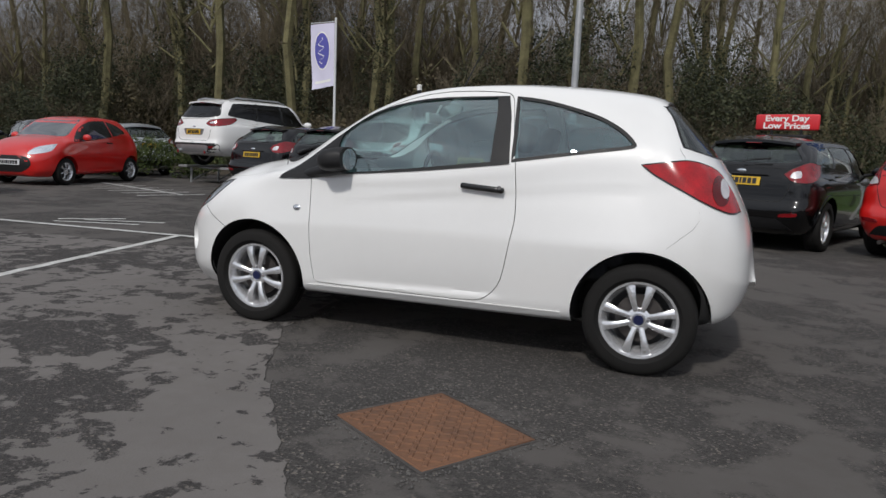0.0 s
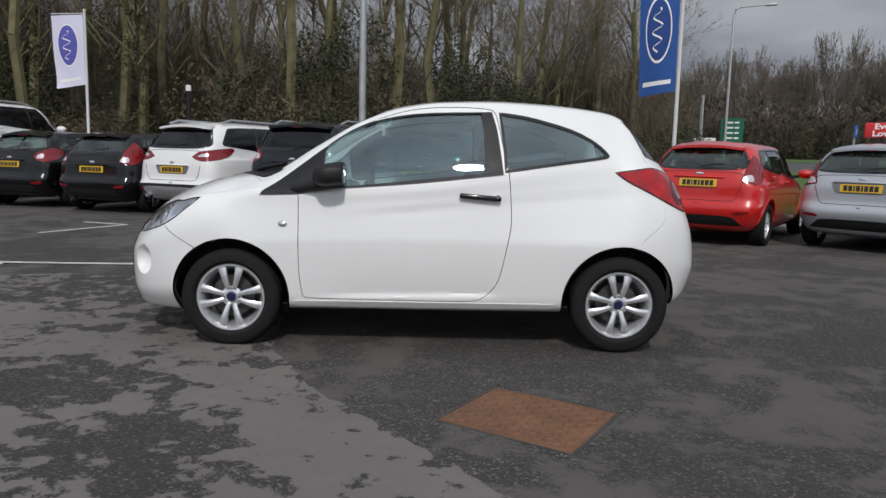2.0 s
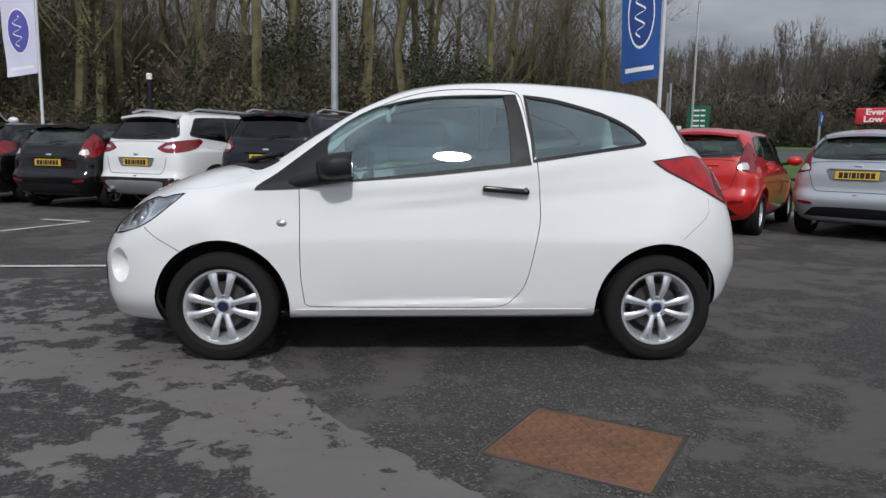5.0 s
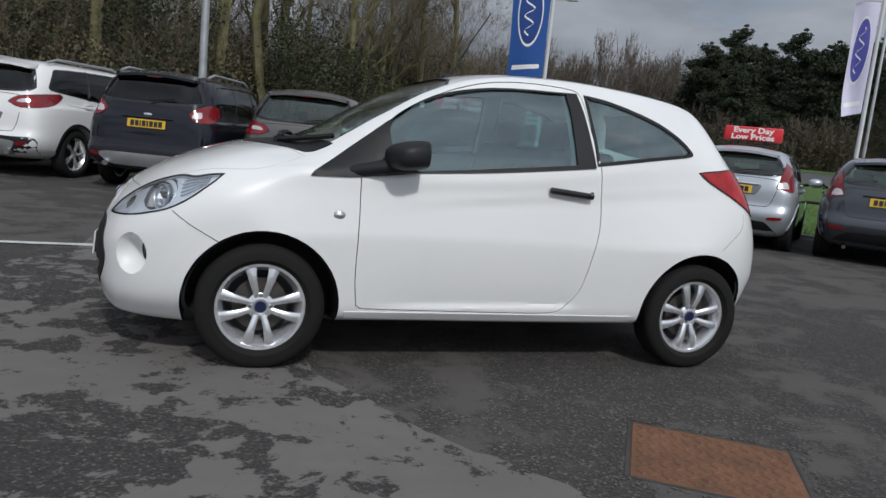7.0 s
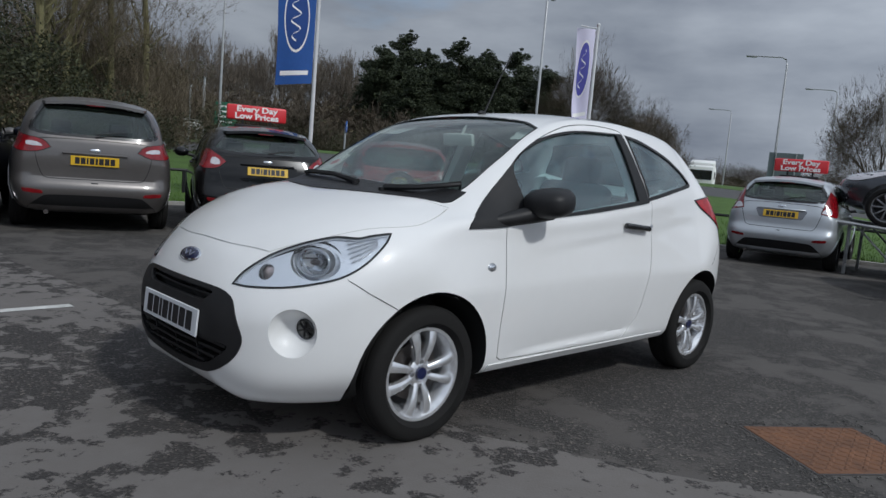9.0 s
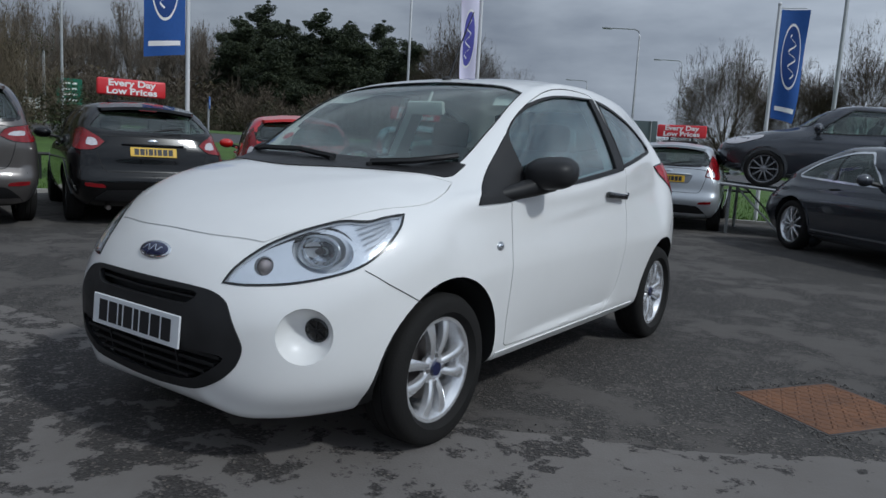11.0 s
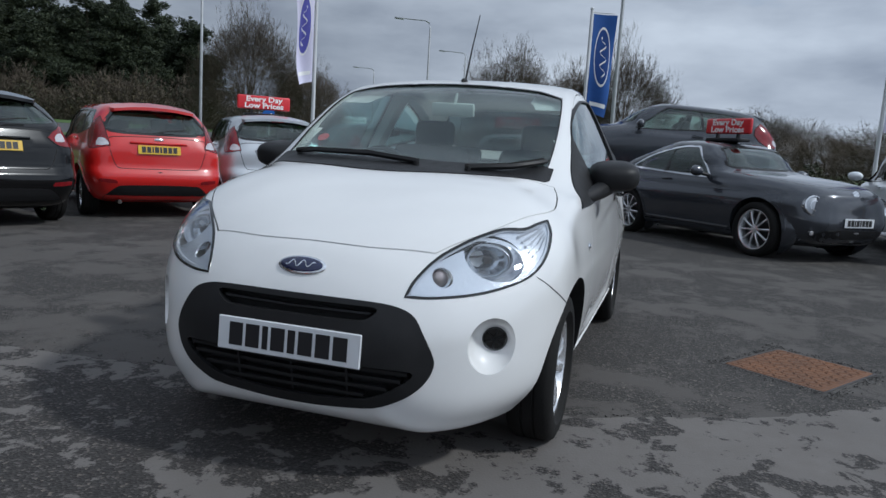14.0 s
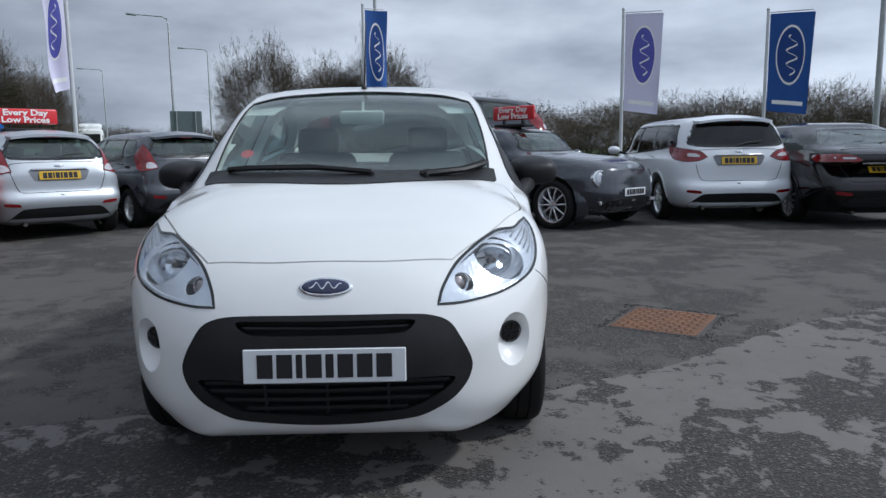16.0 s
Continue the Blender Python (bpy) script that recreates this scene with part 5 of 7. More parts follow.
def car_type(S, windows, bulge):
    """The body of one kind of car, cut for arches and windows, with the outlines that its trim follows."""
    I = S["info"]
    T, N, h, gb, gbz, rr, zrr, H = I["T"], I["N"], I["h"], I["gb"], I["gbz"], I["rr"], I["zrr"], I["H"]
    solid = slices(S, I["clear"], H)
    if bulge:
        for ax in S["axles"]:
            for sd in (1, -1):
                solid = boolean(solid, ball(1, Matrix.Translation((ax, sd * (h - .22), .40)) @ Matrix.Diagonal((.52, .215, .40, 1)), 32, 20), 'UNION')
    bvh = BVHTree.FromBMesh(solid)
    wide = lambda z: float(curve_at(S["side"], z))
    body = boolean(solid, slices(S, .80, H - .045, .05, 24, 9), 'DIFFERENCE')
    body = boolean(body, join(*[cyl(I["wheel"] + .055, .5, 32, pose(ax, sd * (h - .09), I["wheel"] + .01, 90)) for ax in S["axles"] for sd in (1, -1)]), 'DIFFERENCE')
    x0, x1 = I["cowl"] - .36, gb + (.34 if windows == 3 else .46)
    base = lambda x: I["belt"] + (I["rbelt"] - I["belt"]) * max(0, min(1, (x0 - x) / (x0 - x1)))**1.4 + .012
    top = H - .115
    xa, xb = I["rf"] - .16, rr + .30
    dlo = [(x0, base(x0)), (xa + .02, top - .012), (xa - .12, top), ((xa + xb) / 2, top + .004), (xb, top - .025), ((xb + x1) / 2, (top + base(x1)) / 2 + .03), (x1, base(x1) + .03)]
    lower = [(x, base(x)) for x in np.linspace(x1 + .03, x0 - .12, 6)]
    lights = loop2([(-x, z) for x, z in dlo + lower], 3, (0, 6))
    wb_, wt = wide(gbz + .04), wide(zrr - .05)
    rear = loop2(flat([(T, y, z) for y, z in sym([(0, gbz + .022), (wb_ * .55, gbz + .026), (wb_ * .80, gbz + .05), (wb_ * .845, gbz + .10), (wt * .82, zrr - .085), (wt * .76, zrr - .045), (wt * .4, zrr - .028), (0, zrr - .024)])], (-1, 0, 0)), 3)
    zc, zt = I["cowlz"] + .035, H - .105
    front = loop2(sym([(0, zc), (wide(zc) * .55, zc + .005), (wide(zc) * .80, zc + .03), (wide(zt) * .86, zt - .05), (wide(zt) * .78, zt), (0, zt + .03)]), 3)
    cuts = [prism(shrink(rear, .006), (-1, 0, 0), .55, 3), prism(shrink(front, .006), (1, 0, 0), -.1 if bulge else .05, 3)]
    body = boolean(body, join(*cuts), 'DIFFERENCE')
    body = boolean(body, prism(shrink(lights, .006), (0, 1, 0), -1.5, 1.5), 'DIFFERENCE')
    return dict(bvh=bvh, body=body, lights=lights, rear=rear, front=front, base=base, x0=x0, x1=x1, wide=wide, top=top, xa=xa, xb=xb)


def parked_car(name, S, paint, m, label, lamp="tall", plate_z=.86, bands="low", windows=3, rails=False, spoiler=True, tone=None, spokes=5, front=False, rim_share=.66, chrome=False, dark=False):
    """A parked car with its body, glass, lamps, plate, mirrors and wheels."""
    I = S["info"]
    T, N, h, gb, gbz, rr, zrr, H, clear = I["T"], I["N"], I["h"], I["gb"], I["gbz"], I["rr"], I["zrr"], I["H"], I["clear"]
    tone = tone or M_ALLOY
    root = thing(name, m, label, "car", "cars parked round the car park")
    key = (id(S), windows)
    if key not in TYPES:
        TYPES[key] = car_type(S, windows, front == "round")
    K = TYPES[key]
    bvh, wide = K["bvh"], K["wide"]
    part("body", K["body"].copy(), paint, root, "", 32)
    pane, rear_pane = (M_PRIVACY if dark else M_PARKGLASS), (M_PRIVACY if dark else M_PARKGLASS)
    RX, FX, SY = (-1, 0, 0), (1, 0, 0), (0, 1, 0)
    rearo = lambda pts: flat([(T, y, z) for y, z in pts], RX)
    # glass and its seals
    rw = part("rear_window", skin(bvh, shrink(K["rear"], -.004), RX, -.006, .004, .06), rear_pane, root, "tinted rear window")
    part("window_seal", skin(bvh, shrink(K["rear"], -.012), RX, .002, .01, .04, (shrink(K["rear"], .022),)), M_BLACKGLOSS, rw, "black printed edge")
    part("rear_wiper", tube([(gb - .03, 0, gbz + .05), (gb + .00, -.16, gbz + .085), (gb + .01, -.34, gbz + .10)], .010, 5), M_BLACKPLASTIC, rw)
    ws = part("windscreen", skin(bvh, shrink(K["front"], -.004), FX, -.006, .004, .07), M_PARKGLASS, root, "clear curved windscreen")
    part("window_seal", skin(bvh, shrink(K["front"], -.010), FX, .002, .01, .05, (shrink(K["front"], .02),)), M_BLACKPLASTIC, ws)
    for w in (rw, ws):
        w.visible_shadow = False
    if spoiler:
        wt = wide(zrr) * .86
        sp = loop2(symy([(rr + .20, 0), (rr + .18, wt * .8), (rr + .06, wt * .98), (rr - .075, wt * .92), (rr - .10, wt * .5), (rr - .105, 0)]), 2)
        v, f, l = fill2(sp, (), .12)
        crown = lambda p, d: Vector((p.x, p.y, zrr + .052 + .20 * (p.x - rr) - .055 * (p.y / wt)**2 + d))
        part("spoiler", solid2(v, f, l, [crown(p, 0) for p in v], [crown(p, -.035) for p in v]), paint, root, "roof spoiler over the rear window")
        part("brake_light", box(.012, .20, .012, Matrix.Translation((rr - .092, 0, zrr - .012))), M_PARKRED, root, "high red brake light")
    for sd in (1, -1):
        fl = (lambda q: q) if sd > 0 else mirrored
        if lamp == "tall":
            L3 = [(T + .12, .64 * h, .915), (gb + .0, .70 * h, 1.0), (gb + .04, .78 * h, gbz + .09), (gb + .16, .86 * h, gbz + .22), (gb + .28, .93 * h, gbz + .11), (gb + .28, .96 * h, gbz - .03), (T + .18, .97 * h, .875)]
            W3 = [(T + .12, .66 * h, .925), (gb + .02, .72 * h, .995), (gb + .05, .82 * h, 1.0), (T + .14, .86 * h, .915)]
        elif lamp == "wide":
            L3 = [(T + .10, .47 * h, gbz - .125), (gb, .60 * h, gbz - .045), (gb + .03, .84 * h, gbz - .01), (gb + .40, .98 * h, gbz + .03), (gb + .44, .99 * h, gbz - .01), (gb + .26, .985 * h, gbz - .13), (T + .12, .87 * h, gbz - .185), (T + .10, .62 * h, gbz - .18)]
            W3 = [(gb, .58 * h, gbz - .12), (gb, .66 * h, gbz - .075), (gb, .82 * h, gbz - .07), (gb, .80 * h, gbz - .115)]
        elif lamp == "small":
            L3 = [(T + .1, .42 * h, .79), (T + .1, .46 * h, .91), (T + .12, .62 * h, .92), (T + .14, .68 * h, .86), (T + .12, .60 * h, .78)]
            W3 = [(T + .1, .50 * h, .82), (T + .1, .50 * h, .88), (T + .1, .60 * h, .88), (T + .1, .60 * h, .83)]
        elif lamp == "low":
            L3 = [(T + .04, .45 * h, .93), (T + .05, .62 * h, 1.0), (T + .12, .90 * h, 1.015), (T + .48, .98 * h, 1.0), (T + .48, .99 * h, .955), (T + .24, .985 * h, .885), (T + .08, .86 * h, .86), (T + .04, .60 * h, .885)]
            W3 = [(T + .05, .55 * h, .945), (T + .06, .88 * h, .955), (T + .06, .88 * h, .975), (T + .05, .55 * h, .965)]
        else:
            L3 = [(T + .10, .60 * h, gbz - .09), (gb, .68 * h, gbz - .02), (gb + .10, .90 * h, gbz + .06), (gb + .32, .97 * h, gbz + .03), (gb + .26, .985 * h, gbz - .10), (T + .16, .95 * h, gbz - .18), (T + .11, .70 * h, gbz - .175)]
            W3 = [(gb, .63 * h, gbz - .13), (gb, .68 * h, gbz - .06), (gb, .80 * h, gbz - .045), (gb, .79 * h, gbz - .125)]
        n = (-.8, .6, 0)
        lp = loop2(flat(L3, n), 3, (0, 3))
        tl = part("tail_lamp", fl(skin(bvh, lp, n, .010, .03, .05)), M_PARKRED, root, "red tail lamp")
        part("reversing_lens", fl(skin(bvh, loop2(flat(W3, n), 2), n, .014, .01, .05)), M_CLEARLENS, tl, "pale clear lamp lens")
        part("lamp_edge", fl(skin(bvh, shrink(lp, -.006), n, .006, .01, .05, (shrink(lp, .004),))), M_SHADOWGAP, tl)
        part("bumper_reflector", fl(skin(bvh, loop2(flat([(T, .60 * h, .455), (T, .84 * h, .47), (T, .85 * h, .51), (T, .62 * h, .495)], n), 2), n, .008, .02, .05)), M_PARKRED, root, "red bumper reflector")
        # side glass in one opening, split by pillars
        sw = part("side_window", fl(skin(bvh, shrink(K["lights"], -.004), SY, -.006, .004, .08)), pane, root, "tinted side glass")
        sw.visible_shadow = False
        part("window_seal", fl(skin(bvh, shrink(K["lights"], -.010), SY, .003, .012, .05, (shrink(K["lights"], .014),))), M_CHROME if chrome else M_BLACKGLOSS, sw, "trim round the side windows")
        for xp in ((-.06, -.98) if windows == 3 else (-.55,)):
            lean = -.07 if xp > -.5 else .10
            hi = K["top"] + .02
            part("pillar", fl(skin(bvh, [np.array(p) for p in ((-xp - .035, K["base"](xp) - .02), (-xp + .035, K["base"](xp) - .02), (-xp - lean + .03, hi), (-xp - lean - .03, hi))], SY, .002, .012, .08)), M_BLACKGLOSS, sw)
        zb = K["base"](K["x0"])
        part("mirror_housing", ball(1, pose(I["cowl"] - .42, sd * (h + .10), zb + .075, 0, 0, sd * -12) @ Matrix.Diagonal((.075, .115, .075, 1)), 16, 10), paint, root, "painted door mirror")
        part("mirror_arm", tube([(I["cowl"] - .42, sd * (h - .10), zb + .02), (I["cowl"] - .42, sd * (h + .04), zb + .045)], .028, 6), M_BLACKPLASTIC, root)
        for xh in ((-.22, -1.08) if windows == 3 else (-.45,)):
            y = wide(zb - .07)
            part("door_handle", box(.19, .035, .026, pose(xh, sd * (y + .012), K["base"](xh) - .095, 0, -3, 0), .01, 2), paint, root)
        part("sill", fl(skin(bvh, [np.array(p) for p in ((-(S["axles"][0] - .42), clear + .02), (-(S["axles"][1] + .42), clear + .03), (-(S["axles"][1] + .42), clear + .10), (-(S["axles"][0] - .42), clear + .10))], SY, .006, .03, .2)), M_BLACKPLASTIC, root)
        for xd in ((I["cowl"] - .44, -.02, -.95) if windows == 3 else (I["cowl"] - .44, -.66)):
            z0, z1 = clear + .12, K["base"](xd) - .005
            part("door_joint", fl(skin(bvh, [np.array(p) for p in ((-xd - .004, z0), (-xd + .004, z0), (-xd + .004, z1), (-xd - .004, z1))], SY, .0015, .006, .10)), M_SHADOWGAP, root)
        q = np.linspace(S["axles"][0] - .30, S["axles"][1] - .15, 14)
        crease = [np.array((-x, K["base"](x) - .150)) for x in q] + [np.array((-x, K["base"](x) - .138)) for x in q[::-1]]
        part("shoulder_crease", fl(skin(bvh, crease, SY, .006, .012, .08)), paint, root)
        for ax in S["axles"]:
            R0 = I["wheel"] + .055
            ring = [(ax + (R0 + e) * math.cos(a), I["wheel"] + .01 + (R0 + e) * math.sin(a)) for e, aa in ((.0, np.linspace(.05, math.pi - .05, 24)), (.035, np.linspace(math.pi - .05, .05, 24))) for a in aa]
            part("arch_lip", fl(skin(bvh, [np.array((-x, z)) for x, z in ring], SY, .010, .03, 0)), M_BLACKPLASTIC if bands == "skid" else paint, root)
        if chrome:
            q = np.linspace(S["axles"][0] - .45, S["axles"][1] + .45, 8)
            part("sill_strip", fl(skin(bvh, [np.array((-x, clear + .125)) for x in q] + [np.array((-x, clear + .145)) for x in q[::-1]], SY, .006, .012, .08)), M_CHROME, root, "bright strip along the sill")
        if rails:
            xs = np.linspace(I["rf"] - .25, rr + .22, 9)
            pts = [(x, sd * wide(H - .075) * .93, H - .045 + (.060 if 0 < i < 8 else .0)) for i, x in enumerate(xs)]
            part("roof_rail", tube(pts, .020, 8), M_RAIL, root, "silver roof rail")
        if front == "round":
            p, nn, _, _ = bvh.find_nearest(Vector((N - .14, .70 * h, .72)))
            at2 = Matrix.Translation(p - nn * .02) @ Vector((1, .30, .22)).to_track_quat('Y', 'Z').to_matrix().to_4x4()
            hl = part("headlamp", fl(lathe([(.125, -.08), (.125, .012), (.112, .02), (.104, .01), (.104, -.08)], 32, at2)), M_CHROME, root, "round chrome-rimmed headlamp")
            part("lamp_glass", fl(lathe([(0, .022), (.06, .018), (.104, .006), (.104, -.01), (0, -.01)], 28, at2)), M_LAMPGREY, hl)
            part("lamp_core", fl(lathe([(.050, .012), (.056, .026), (.064, .024), (.066, .010), (.050, .012)], 24, at2)), M_CHROME, hl)
            part("daytime_lamp", fl(box(.03, .17, .05, Matrix.Translation(bvh.find_nearest(Vector((N - .10, .72 * h, .36)))[0]) @ pose(0, 0, 0, 0, 0, -28), .01, 2)), M_CLEARLENS, root, "small clear lamp in the bumper")
        elif front:
            LN = (.8, .6, .2)
            f3 = [(N - .12, .46 * h, I["hood"] - .10), (N - .30, .64 * h, I["hood"] - .005), (N - .62, .88 * h, I["hood"] + .075), (N - .60, .93 * h, I["hood"] + .0), (N - .30, .86 * h, I["hood"] - .13), (N - .16, .64 * h, I["hood"] - .15)]
            hl = part("headlamp", fl(skin(bvh, loop2(flat(f3, LN), 3, (0, 2)), LN, .006, .03, .06)), M_CLEARLENS, root, "long clear headlamp")
            part("lamp_edge", fl(skin(bvh, shrink(loop2(flat(f3, LN), 3, (0, 2)), -.008), LN, .004, .01, .06, (loop2(flat(f3, LN), 3, (0, 2)),))), M_SHADOWGAP, hl)
    if front:
        mouth = loop2(sym([(0, clear + .07), (h * .5, clear + .08), (h * .66, clear + .15), (h * .55, clear + .23), (0, clear + .24)]), 3)
        fg = part("lower_grille", skin(bvh, mouth, FX, .004, .03, .08), M_BLACKPLASTIC, root, "black lower air intake")
        for dz in (.085, .20) if front == "round" else (.15,):
            part("grille_strip", skin(bvh, [np.array(p) for p in ((-h * .72, clear + dz), (0, clear + dz), (h * .72, clear + dz), (h * .72, clear + dz + .016), (0, clear + dz + .016), (-h * .72, clear + dz + .016))], FX, .012, .02, .06), M_RAIL, fg, "bright strip across the intake")
        lid = loop2(symy([(N - .17, 0), (N - .22, .34 * h), (N - .40, .60 * h), (N - .75, .70 * h), (I["cowl"] + .06, .74 * h), (I["cowl"] + .12, 0)]), 3)
        part("bonnet_joint", skin(bvh, lid, (0, 0, 1), .0015, .006, .08, (shrink(lid, .007),)), M_SHADOWGAP, root)
        hit = bvh.ray_cast(Vector((9, 0, I["hood"] - .10)), Vector((-1, 0, 0)))[0]
        part("badge", cyl(.05, .016, 24, Matrix.Translation((hit.x, 0, I["hood"] - .10)) @ pose(0, 0, 0, 0, 70, 0)), M_CHROMESOFT, root, "round silver badge")
    # bumper, tailgate joint and plate
    if bands == "skid":
        dark_band = loop2(rearo(sym([(0, clear + .01), (h * .80, clear + .02), (h * .88, clear + .12), (h * .90, .565), (h * .6, .575), (0, .575)])), 3, (3,))
        part("lower_bumper", skin(bvh, dark_band, RX, .010, .04, .08), M_BLACKPLASTIC, root, "black lower bumper")
        b2 = loop2(rearo(sym([(0, clear + .08), (h * .46, clear + .08), (h * .60, clear + .14), (h * .66, .50), (h * .5, .525), (0, .525)])), 2)
        part("skid_plate", skin(bvh, b2, RX, .022, .03, .08), M_RAIL, root, "silver skid plate")
        for sd in (1, -1):
            part("exhaust", tube([(T + .30, sd * h * .56, clear + .10), (T - .02, sd * h * .56, clear + .09)], .040, 14), M_CHROME, root, "chrome exhaust pipe")
    else:
        bump = loop2(rearo(sym([(0, clear + .03), (h * .72, clear + .03), (h * .76, clear + .07), (h * .62, clear + .19), (h * .54, clear + .225), (0, clear + .235)])), 3)
        part("lower_bumper", skin(bvh, bump, RX, .008, .04, .08), M_BLACKPLASTIC, root, "black lower bumper")
        part("exhaust", tube([(T + .25, h * .55, clear + .02), (T + .05, h * .55, clear + .02)], .026, 12), M_DARKMETAL, root)
    gate = loop2(rearo(sym([(0, .635), (h * .52, .635), (h * .60, .665), (h * .66, .80), (h * .70, gbz - .10), (h * .66, gbz - .03), (h * .4, gbz - .012), (0, gbz - .008)])), 3)
    part("tailgate_joint", skin(bvh, gate, RX, .002, .008, .08, (shrink(gate, .008),)), M_SHADOWGAP, root, "dark gap round the tailgate")
    ledge = [np.array(p) for p in rearo([(-h * .80, .592), (0, .592), (h * .80, .592), (h * .80, .606), (0, .606), (-h * .80, .606)])]
    part("bumper_joint", skin(bvh, ledge, RX, .0015, .006, .08), M_SHADOWGAP, root)
    recess = loop2(rearo(sym([(0, plate_z - .072), (.30, plate_z - .072), (.33, plate_z - .05), (.38, plate_z + .055), (.36, plate_z + .072), (0, plate_z + .074)])), 2)
    # on pale cars the recess's shade is painted, the panel lies flush
    part("plate_recess", skin(bvh, recess, RX, .002, .006, .09), M_RECESSSHADE if paint in (M_SILVER, M_PALE, M_WHITE) else paint, root, "panel round the plate, recess shade painted in on pale cars")
    hit = bvh.ray_cast(Vector((-9, 0, plate_z)), Vector((1, 0, 0)))[0]
    up = bvh.ray_cast(Vector((-9, 0, plate_z + .05)), Vector((1, 0, 0)))[0]
    tilt = math.degrees(math.atan2(up.x - hit.x, .05))
    number_plate(root, pose(hit.x - .014, 0, plate_z, -tilt, 0, -90), M_PLATEYELLOW, "yellow rear number plate")
    hit2 = bvh.ray_cast(Vector((-9, 0, plate_z + .085)), Vector((1, 0, 0)))[0]
    part("plate_trim", box(.035, .70, .028, Matrix.Translation((hit2.x - .008, 0, plate_z + .082)), .010, 1), M_CHROME if bands == "chrome" else paint, root, "trim strip over the plate")
    hit3 = bvh.ray_cast(Vector((-9, 0, plate_z + .125)), Vector((1, 0, 0)))[0]
    part("badge", ball(1, Matrix.Translation((hit3.x - .002, 0, plate_z + .125)) @ Matrix.Diagonal((.012, .06, .024, 1)), 20, 10), M_CHROMESOFT, root, "oval silver badge")
    # cabin
    part("cabin_floor", box(I["cowl"] + abs(gb) - .5, 2 * h - .32, .03, Matrix.Translation(((I["cowl"] + gb) / 2 + .05, 0, .82))), M_CABIN, root)
    part("dashboard", box(.40, 2 * h - .36, .16, Matrix.Translation((I["cowl"] - .36, 0, I["belt"] - .07)), .05, 2), M_CABIN, root)
    for y in (.36, -.36):
        seat = part("front_seat", box(.14, .46, .40, pose(-.22, y, .98, 0, -14, 0), .05, 2), M_SEAT, root)
        part("headrest", box(.09, .25, .16, pose(-.31, y, min(1.27, H - .26), 0, -10, 0), .035, 2), M_SEAT, seat)
    if windows == 3 or not front:
        part("rear_bench", join(box(.14, 1.16, .34, pose(-1.12, 0, .96, 0, -14, 0), .05, 2), *[box(.08, .24, .11, pose(-1.20, y, 1.19, 0, -10, 0), .03, 2) for y in (.36, -.36)]), M_SEAT, root)
    for ax in S["axles"]:
        for sd in (1, -1):
            plain_wheel(pose(ax, sd * (h - .115), I["wheel"], 0, 17 * ax, 0 if sd > 0 else 180), root, I["wheel"], I["wheel"] * rim_share, .2, spokes, tone)
    return root


def place(S, x, y, a, z=0, tilt=0):
    """The pose of a car by the middle of its tail and its heading, clockwise from north."""
    T = S["info"]["T"]
    f = Vector((math.sin(radians(a)), math.cos(radians(a)), 0))
    c = Vector((x, y, z)) - f * T
    return pose(c.x, c.y, c.z, 0, -tilt, 90 - a)


def text_mesh(words, size, name="lettering"):
    """Flat raised letters from the built-in font: x right, y up."""
    cu = bpy.data.curves.new(name, 'FONT')
    cu.body, cu.size, cu.align_x, cu.align_y, cu.extrude, cu.resolution_u, cu.offset = words, size, 'CENTER', 'CENTER', .002, 3, size * .03
    o = new(name, cu)
    me = bpy.data.meshes.new_from_object(o.evaluated_get(bpy.context.evaluated_depsgraph_get()))
    bpy.data.objects.remove(o)
    bpy.data.curves.remove(cu)
    return me


LETTERS = [text_mesh("Every Day", .118), text_mesh("Low Prices", .118)]
for me in LETTERS:
    me.materials.append(M_SIGNWHITE)


def roof_sign(car, S, x, yaw=0):
    """A red advertising board on a car's roof, on its magnetic foot."""
    z = float(curve_at(S["zc"], x))
    m = car.matrix_world @ pose(x, 0, z, 0, 0, -90 + yaw)
    s = thing("roof_sign", m, "red roof-top board with white lettering on a black foot", "sign", "signs on car roofs")
    part("foot", box(.62, .26, .05, pose(0, 0, .015), .015, 2), M_BLACKPLASTIC, s, "black magnetic foot")
    for x in (-.2, .2):
        part("stay", box(.03, .05, .10, pose(x, 0, .07)), M_BLACKPLASTIC, s)
    b = part("board", box(.87, .06, .225, pose(0, 0, .215), .028, 3), M_REDPLASTIC, s, "red board with rounded ends")
    for sd, turn in ((-1, 0), (1, 180)):
        for me, dz in zip(LETTERS, (.052, -.052)):
            o = new("lettering", me)
            o.parent = b
            o.matrix_basis = pose(0, sd * .031, .215 + dz, 90, 0, turn) @ Matrix.Diagonal((1.22, 1, 1, 1))
    return s


def front_plate(root, S, z):
    N = S["info"]["N"]
    number_plate(root, pose(N + .006, 0, z, 0, 0, 90), M_PLATEWHITE, "white front number plate")


kuga_blue = parked_car("crossover_car", OLDCROSSOVER, M_NAVY, place(OLDCROSSOVER, -2.25, 6.5, 20), "dark blue crossover with silver roof rails and skid plate", "round", .93, "skid", 3, True, rim_share=.7, dark=True)
parked_car("crossover_car", CROSSOVER, M_WHITE, place(CROSSOVER, -4.5, 7.5, 26), "white crossover with roof rails and a grey skid plate", "wide", .82, "skid", 3, True, rim_share=.7, dark=True)
parked_car("supermini_car", SUPERMINI, M_BLACK, place(SUPERMINI, -6.1, 8.0, 18), "glossy black supermini parked beside a white crossover", "tall", .78)
parked_car("people_carrier", FAMILY, M_BLACK, place(FAMILY, -8.05, 8.8, 14), "glossy black estate-shaped family car", "round", .82)
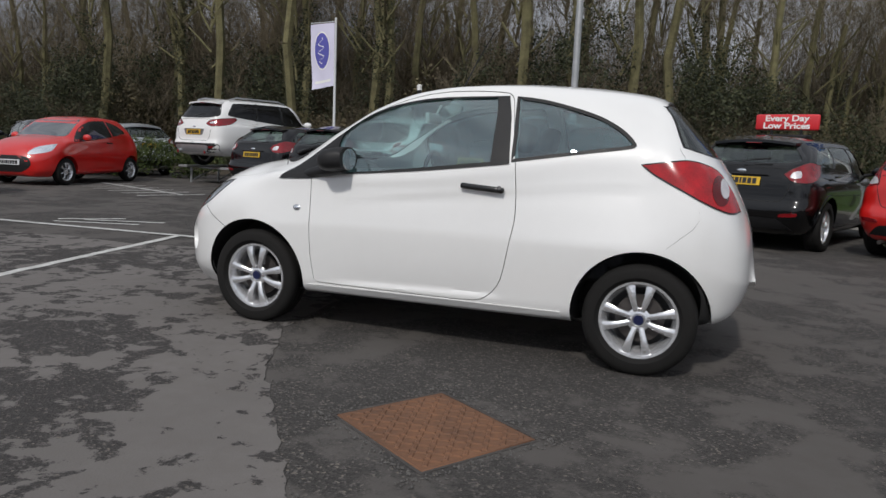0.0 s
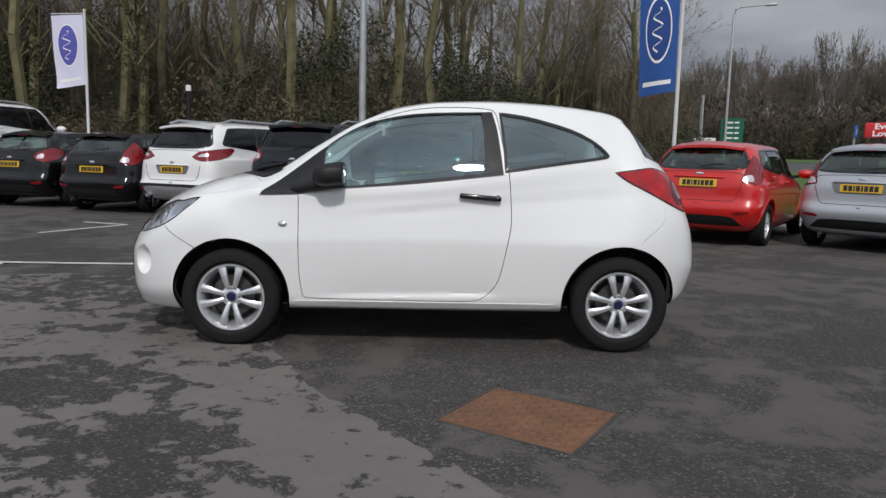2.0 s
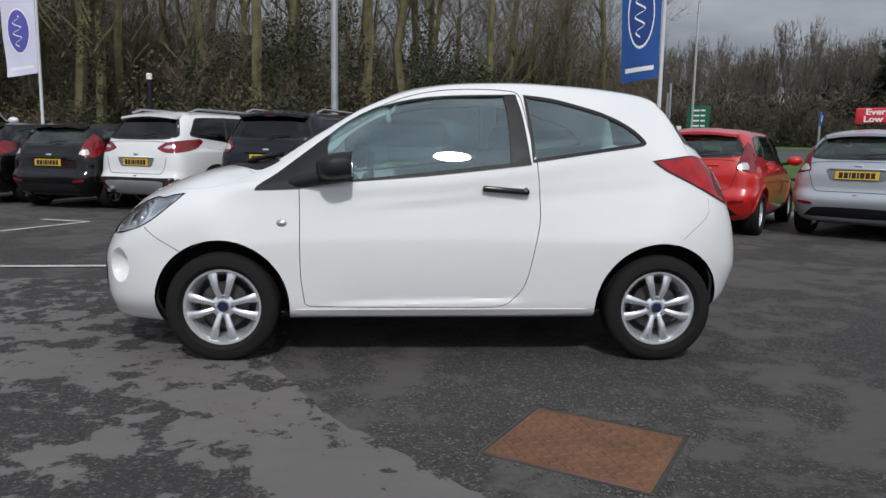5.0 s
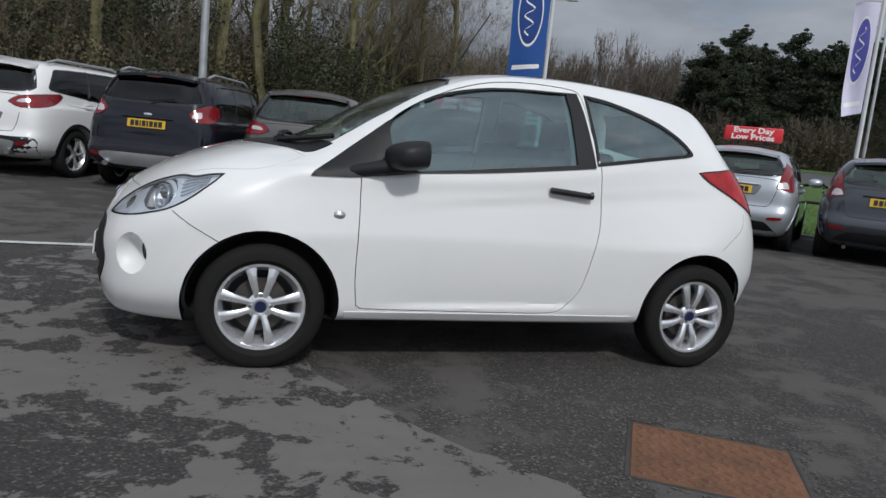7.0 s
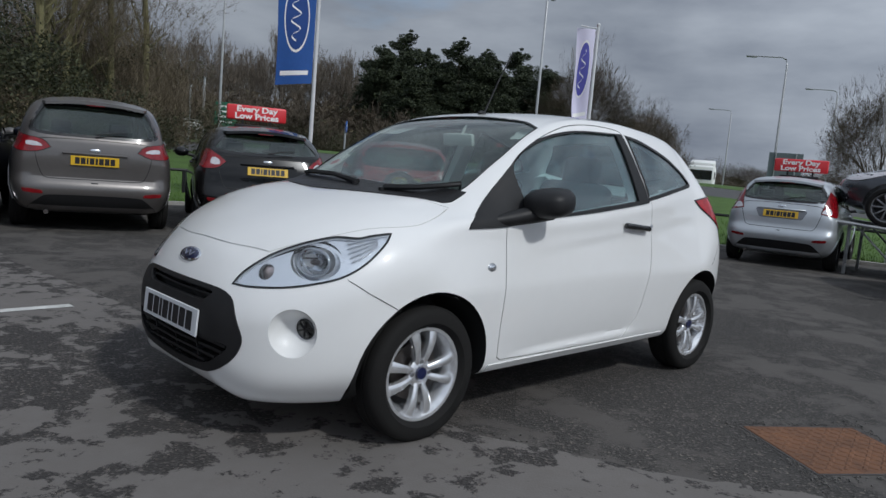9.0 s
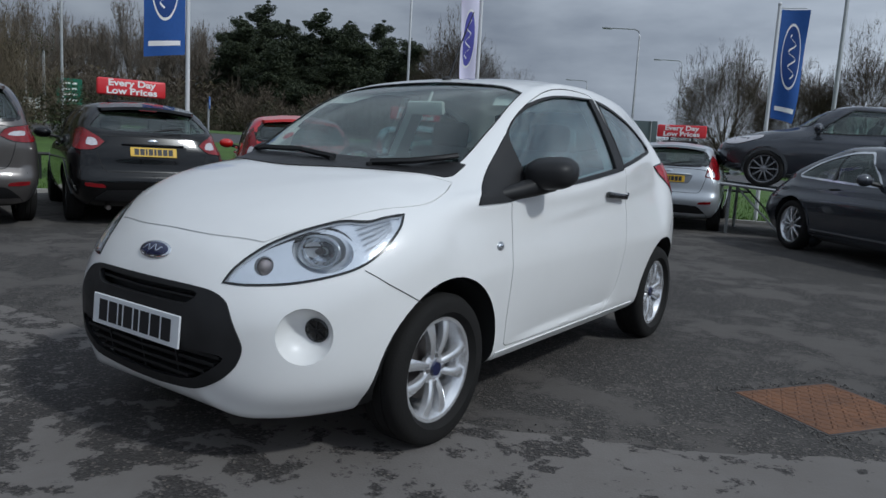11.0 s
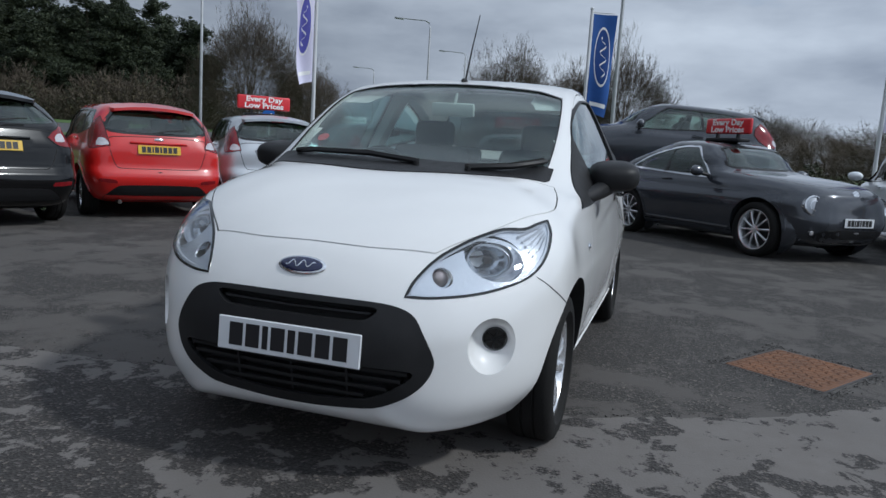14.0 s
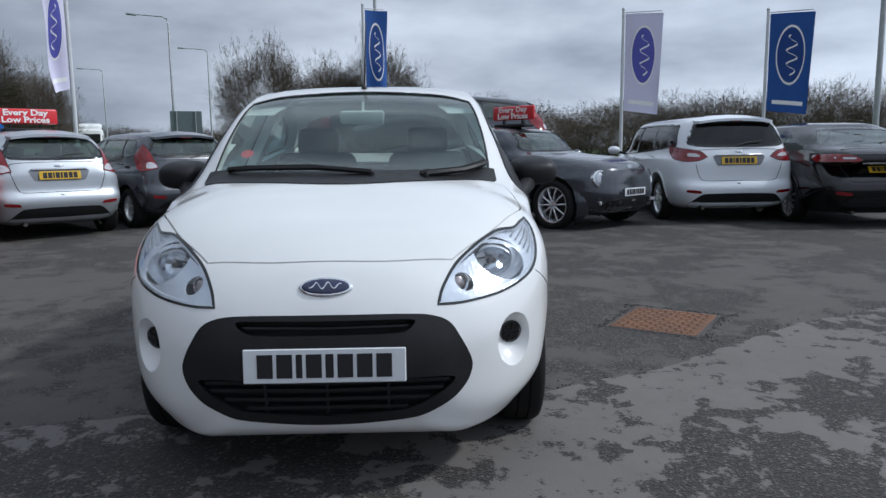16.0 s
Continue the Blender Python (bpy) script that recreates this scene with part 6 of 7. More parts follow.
ramp_kuga = parked_car("crossover_car", CROSSOVER, M_WHITE, place(CROSSOVER, -10.5, 9.9, 14, .44), "white crossover displayed high on a steel ramp", "wide", .84, "skid", 3, True, rim_share=.7, dark=True)
parked_car("compact_people_carrier", COMPACTPEOPLE, M_TAUPE, place(COMPACTPEOPLE, -.2, 6.15, 16), "brown-grey compact people carrier", "wide", .86, "low", 3)
focus = parked_car("family_hatchback", FAMILY, M_BLACK, place(FAMILY, 1.73, 5.50, 22.5), "glossy black family hatchback with a red roof sign", "round", .88)
red_car = parked_car("supermini_car", SUPERMINI, M_RED, place(SUPERMINI, 3.73, 5.13, 37), "bright red five-door supermini", "tall", .88, spokes=7)
silver_car = parked_car("supermini_car", SUPERMINI, M_SILVER, place(SUPERMINI, 5.72, 4.58, 47), "silver supermini with a red roof sign", "tall", .86)
parked_car("supermini_car", SUPERMINI, M_GREY, place(SUPERMINI, 7.18, 3.22, 46), "dark grey five-door supermini", "tall", .86, spokes=7)
silver_two = parked_car("supermini_car", SUPERMINI, M_SILVER, place(SUPERMINI, 8.75, 1.70, 78), "silver supermini beside the display ramp", "tall", .86)
parked_car("people_carrier", PEOPLE, M_PALE, place(PEOPLE, 6.32, -4.89, 90), "pale white people carrier with dark rear glass", "wide", .93, "chrome", 3, rim_share=.72, dark=True)
parked_car("saloon_car", SALOON, M_BLACK, place(SALOON, 5.42, -6.6, 92), "glossy black saloon parked beside a people carrier", "low", .80, "chrome", 3, spoiler=False, rim_share=.72, spokes=10)
beetle = parked_car("coupe_car", BUBBLE, M_GREY, pose(7.55, -1.88, 0, 0, 0, 90 - 228), "dark grey rounded coupe with black-and-silver wheels", "small", .74, "low", 2, front="round", spoiler=False, chrome=True, tone=M_ALLOY, spokes=10, rim_share=.74)
front_plate(beetle, BUBBLE, .52)
ramp_fiesta = parked_car("supermini_car", SUPERMINI, M_GREY, pose(10.35, -.72, .72, 0, -4, 99), "dark grey supermini displayed on a steel ramp", "tall", .86, "low", 2, front=True, tone=M_BLACKALLOY, spokes=10, rim_share=.74)
roof_sign(focus, FAMILY, -.49)
roof_sign(silver_car, SUPERMINI, -.45)
roof_sign(silver_two, SUPERMINI, -.45)
roof_sign(beetle, BUBBLE, -.2, 90)


def red_hatchback():
    """A small red three-door car seen across the lane."""
    S = KA
    root = thing("hatchback_car", pose(-12.6, 8.25, 0, 0, 0, 281), "bright red small three-door hatchback", "car", "cars parked round the car park")
    bm = loft(S, 64, 4)
    bvh = BVHTree.FromBMesh(bm)
    bm = boolean(bm, join(*[cyl(.34, .5, 32, pose(ax, sd * .74, .29, 90)) for ax in S["axles"] for sd in (1, -1)]), 'DIFFERENCE')
    part("body", bm, M_RED, root, "", 35)
    side = lambda pts: [(-x, z) for x, z in pts]
    for sd in (1, -1):
        fl = (lambda q: q) if sd > 0 else mirrored
        part("side_window", fl(skin(bvh, loop2(side([(.90, .935), (.62, 1.19), (.39, 1.32), (.085, 1.4), (-.39, 1.425), (-.44, 1.06), (.1, 1.0), (.6, .95)]), 3, (0, 4, 5)), (0, 1, 0), .004, .02, .07)), M_REARGLASS, root)
        part("side_window", fl(skin(bvh, loop2(side([(-.44, 1.42), (-.86, 1.32), (-1.06, 1.17), (-.82, 1.125), (-.47, 1.07)]), 3, (0, 4)), (0, 1, 0), .004, .02, .07)), M_REARGLASS, root)
        part("headlamp", fl(skin(bvh, loop2(flat([(1.80, .36, .65), (1.67, .43, .78), (1.48, .6, .85), (1.32, .705, .876), (1.52, .7, .72), (1.72, .53, .66)], (.8, .6, .25)), 3, (3,)), (.8, .6, .25), .004, .02, .05)), M_CHROMESOFT, root, "clear headlamp")
        part("mirror_housing", ball(1, pose(.61, sd * .89, 1.03) @ Matrix.Diagonal((.07, .1, .075, 1)), 16, 10), M_RED, root)
        part("door_joint", fl(skin(bvh, [np.array(p) for p in ((-.743, .3), (-.737, .3), (-.737, .92), (-.743, .92))], (0, 1, 0), .0015, .006, .12)), M_SHADOWGAP, root)
        part("door_handle", box(.2, .03, .03, pose(-.3, sd * .82, .92), .01, 2), M_BLACKPLASTIC, root)
        for ax in S["axles"]:
            plain_wheel(pose(ax, sd * .705, .29, 0, 0, 0 if sd > 0 else 180), root, .29, .2, .18, 7, M_ALLOY)
    part("windscreen", skin(bvh, loop2(sym([(0, 1.06), (.52, 1.04), (.6, 1.08), (.55, 1.28), (.47, 1.42), (0, 1.47)]), 3), (1, 0, 0), .004, .02, .07), M_CARGLASS, root)
    part("grille", skin(bvh, loop2(sym([(0, .27), (.3, .29), (.47, .43), (.39, .59), (0, .62)]), 3), (1, 0, 0), .004, .02, .07), M_BLACKPLASTIC, root)
    number_plate(root, pose(1.908, 0, .479, -5, 0, 90), M_PLATEWHITE, "white front number plate")
    return root


red_hatchback()
parked_car("family_hatchback", FAMILY, M_BLACK, pose(-16.6, 11.0, 0, 0, 0, 150), "dark family car behind a red hatchback", "round", .86, front=True)
parked_car("supermini_car", SUPERMINI, M_RED, pose(-12.3, 3.7, 0, 0, 0, 22), "bright red supermini at the lane's edge", "tall", .86, front=True)
parked_car("family_hatchback", FAMILY, M_SILVER, pose(-15.5, 12.6, 0, 0, 0, 160), "silver family car behind a low hedge", "round", .86, front=True)


# ---- flags, lamps, signs, ramps ----
def flag(x, y, top, h, w, heading, cloth, printed, label, curl=.10, furl=1.0, seed=0):
    """A tall narrow flag on a pole: heading is where the cloth blows, clockwise from north."""
    r = random.Random(seed)
    root = thing("flag", pose(x, y, 0, 0, 0, 90 - heading), label, "flag", "flags round the car park")
    part("pole", tube([(0, 0, 0), (0, 0, top * .5), (0, 0, top + .06)], [.042, .038, .03], 12), M_POLE, root, "white pole")
    part("pole_cap", ball(.04, Matrix.Translation((0, 0, top + .07)), 12, 8), M_POLE, root)
    part("yard", tube([(0, 0, top), (w * furl, 0, top + .01)], .012, 6), M_POLE, root)
    ph = r.uniform(0, 6)

    def at(u, v):
        s = u * furl
        wave = curl * u * (math.sin(2.4 * v + 3.2 * u + ph) + .5 * math.sin(6.5 * v - 2 * u + ph)) * (.35 + .65 * v)
        return Vector((.05 + w * s * (1 - .10 * v * u), wave, top - .03 - h * v - .10 * u * v))

    def cloth_mesh(u0, u1, v0, v1, nu, nv, off, test=None):
        bm = bmesh.new()
        for sgn in (1, -1):
            g = [[bm.verts.new(at(u0 + (u1 - u0) * i / nu, v0 + (v1 - v0) * j / nv) + Vector((0, sgn * off, 0))) for j in range(nv + 1)] for i in range(nu + 1)]
            for i in range(nu):
                for j in range(nv):
                    if test is None or test(u0 + (u1 - u0) * (i + .5) / nu, v0 + (v1 - v0) * (j + .5) / nv):
                        q = (g[i][j], g[i + 1][j], g[i + 1][j + 1], g[i][j + 1])
                        bm.faces.new(q if sgn > 0 else q[::-1])
        for v in [v for v in bm.verts if not v.link_faces]:
            bm.verts.remove(v)
        return bm
    cl = part("cloth", cloth_mesh(0, 1, 0, 1, 16, 34, .002), cloth, root, "rippled printed cloth", 80)
    def oval(k, off):
        bm = bmesh.new()
        for sgn in (1, -1):
            mid = bm.verts.new(at(.5, .42) + Vector((0, sgn * off, 0)))
            ring = [mid]
            for q in range(1, 7):
                nxt = [bm.verts.new(at(.5 + .34 * k * q / 6 * math.cos(a), .42 + .30 * k * q / 6 * math.sin(a)) + Vector((0, sgn * off, 0))) for a in np.linspace(0, 2 * math.pi, 48, endpoint=False)]
                for n in range(48):
                    a, b = nxt[n], nxt[(n + 1) % 48]
                    f = (mid, a, b) if q == 1 else (ring[n], a, b, ring[(n + 1) % 48])
                    bm.faces.new(f if sgn > 0 else f[::-1])
                ring = nxt
        return bm
    part("printed_oval", oval(1.0, .0045), printed[0], cl, "", 80)
    part("printed_oval", oval(.92, .0065), printed[1], cl, "", 80)
    mark = bmesh.new()
    for sgn in (1, -1):
        stroke = [(.5 + .13 * math.sin(46 * v) * (1 - .5 * ((v - .42) / .22)**2) + .03, v) for v in np.linspace(.22, .62, 90)]
        line = [[mark.verts.new(at(u + e * .012, v + e * .006) + Vector((0, sgn * .0085, 0))) for e in (-1, 1)] for u, v in stroke]
        for (a, b), (c, d) in zip(line, line[1:]):
            mark.faces.new((a, b, d, c) if sgn > 0 else (c, d, b, a))
    part("printed_mark", mark, printed[0], cl, "pale printed mark", 80)
    part("printed_bar", cloth_mesh(.12, .88, .88, .92, 20, 4, .0045), printed[0], cl, "", 80)
    for k in range(6):
        z = top - .08 - h * k / 5.2
        part("flag_clip", tube([(0, 0, z), (.06, 0, z)], .008, 5), M_STEEL, root)
    return root


W, B = (M_SIGNWHITE, M_OVALLILAC), (M_SIGNWHITE, M_OVALBLUE)
flag(-8.95, 14.1, 4.55, 1.75, 1.0, 285, M_FLAGWHITE, W, "white flag with a dark blue oval on a white pole", .08, 1, 1)
flag(4.67, 9.06, 4.55, 2.02, .92, 285, M_FLAGBLUE, B, "blue flag with a white-edged oval on a white pole", .10, .80, 2)
flag(9.6, 6.18, 4.25, 1.9, .9, 300, M_FLAGWHITE, W, "white flag with a dark blue oval, half furled", .18, .42, 3)
flag(12.43, 1.04, 4.25, 2.1, .95, 150, M_FLAGBLUE, B, "blue flag with a pale oval, partly furled", .16, .55, 4)
flag(12.66, -4.82, 4.15, 2.15, .88, 190, M_FLAGWHITE, W, "white flag with a dark blue oval blowing out", .09, .95, 5)
flag(12.54, -8.07, 4.1, 2.15, .92, 200, M_FLAGBLUE, B, "blue flag with a white-edged oval blowing out", .06, 1.0, 6)


def street_lamp(x, y, h, arm, heading, label, r=.08):
    root = thing("street_lamp", pose(x, y, 0, 0, 0, 90 - heading), label, "street lamp", "street lamps along the road")
    part("base", tube([(0, 0, 0), (0, 0, 1.2)], r * 1.25, 12), M_GALV, root)
    part("column", tube([(0, 0, 1.2), (0, 0, h - .5), (.1, 0, h - .15), (.35, 0, h - .03), (arm, 0, h + .05)], [r, r * .72, r * .6, r * .5, r * .45], 12), M_GALV, root, "grey steel column with a bent arm")
    part("lantern", box(.62, .24, .12, pose(arm + .25, 0, h + .05, 0, -4, 0), .04, 2), M_GALV, root, "flat grey lantern")
    return root


street_lamp(43.7, 16.0, 9.7, 1.9, 345, "tall grey street lamp with a bent arm")
street_lamp(61.8, 18.9, 10.1, 1.9, 345, "tall grey street lamp with a bent arm")
street_lamp(74.8, 33.8, 9.9, 1.9, 345, "tall grey street lamp with a bent arm")
street_lamp(26.5, 21.5, 10.4, 1.4, 60, "tall grey street lamp with a bent arm", .075)
street_lamp(17.1, 37.8, 10.1, 1.7, 110, "tall grey street lamp beside a green sign")
street_lamp(25.43, 1.64, 9.5, 1.4, 260, "tall grey street lamp behind the flags")
street_lamp(17.07, -13.5, 9.5, 1.4, 260, "tall grey street lamp beyond the hedge", .09)
column = thing("lamp_column", pose(-1.62, 11.7, 0), "plain grey steel lighting column", "street lamp")
part("column", tube([(0, 0, 0), (0, 0, 4), (0, 0, 8)], [.085, .075, .06], 16), M_GALV, column)
part("base", tube([(0, 0, 0), (0, 0, .9)], .10, 16), M_GALV, column)
part("floodlight", box(.5, .3, .16, pose(0, -.2, 8.05, 20), .03, 2), M_GALV, column)


def plain_pole(x, y, h, label):
    root = thing("pole", pose(x, y, 0), label, "pole", "poles along the road")
    part("shaft", tube([(0, 0, 0), (0, 0, h)], [.09, .06], 10), M_GALV, root)
    part("cap", ball(.07, Matrix.Translation((0, 0, h)), 10, 6), M_GALV, root)


plain_pole(16.9, 41.4, 4.75, "plain grey pole beside a white road sign")
plain_pole(14.2, 33.8, 4.65, "plain grey pole beside a white road sign")
# a lantern post at the wood's edge
post = thing("lantern_post", pose(-6.45, 14.4, 0), "dark post with a white lantern before the wood", "lamp post")
part("post", tube([(0, 0, 0), (0, 0, 2.7)], [.07, .055], 10), M_BLACKPLASTIC, post)
part("lantern", join(cyl(.07, .12, 14, pose(0, 0, 2.76)), ball(.075, Matrix.Translation((0, 0, 2.82)) @ Matrix.Diagonal((1, 1, .5, 1)), 14, 8)), M_SIGNWHITE, post, "white lantern head")


def road_sign(x, y, z, w, h, heading, face, rows, label, posts=2):
    root = thing("road_sign", pose(x, y, 0, 0, 0, -heading), label, "road sign")
    part("panel", box(w, .03, h, pose(0, 0, z + h / 2), .012, 1), face, root)
    for i in range(posts):
        px = 0 if posts == 1 else (-.3 + .6 * i) * w
        part("post", tube([(px, .05, 0), (px, .05, z + h)], .04, 10), M_GALV, root)
    for i in range(rows):
        bars(root, pose(0, -.019, z + h * (.82 - .64 * i / max(rows - 1, 1))), [w * .34, w * .2], h * .07, w * .06, M_SIGNWHITE if face != M_SIGNWHITE else M_INK)
    return root


road_sign(17.46, 37.75, 2.4, 1.25, 1.4, 25, M_GREENSIGN, 4, "green direction sign with pale lettering on posts")
road_sign(18.3, 44.3, 2.2, 1.4, .65, 25, M_SIGNWHITE, 2, "small white direction sign on posts")
road_sign(42.4, 14.8, 2.2, 1.9, 1.5, 250, mat("sign_back", (.14, .17, .18), .6, .3, 0, .1, 3), 0, "grey back of a large road sign")


def bollard(x, y, h, label, turn=-55):
    root = thing("arrow_sign", pose(x, y, 0, 0, 0, turn), label, "road sign")
    part("post", tube([(0, 0, 0), (0, 0, h)], .05, 10), M_GALV, root)
    part("disc", cyl(.3, .03, 28, pose(0, -.05, h, 90)), M_BLUESIGN, root, "round blue disc")
    part("arrow", box(.08, .006, .34, pose(0, -.07, h, 0, 40, 0)), M_SIGNWHITE, root, "white arrow bar")


bollard(22.2, 15.0, 2.0, "round blue sign with a white arrow on a post")
bollard(18.75, 27.4, 2.7, "round blue sign with a white arrow on a tall post", 48)


def ramp(m, length, width, z0, z1, label):
    """A steel display ramp: two tracks on braced legs."""
    root = thing("display_ramp", m, label, "ramp")
    for s in (1, -1):
        part("track", box(length, .34, .05, pose(0, s * width / 2, (z0 + z1) / 2 - .025, 0, -math.degrees(math.atan2(z1 - z0, length)), 0), .008, 1), M_GALV, root, "galvanised steel wheel track")
        for e in (-1, 1):
            part("rail", tube([(-length / 2, s * width / 2 + e * .16, z0 - .02), (length / 2, s * width / 2 + e * .16, z1 - .02)], .025, 6), M_GALV, root)
        n = 5
        for k in range(n):
            x = -length / 2 + length * (k + .3) / (n - .4)
            z = z0 + (z1 - z0) * (x + length / 2) / length - .04
            part("leg", tube([(x, s * width / 2, .0), (x, s * width / 2, z)], .028, 6), M_GALV, root)
            if k < n - 1:
                x2 = -length / 2 + length * (k + 1.3) / (n - .4)
                part("brace", tube([(x, s * width / 2, .04), (x2 - .1, s * width / 2, z0 + (z1 - z0) * (x2 + length / 2) / length - .06)], .018, 6), M_GALV, root)
    for k in range(4):
        x = -length / 2 + length * (k + .5) / 4
        part("cross_bar", tube([(x, -width / 2, z0 + (z1 - z0) * (x + length / 2) / length - .06), (x, width / 2, z0 + (z1 - z0) * (x + length / 2) / length - .06)], .022, 6), M_GALV, root)
    return root


f = place(CROSSOVER, -10.5, 9.9, 14, 0)
ramp(f, 3.9, 1.6, .44, .44, "low galvanised steel display ramp under a white crossover")
ramp(pose(10.35, -.72, 0, 0, 0, 99), 3.9, 1.5, .585, .855, "galvanised steel display ramp under a dark supermini")

# low rail along the verge
rail = thing("barrier_rail", Matrix(), "low dark steel knee rail along the grass verge", "fence")
pts = [(-1.0 + 15.6 * math.sin(radians(a)), -2.5 + 15.6 * math.cos(radians(a))) for a in np.linspace(12, 75, 24)]
part("rail", tube([(*p, .52 + land(*p)) for p in pts], .035, 6), M_BLACKPLASTIC, rail)
for p in pts[::2]:
    part("post", tube([(*p, 0), (*p, .52 + land(*p))], .04, 6), M_BLACKPLASTIC, rail)

# ---- trees ----
def grow(seed, height, trunk_r, spread, levels, lean=0.0, first=.25, up=.55, twig=.012, count=5, sides=7):
    """A bare tree: limbs in one mesh, fine twigs in another."""
    r = random.Random(seed)
    wood, fine = bmesh.new(), bmesh.new()

    def limb(bm, pts, rads, n):
        rings = []
        for i, p in enumerate(pts):
            d = (pts[min(i + 1, len(pts) - 1)] - pts[max(i - 1, 0)]).normalized()
            u = d.cross(UP if abs(d.z) < .9 else Vector((1, 0, 0))).normalized()
            w = d.cross(u)
            rings.append([bm.verts.new(p + (u * math.cos(6.283 * k / n) + w * math.sin(6.283 * k / n)) * rads[i]) for k in range(n)])
        for a, b in zip(rings, rings[1:]):
            for k in range(n):
                bm.faces.new((a[k], a[(k + 1) % n], b[(k + 1) % n], b[k]))

    def ribbon(p, q, w):
        s = (q - p).cross(Vector((r.uniform(-1, 1), r.uniform(-1, 1), .3))).normalized() * w
        fine.faces.new([fine.verts.new(v) for v in (p - s, p + s, q)])

    def branch(p, d, length, rad, level):
        n = 5
        pts, rads = [p], [rad]
        for i in range(n):
            d = (d + Vector((r.gauss(0, .16), r.gauss(0, .16), r.gauss(.05, .10) + (.10 if level else .03)))).normalized()
            pts.append(pts[-1] + d * length / n)
            rads.append(rad * (1 - .82 * (i + 1) / n))
        if level >= levels:
            for a, b in zip(pts, pts[1:]):
                ribbon(a, b + (b - a) * .3, max(rad, twig))
            for a in pts[1:]:
                for _ in range(4):
                    e = (d + Vector((r.gauss(0, .7), r.gauss(0, .7), r.gauss(.2, .5)))).normalized()
                    ribbon(a, a + e * length * r.uniform(.25, .7), twig)
            return
        limb(wood, pts, rads, max(3, sides - 2 * level))
        kids = count + (2 if level == 0 else 0)
        for k in range(kids):
            t = first + (1 - first) * (k + r.random()) / kids if level == 0 else .25 + .75 * (k + r.random()) / kids
            i = min(int(t * n), n - 1)
            q = pts[i].lerp(pts[i + 1], t * n - i)
            az = r.uniform(0, 6.283)
            out = Vector((math.cos(az), math.sin(az), 0))
            axis = (pts[i + 1] - pts[i]).normalized()
            e = (axis * up + out * spread + UP * .25).normalized()
            branch(q, e, length * (.62 if level == 0 else .58) * (1.15 - .55 * t) * r.uniform(.8, 1.2), rads[i] * .55, level + 1)

    branch(Vector((0, 0, -.1)), Vector((lean, 0, 1)).normalized(), height, trunk_r, 0)
    return wood, fine


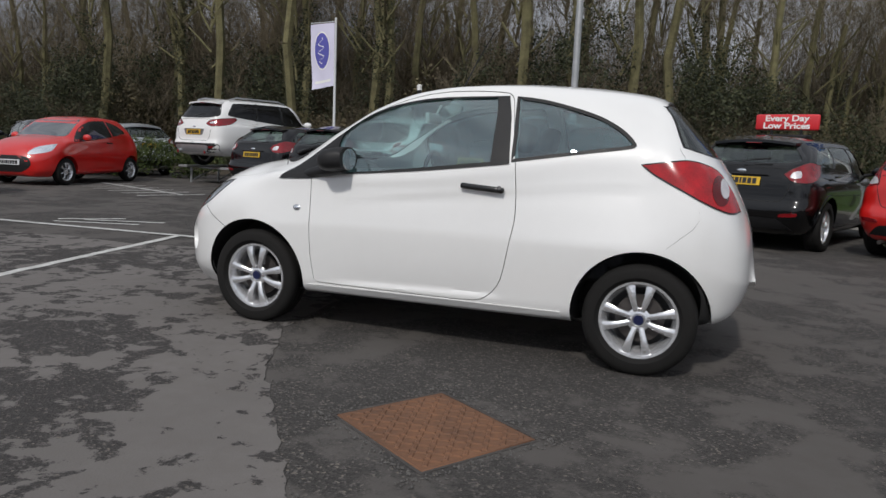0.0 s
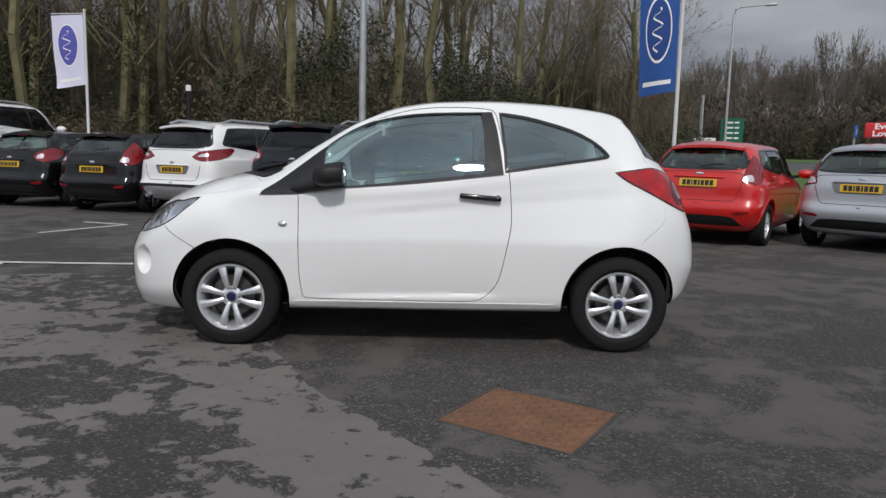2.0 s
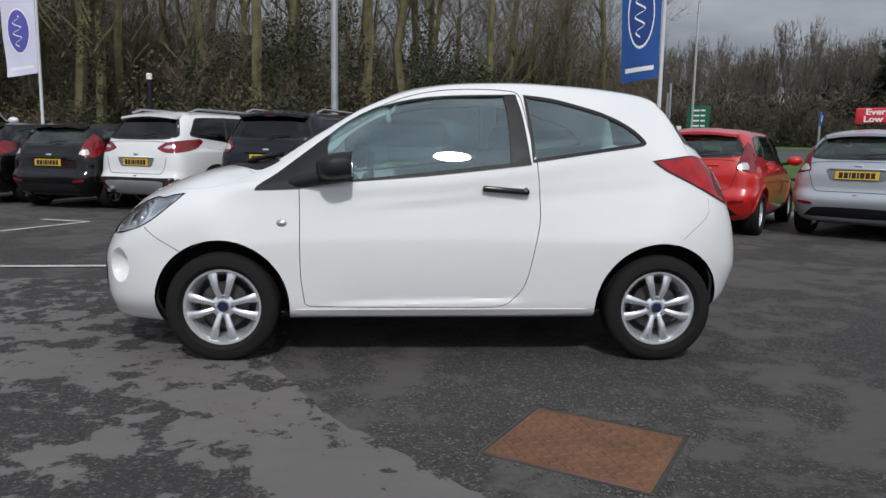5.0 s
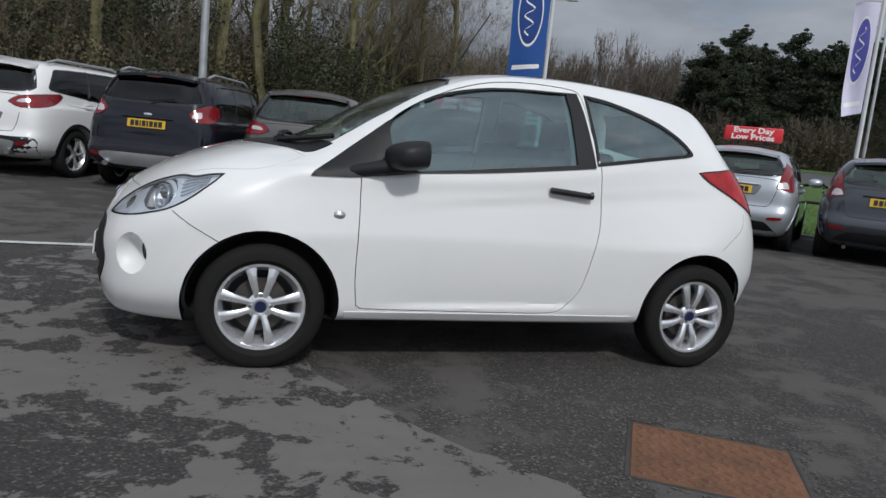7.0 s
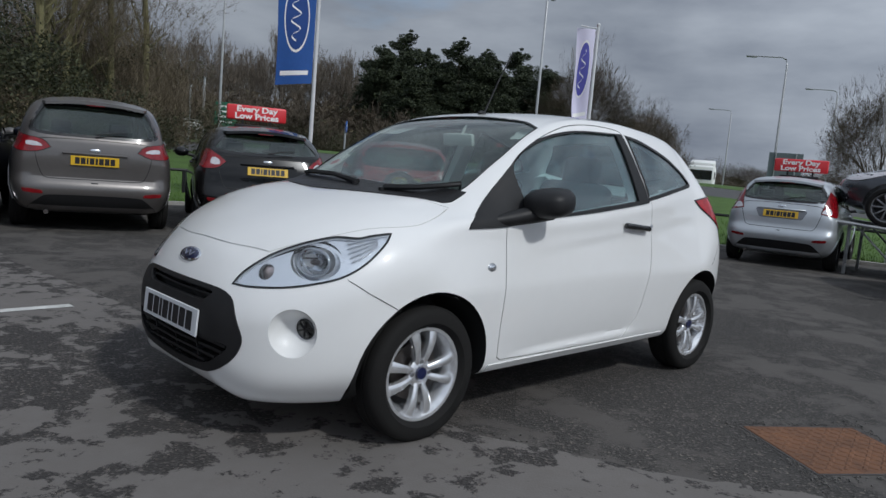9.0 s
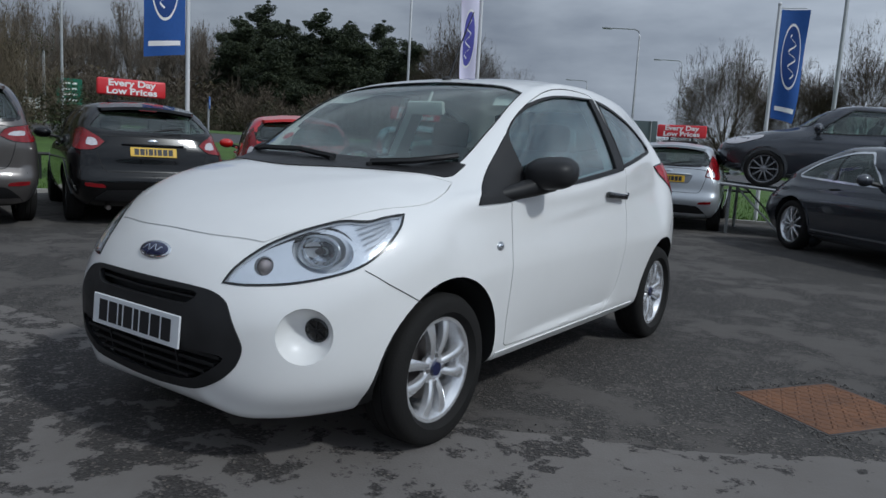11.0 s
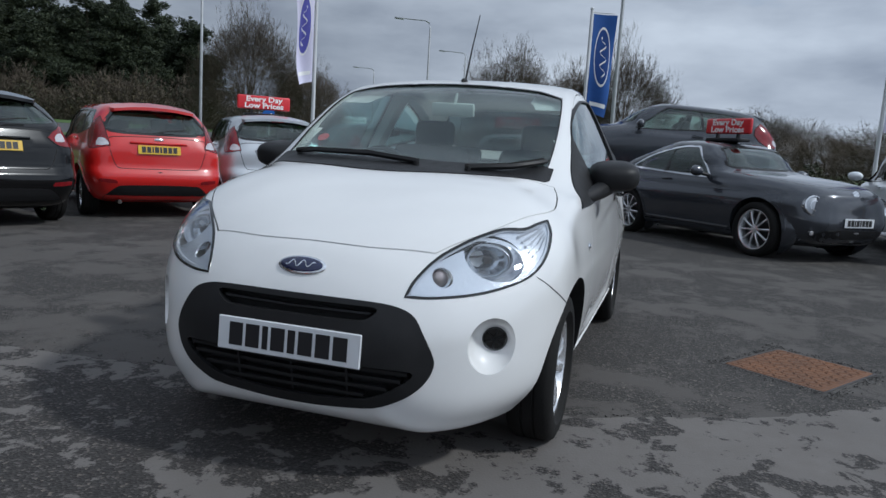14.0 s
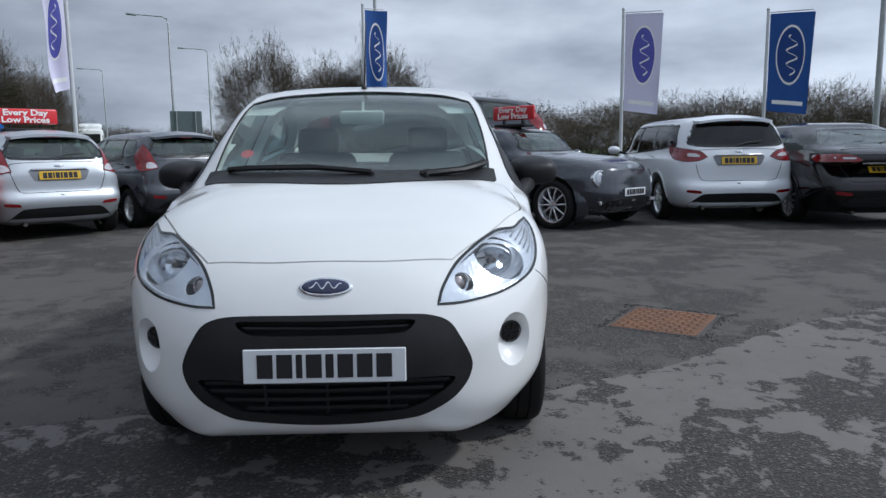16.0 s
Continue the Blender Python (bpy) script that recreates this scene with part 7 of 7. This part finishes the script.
def dome(seed, height, radius, trunk=.8, limbs=7, levels=7, ratio=.80, fork=.42, width=.010, upright=.10, sides=4, girth=1.0, shell=0, strewn=False):
    """A broad bare tree that forks again and again, thinner at every fork."""
    r = random.Random(seed)
    segs = []

    def grow_on(p, d, length, rad, level):
        q = p
        for _ in range(2):
            d = (d + Vector((r.gauss(0, .10), r.gauss(0, .10), r.gauss(upright * .3, .07)))).normalized()
            n = q + d * length * .5 * r.uniform(.8, 1.2)
            segs.append((q, n, rad, rad * .82))
            for _ in range(level >= 2 and r.choice((0, 1, 1, 2))):
                e = (d + Vector((r.gauss(0, .7), r.gauss(0, .7), r.gauss(.15, .5)))).normalized()
                segs.append((q, q + e * length * r.uniform(.5, 1.1), min(rad * .5, .02), width * .5))
            q, rad = n, rad * .82
        if level >= levels:
            return
        kids = 3 if r.random() < (.38 if level > 1 else .7) else 2
        a0 = r.uniform(0, 6.283)
        u = d.orthogonal().normalized()
        w = d.cross(u)
        for k in range(kids):
            az = a0 + 6.283 * k / kids + r.gauss(0, .4)
            s = fork * r.uniform(.55, 1.35)
            e = (d + (u * math.cos(az) + w * math.sin(az)) * s + UP * upright).normalized()
            grow_on(q, e, length * ratio * r.uniform(.82, 1.15), rad * (.80 if kids == 2 else .70), level + 1)

    base = .055 * height / 2 * girth
    top = Vector((0, 0, trunk))
    bend = Vector((r.gauss(0, .05), r.gauss(0, .05), 0)) * trunk
    prev = Vector((0, 0, -.1))
    for k in range(1, 5):
        nxt = top * (k / 4) + bend * math.sin(k * .8) * 1.2
        segs.append((prev, nxt, base * (1.05 - .06 * k), base * (.99 - .06 * k)))
        prev = nxt
    top = prev
    for k in range(limbs):
        az = 6.283 * k / limbs + r.gauss(0, .25)
        el = radians(r.uniform(12, 84)) if k else radians(88)
        if strewn:
            el = radians(r.uniform(28, 72)) if k else radians(88)
        start = top * r.uniform(.38, 1.0) if strewn and k else top + Vector((0, 0, r.uniform(-.2, .5)))
        grow_on(start, Vector((math.cos(az) * math.cos(el), math.sin(az) * math.cos(el), math.sin(el))), 1.0, base * (.26 if strewn and k else .5), 1)
    zs = sorted(b.z for _, b, _, _ in segs)
    rs = sorted(math.hypot(b.x, b.y) for _, b, _, _ in segs)
    kz, kr = height / zs[int(len(zs) * .985)], radius / rs[int(len(rs) * .92)]
    wood, fine = bmesh.new(), bmesh.new()
    for _ in range(shell):
        d = Vector((r.gauss(0, 1), r.gauss(0, 1), r.gauss(.25, .8))).normalized()
        e = (d + Vector((r.gauss(0, .35), r.gauss(0, .35), r.gauss(.1, .3)))).normalized()
        k = r.uniform(.55, .93)
        p = Vector((d.x * radius * k, d.y * radius * k, height * (.42 + .52 * d.z * k)))
        q = p + e * r.uniform(.35, .85)
        u = e.orthogonal().normalized() * width * r.uniform(.6, 1.3)
        if p.z > .3:
            fine.faces.new([fine.verts.new(v) for v in (p - u, p + u, q)])
    for p, q, a, b in segs:
        p, q = Vector((p.x * kr, p.y * kr, p.z * kz)), Vector((q.x * kr, q.y * kr, q.z * kz))
        if q.z < .25:
            continue
        d = (q - p).normalized()
        u = d.orthogonal().normalized()
        if a > .022:
            w = d.cross(u)
            lo, hi = ([bm_v + (u * math.cos(6.283 * k / sides) + w * math.sin(6.283 * k / sides)) * rr for k in range(sides)] for bm_v, rr in ((p, a), (q, b)))
            lo, hi = [wood.verts.new(v) for v in lo], [wood.verts.new(v) for v in hi]
            for k in range(sides):
                wood.faces.new((lo[k], lo[(k + 1) % sides], hi[(k + 1) % sides], hi[k]))
        else:
            u = (u * math.cos(p.x * 9) + d.cross(u) * math.sin(p.x * 9)) * max(a, width)
            fine.faces.new([fine.verts.new(v) for v in (p - u, p + u, q)])
    return wood, fine


def leaf_cloud(seed, clumps, n, size, squash=1.0):
    """Leaves in uneven clumps: (centre, radius) each."""
    r = random.Random(seed)
    bm = bmesh.new()
    for c, rad in clumps:
        c = Vector(c)
        for _ in range(n):
            d = Vector((r.gauss(0, 1), r.gauss(0, 1), r.gauss(0, 1))).normalized()
            p = c + d * rad * r.uniform(.45, 1.08) ** .7
            p.z = c.z + (p.z - c.z) * squash
            if p.z < .02:
                p.z = r.uniform(.02, .3)
            a = Vector((r.gauss(0, 1), r.gauss(0, 1), r.gauss(0, .6))).normalized() * size * r.uniform(.6, 1.3)
            b = a.cross(Vector((r.gauss(0, 1), r.gauss(0, 1), r.gauss(0, 1)))).normalized() * size * r.uniform(.4, .8)
            bm.faces.new([bm.verts.new(v) for v in (p - a, p + b * 1.6, p + a)])
    return bm


def tree_thing(name, wood, fine, m, label, bark, twig, extra=None, group="trees in the wood"):
    root = thing(name, m, label, "tree", group)
    part("trunk", wood, bark, root, "bare trunk and limbs")
    part("crown", fine, twig, root, "crown of fine bare twigs", 0)
    if extra:
        part("ivy", extra, M_IVY, root, "dark ivy climbing the trunk", 0)
    return root


R = random.Random(21)
# kinds of wood tree
kinds = []
for i in range(5):
    w, t = dome(100 + i, 12.5 + (i % 3), 2.9 + .3 * (i % 2), 6.2 + .6 * (i % 3), 15, 6, .84, .38, .006, .10, 6, .46, 0, True)
    ivy = None
    if i % 2 == 0:
        ivy = leaf_cloud(i, [((R.gauss(0, .12), R.gauss(0, .12), .5 * k), .34 + .10 * R.random()) for k in range(12)], 120, .055)
    kinds.append(tree_thing("wood_tree", w, t, pose(-60, 60 + 4 * i, 0), "tall bare woodland tree with mossy trunk", M_MOSSBARK, M_TWIG, ivy))
first_used = set()


def plant(kind, x, y, s, turn):
    m = pose(x, y, 0, 0, 0, turn)
    k = kinds[kind]
    if kind not in first_used:
        first_used.add(kind)
        k.matrix_world = m
        k.scale = (s, s, s)
        return k
    o = copy_thing(k, m)
    o.scale = (s, s, s)
    return o


# trunks that stand clear at the wood's edge
for x, y, kd, s in ((-9.0, 17.4, 0, 1.0), (-4.7, 18.0, 1, 1.05), (-10.2, 18.2, 2, .95), (-6.6, 18.6, 3, .9), (-12.0, 17.6, 4, 1.0), (-15.5, 17.0, 1, 1.0), (-18.0, 18.5, 0, 1.1), (-1.6, 18.9, 2, .95),
                    (.6, 19.5, 4, .95), (2.9, 20.4, 3, .85), (-21.5, 17.5, 2, 1), (-13.6, 19.5, 3, 1.1)):
    plant(kd, x, y, s, R.uniform(0, 360))
for k in range(40):
    x = -34 + 44 * (k + R.random()) / 40
    plant(R.randrange(5), x, 21.5 + .12 * (x + 20) + R.uniform(0, 9), R.uniform(.8, 1.15) * (1 if x < 2 else .8), R.uniform(0, 360))

# undergrowth: evergreen scrub and brown brush under the trees
bushes = []
for i, (mt, lab) in enumerate(((M_IVY, "dark evergreen undergrowth beneath the trees"), (M_SCRUB, "brown winter scrub beneath the trees"), (M_IVY, "tall ivy-clad thicket at the wood's edge"))):
    r = random.Random(40 + i)
    cl = [((r.gauss(0, .8), r.gauss(0, .6), r.uniform(.3, 2.0 if i < 2 else 3.6)), r.uniform(.4, .8)) for _ in range(16 if i < 2 else 24)]
    b = thing("bush", pose(-70, 60 + 3 * i, 0), lab, "bush", "undergrowth of the wood")
    part("foliage", leaf_cloud(60 + i, cl, 300, .052), mt, b, "", 0)
    w, t = grow(70 + i, 2.2, .05, .8, 2, 0, .1, .5, .008, 5)
    part("stem", w, M_BARK, b)
    part("brushwood", t, M_TWIG, b, "", 0)
    bushes.append(b)
for k in range(70):
    i = k % 3
    x = -34 + 43 * R.random()
    y = 16.6 + .10 * abs(x + 8) + 7 * R.random()**1.4 + (.30 * (x - 1) if x > 1 else 0)
    m = pose(x, y, 0, 0, 0, R.uniform(0, 360))
    s = R.uniform(.7, 1.25)
    if k < 3:
        o = bushes[i]
        o.matrix_world = m
    else:
        o = copy_thing(bushes[i], m)
    o.scale = (s, s, s * R.uniform(.8, 1.3))

# dense brushwood that closes the wood behind the trunks
def brush(seed, w, d, h, n, leaves, mt, label):
    r = random.Random(seed)
    bm = bmesh.new()
    for _ in range(n):
        x, y = r.uniform(-w, w), r.gauss(0, d)
        top = h * (1 - .35 * (abs(x) / w)**2) * r.uniform(.55, 1.1)
        z = top * r.random()**.8
        l = r.uniform(.5, 1.5)
        e = Vector((r.gauss(0, .45), r.gauss(0, .45), 1)).normalized() * l
        s = Vector((r.uniform(-1, 1), r.uniform(-1, 1), 0)).normalized() * r.uniform(.006, .015)
        p = Vector((x, y, z))
        bm.faces.new([bm.verts.new(v) for v in (p - s, p + s, p + e)])
    root = thing("thicket", pose(-90, 90 + seed, 0), label, "bush", "brushwood of the wood")
    part("brushwood", bm, M_TWIG, root, "", 0)
    part("foliage", leaf_cloud(seed, [((r.uniform(-w, w), r.gauss(0, d), h * r.uniform(.05, .8)), r.uniform(.4, .9)) for _ in range(leaves)], 150, .055), mt, root, "", 0)
    return root


thickets = [brush(301, 2.6, .8, 7.0, 5200, 16, M_SCRUB, "tall brown winter brushwood"), brush(302, 2.6, .8, 6.0, 4200, 24, M_IVY, "tall brushwood with dark ivy"), brush(303, 2.4, .7, 8.0, 5200, 10, M_SCRUB, "tall fine brown brushwood")]
for k in range(44):
    x = -40 + 51 * (k + .5 * R.random()) / 44
    m = pose(x, 25.5 + .10 * (x + 20) + R.uniform(-1.5, 3.5), 0, 0, 0, R.uniform(-30, 30))
    if k < 3:
        o = thickets[k]
        o.matrix_world = m
    else:
        o = copy_thing(thickets[k % 3], m)
    s = R.uniform(.85, 1.2) if x < 1 else R.uniform(.8, 1.05)
    if -1.6 < x < 3.2:
        s *= .75
    o.scale = (s, s, s)
# clipped low hedge beside the white crossover's ramp
hedge = thing("hedge", pose(-13.0, 11.4, 0, 0, 0, 42), "low clipped green hedge in front of the wood", "hedge")
part("foliage", leaf_cloud(5, [((x, R.uniform(-.2, .2), R.uniform(.3, .8)), .36) for x in np.linspace(-1.5, 1.5, 18)], 420, .04), M_HEDGE, hedge, "", 0)

# dark pines across the road
pines = []
for i in range(3):
    r = random.Random(80 + i)
    H = 9.0 + i
    root = thing("pine_tree", pose(-80, 60 + 3 * i, 0), "dark green pine across the road", "tree", "pines across the road")
    part("trunk", tube([(0, 0, 0), (.1, 0, H * .45), (0, .1, H * .85)], [.22, .14, .03], 8), M_BARK, root)
    cl = []
    for k in range(22):
        zl = H * (.10 + .84 * (k + r.random()) / 22)
        reach = (.12 + 2.7 * (1 - zl / H)**.72) * r.uniform(.6, 1.15)
        az, lobe = r.uniform(0, 6.283), .35 + .75 * (1 - zl / H)
        c = Vector((reach * .55 * math.cos(az), reach * .55 * math.sin(az), zl))
        for _ in range(15):
            cl.append(((c.x + r.gauss(0, lobe * .7), c.y + r.gauss(0, lobe * .7), c.z + r.gauss(0, lobe * .28)), r.uniform(.20, .46)))
    cl += [((r.gauss(0, .06), r.gauss(0, .06), H * (.86 + .03 * k)), .30 - .045 * k) for k in range(5)]
    part("crown", leaf_cloud(90 + i, cl, 80, .078, .75), M_PINE, root, "dense needles in uneven clumps", 0)
    pines.append(root)
for k in range(50):
    a = radians(37.9 + 14.4 * (k * .618 % 1))
    d = 64 + 14 * R.random()
    m = pose(-3.3 + d * math.sin(a), -2.2 + d * math.cos(a), 0, 0, 0, R.uniform(0, 360))
    o = copy_thing(pines[k % 3], m) if k >= 3 else pines[k]
    if k < 3:
        o.matrix_world = m
    s = R.uniform(.66, 1.08) * d / 60
    o.scale = (s * 1.2, s * 1.2, s)
# brown scrub in front of the pines and along the far side
scrub = []
for i, (mt, lab) in enumerate(((M_SCRUB, "rounded brown scrub across the road"), (M_IVY, "dull green scrub across the road"))):
    r = random.Random(140 + i)
    b = thing("bush", pose(-72, 70 + 3 * i, 0), lab, "bush", "scrub across the road")
    cl = [((r.gauss(0, 1.0), r.gauss(0, .8), r.uniform(.3, 2.4)), r.uniform(.4, .8)) for _ in range(14)]
    part("foliage", leaf_cloud(160 + i, cl, 90, .050), mt, b, "", 0)
    w, t = dome(170 + i, 3.2, 1.8, .1, 7, 5, .82, .5, .018, .2, 3)
    part("stem", w, M_DARKTWIG, b)
    part("brushwood", t, M_DARKTWIG, b, "", 0)
    scrub.append(b)
for k in range(56):
    a = radians(21 + 44 * R.random())
    d = 55 + 9 * R.random()
    m = pose(-3.3 + d * math.sin(a), -2.2 + d * math.cos(a), 0, 0, 0, R.uniform(0, 360))
    o = copy_thing(scrub[1 if k % 3 else 0], m) if k > 1 else scrub[1 - k]
    o.matrix_world = m
    s = R.uniform(1.1, 1.7)
    o.scale = (s, s, s)

# rounded bare trees beyond the road
rounds = []
for i, (h, rad, lv) in enumerate(((8.4, 3.2, 8), (7.4, 2.9, 8), (8.6, 3.2, 8))):
    w, t = dome(200 + i, h, rad, .6, 16, lv - 1, .84, .40, .0060, .06, 4, .8, 20000)
    rounds.append(tree_thing("field_tree", w, t, pose(-90, 60 + 3 * i, 0), "broad rounded bare tree beyond the road", M_DARKTWIG, M_DARKTWIG, None, "bare trees beyond the road"))
spots = [(45.8, 10.5, 0, 1.0), (46.9, 6.3, 1, 1.0), (46, 2.8, 2, 1.0), (32.7, 22.9, 2, .98), (39.6, 22.8, 1, .85)]
for k, (x, y, i, s) in enumerate(spots):
    m = pose(x, y, 0, 0, 0, 70 * k)
    o = rounds[i] if k < 3 else copy_thing(rounds[i], m)
    if k < 3:
        o.matrix_world = m
    o.scale = (s, s, s)
# far woods on the skyline
skyline = []
for i in range(3):
    w, t = dome(230 + i, 6.6, 4.2, .8, 8, 5, .84, .46, .010, .03, 3, .8, 5000)
    skyline.append(tree_thing("far_tree", w, t, pose(-100, 60 + 3 * i, 0), "low spreading bare tree on the skyline", M_DARKTWIG, M_DARKTWIG, None, "bare trees on the skyline"))
tall = []
for i in range(3):
    w, t = dome(240 + i, 12.0, 3.2, 2.5, 8, 6, .84, .32, .014, .25, 3, .6)
    tall.append(tree_thing("far_tree", w, t, pose(-100, 70 + 3 * i, 0), "tall slender bare tree in the far wood", M_TWIGPALE, M_TWIGPALE, None, "bare trees of the far wood"))


def row(kind, n, a0, a1, d0, d1, lo, hi, cx, cy, wide=1.0, evenly=True):
    for k in range(n):
        a = radians(a0 + (a1 - a0) * ((k + R.random()) / n if evenly else R.random()))
        d = R.uniform(d0, d1)
        m = pose(cx + d * math.sin(a), cy + d * math.cos(a), 0, 0, 0, R.uniform(0, 360))
        ob = kind[k % len(kind)]
        if ob.name in placed:
            ob = copy_thing(ob, m)
        else:
            placed.add(ob.name)
            ob.matrix_world = m
        s = R.uniform(lo, hi)
        ob.scale = (s * wide, s * wide, s)


placed = {o.name for o in scrub}
row(skyline, 52, 92, 134, 76, 94, .65, 1.15, -4, -.3, 1.15)
row(skyline, 46, 62, 93, 108, 125, .55, .85, -4, -.3, 1.5)
row(scrub[:1], 44, 62, 134, 84, 96, .5, .8, -4, -.3, 3.0)
row(tall, 44, 17, 39, 78, 104, .85, 1.15, -1, -3)
row(scrub[:1], 26, 18, 40, 66, 76, 1.5, 2.2, -1, -3, 1.6)
# long clipped hedge beyond the flags
hb = thing("hedge", pose(35, -12, 0, 0, 0, 75), "long dark clipped hedge beyond the flags", "hedge")
part("foliage", leaf_cloud(15, [((x, R.uniform(-.3, .3), R.uniform(.3, 1.0)), .6) for x in np.linspace(-26, 26, 60)], 240, .09), M_IVY, hb, "", 0)


def lorry():
    """A white lorry on the far road."""
    root = thing("lorry", pose(62.1, 30.0, 0, 0, 0, 200), "white lorry cab on the far road", "lorry")
    part("cab", box(2.0, 2.4, 2.5, pose(0, 0, 2.0), .2, 3), M_SIGNWHITE, root)
    part("windscreen", box(.05, 2.1, .9, pose(1.0, 0, 2.4), .02), M_CARGLASS, root)
    part("side_window", box(.8, 2.44, .7, pose(.3, 0, 2.4), .02), M_CARGLASS, root)
    part("roof_deflector", box(1.4, 2.2, .6, pose(-.2, 0, 3.4, 0, 12, 0), .15, 2), M_SIGNWHITE, root)
    part("chassis", box(6, 2.2, .4, pose(-2.5, 0, .9), .05), M_GALV, root)
    for x in (.3, -3.6, -4.8):
        for s in (1, -1):
            part("wheel", cyl(.5, .3, 24, pose(x, s * 1.05, .5, 90)), M_TYRE, root)


lorry()
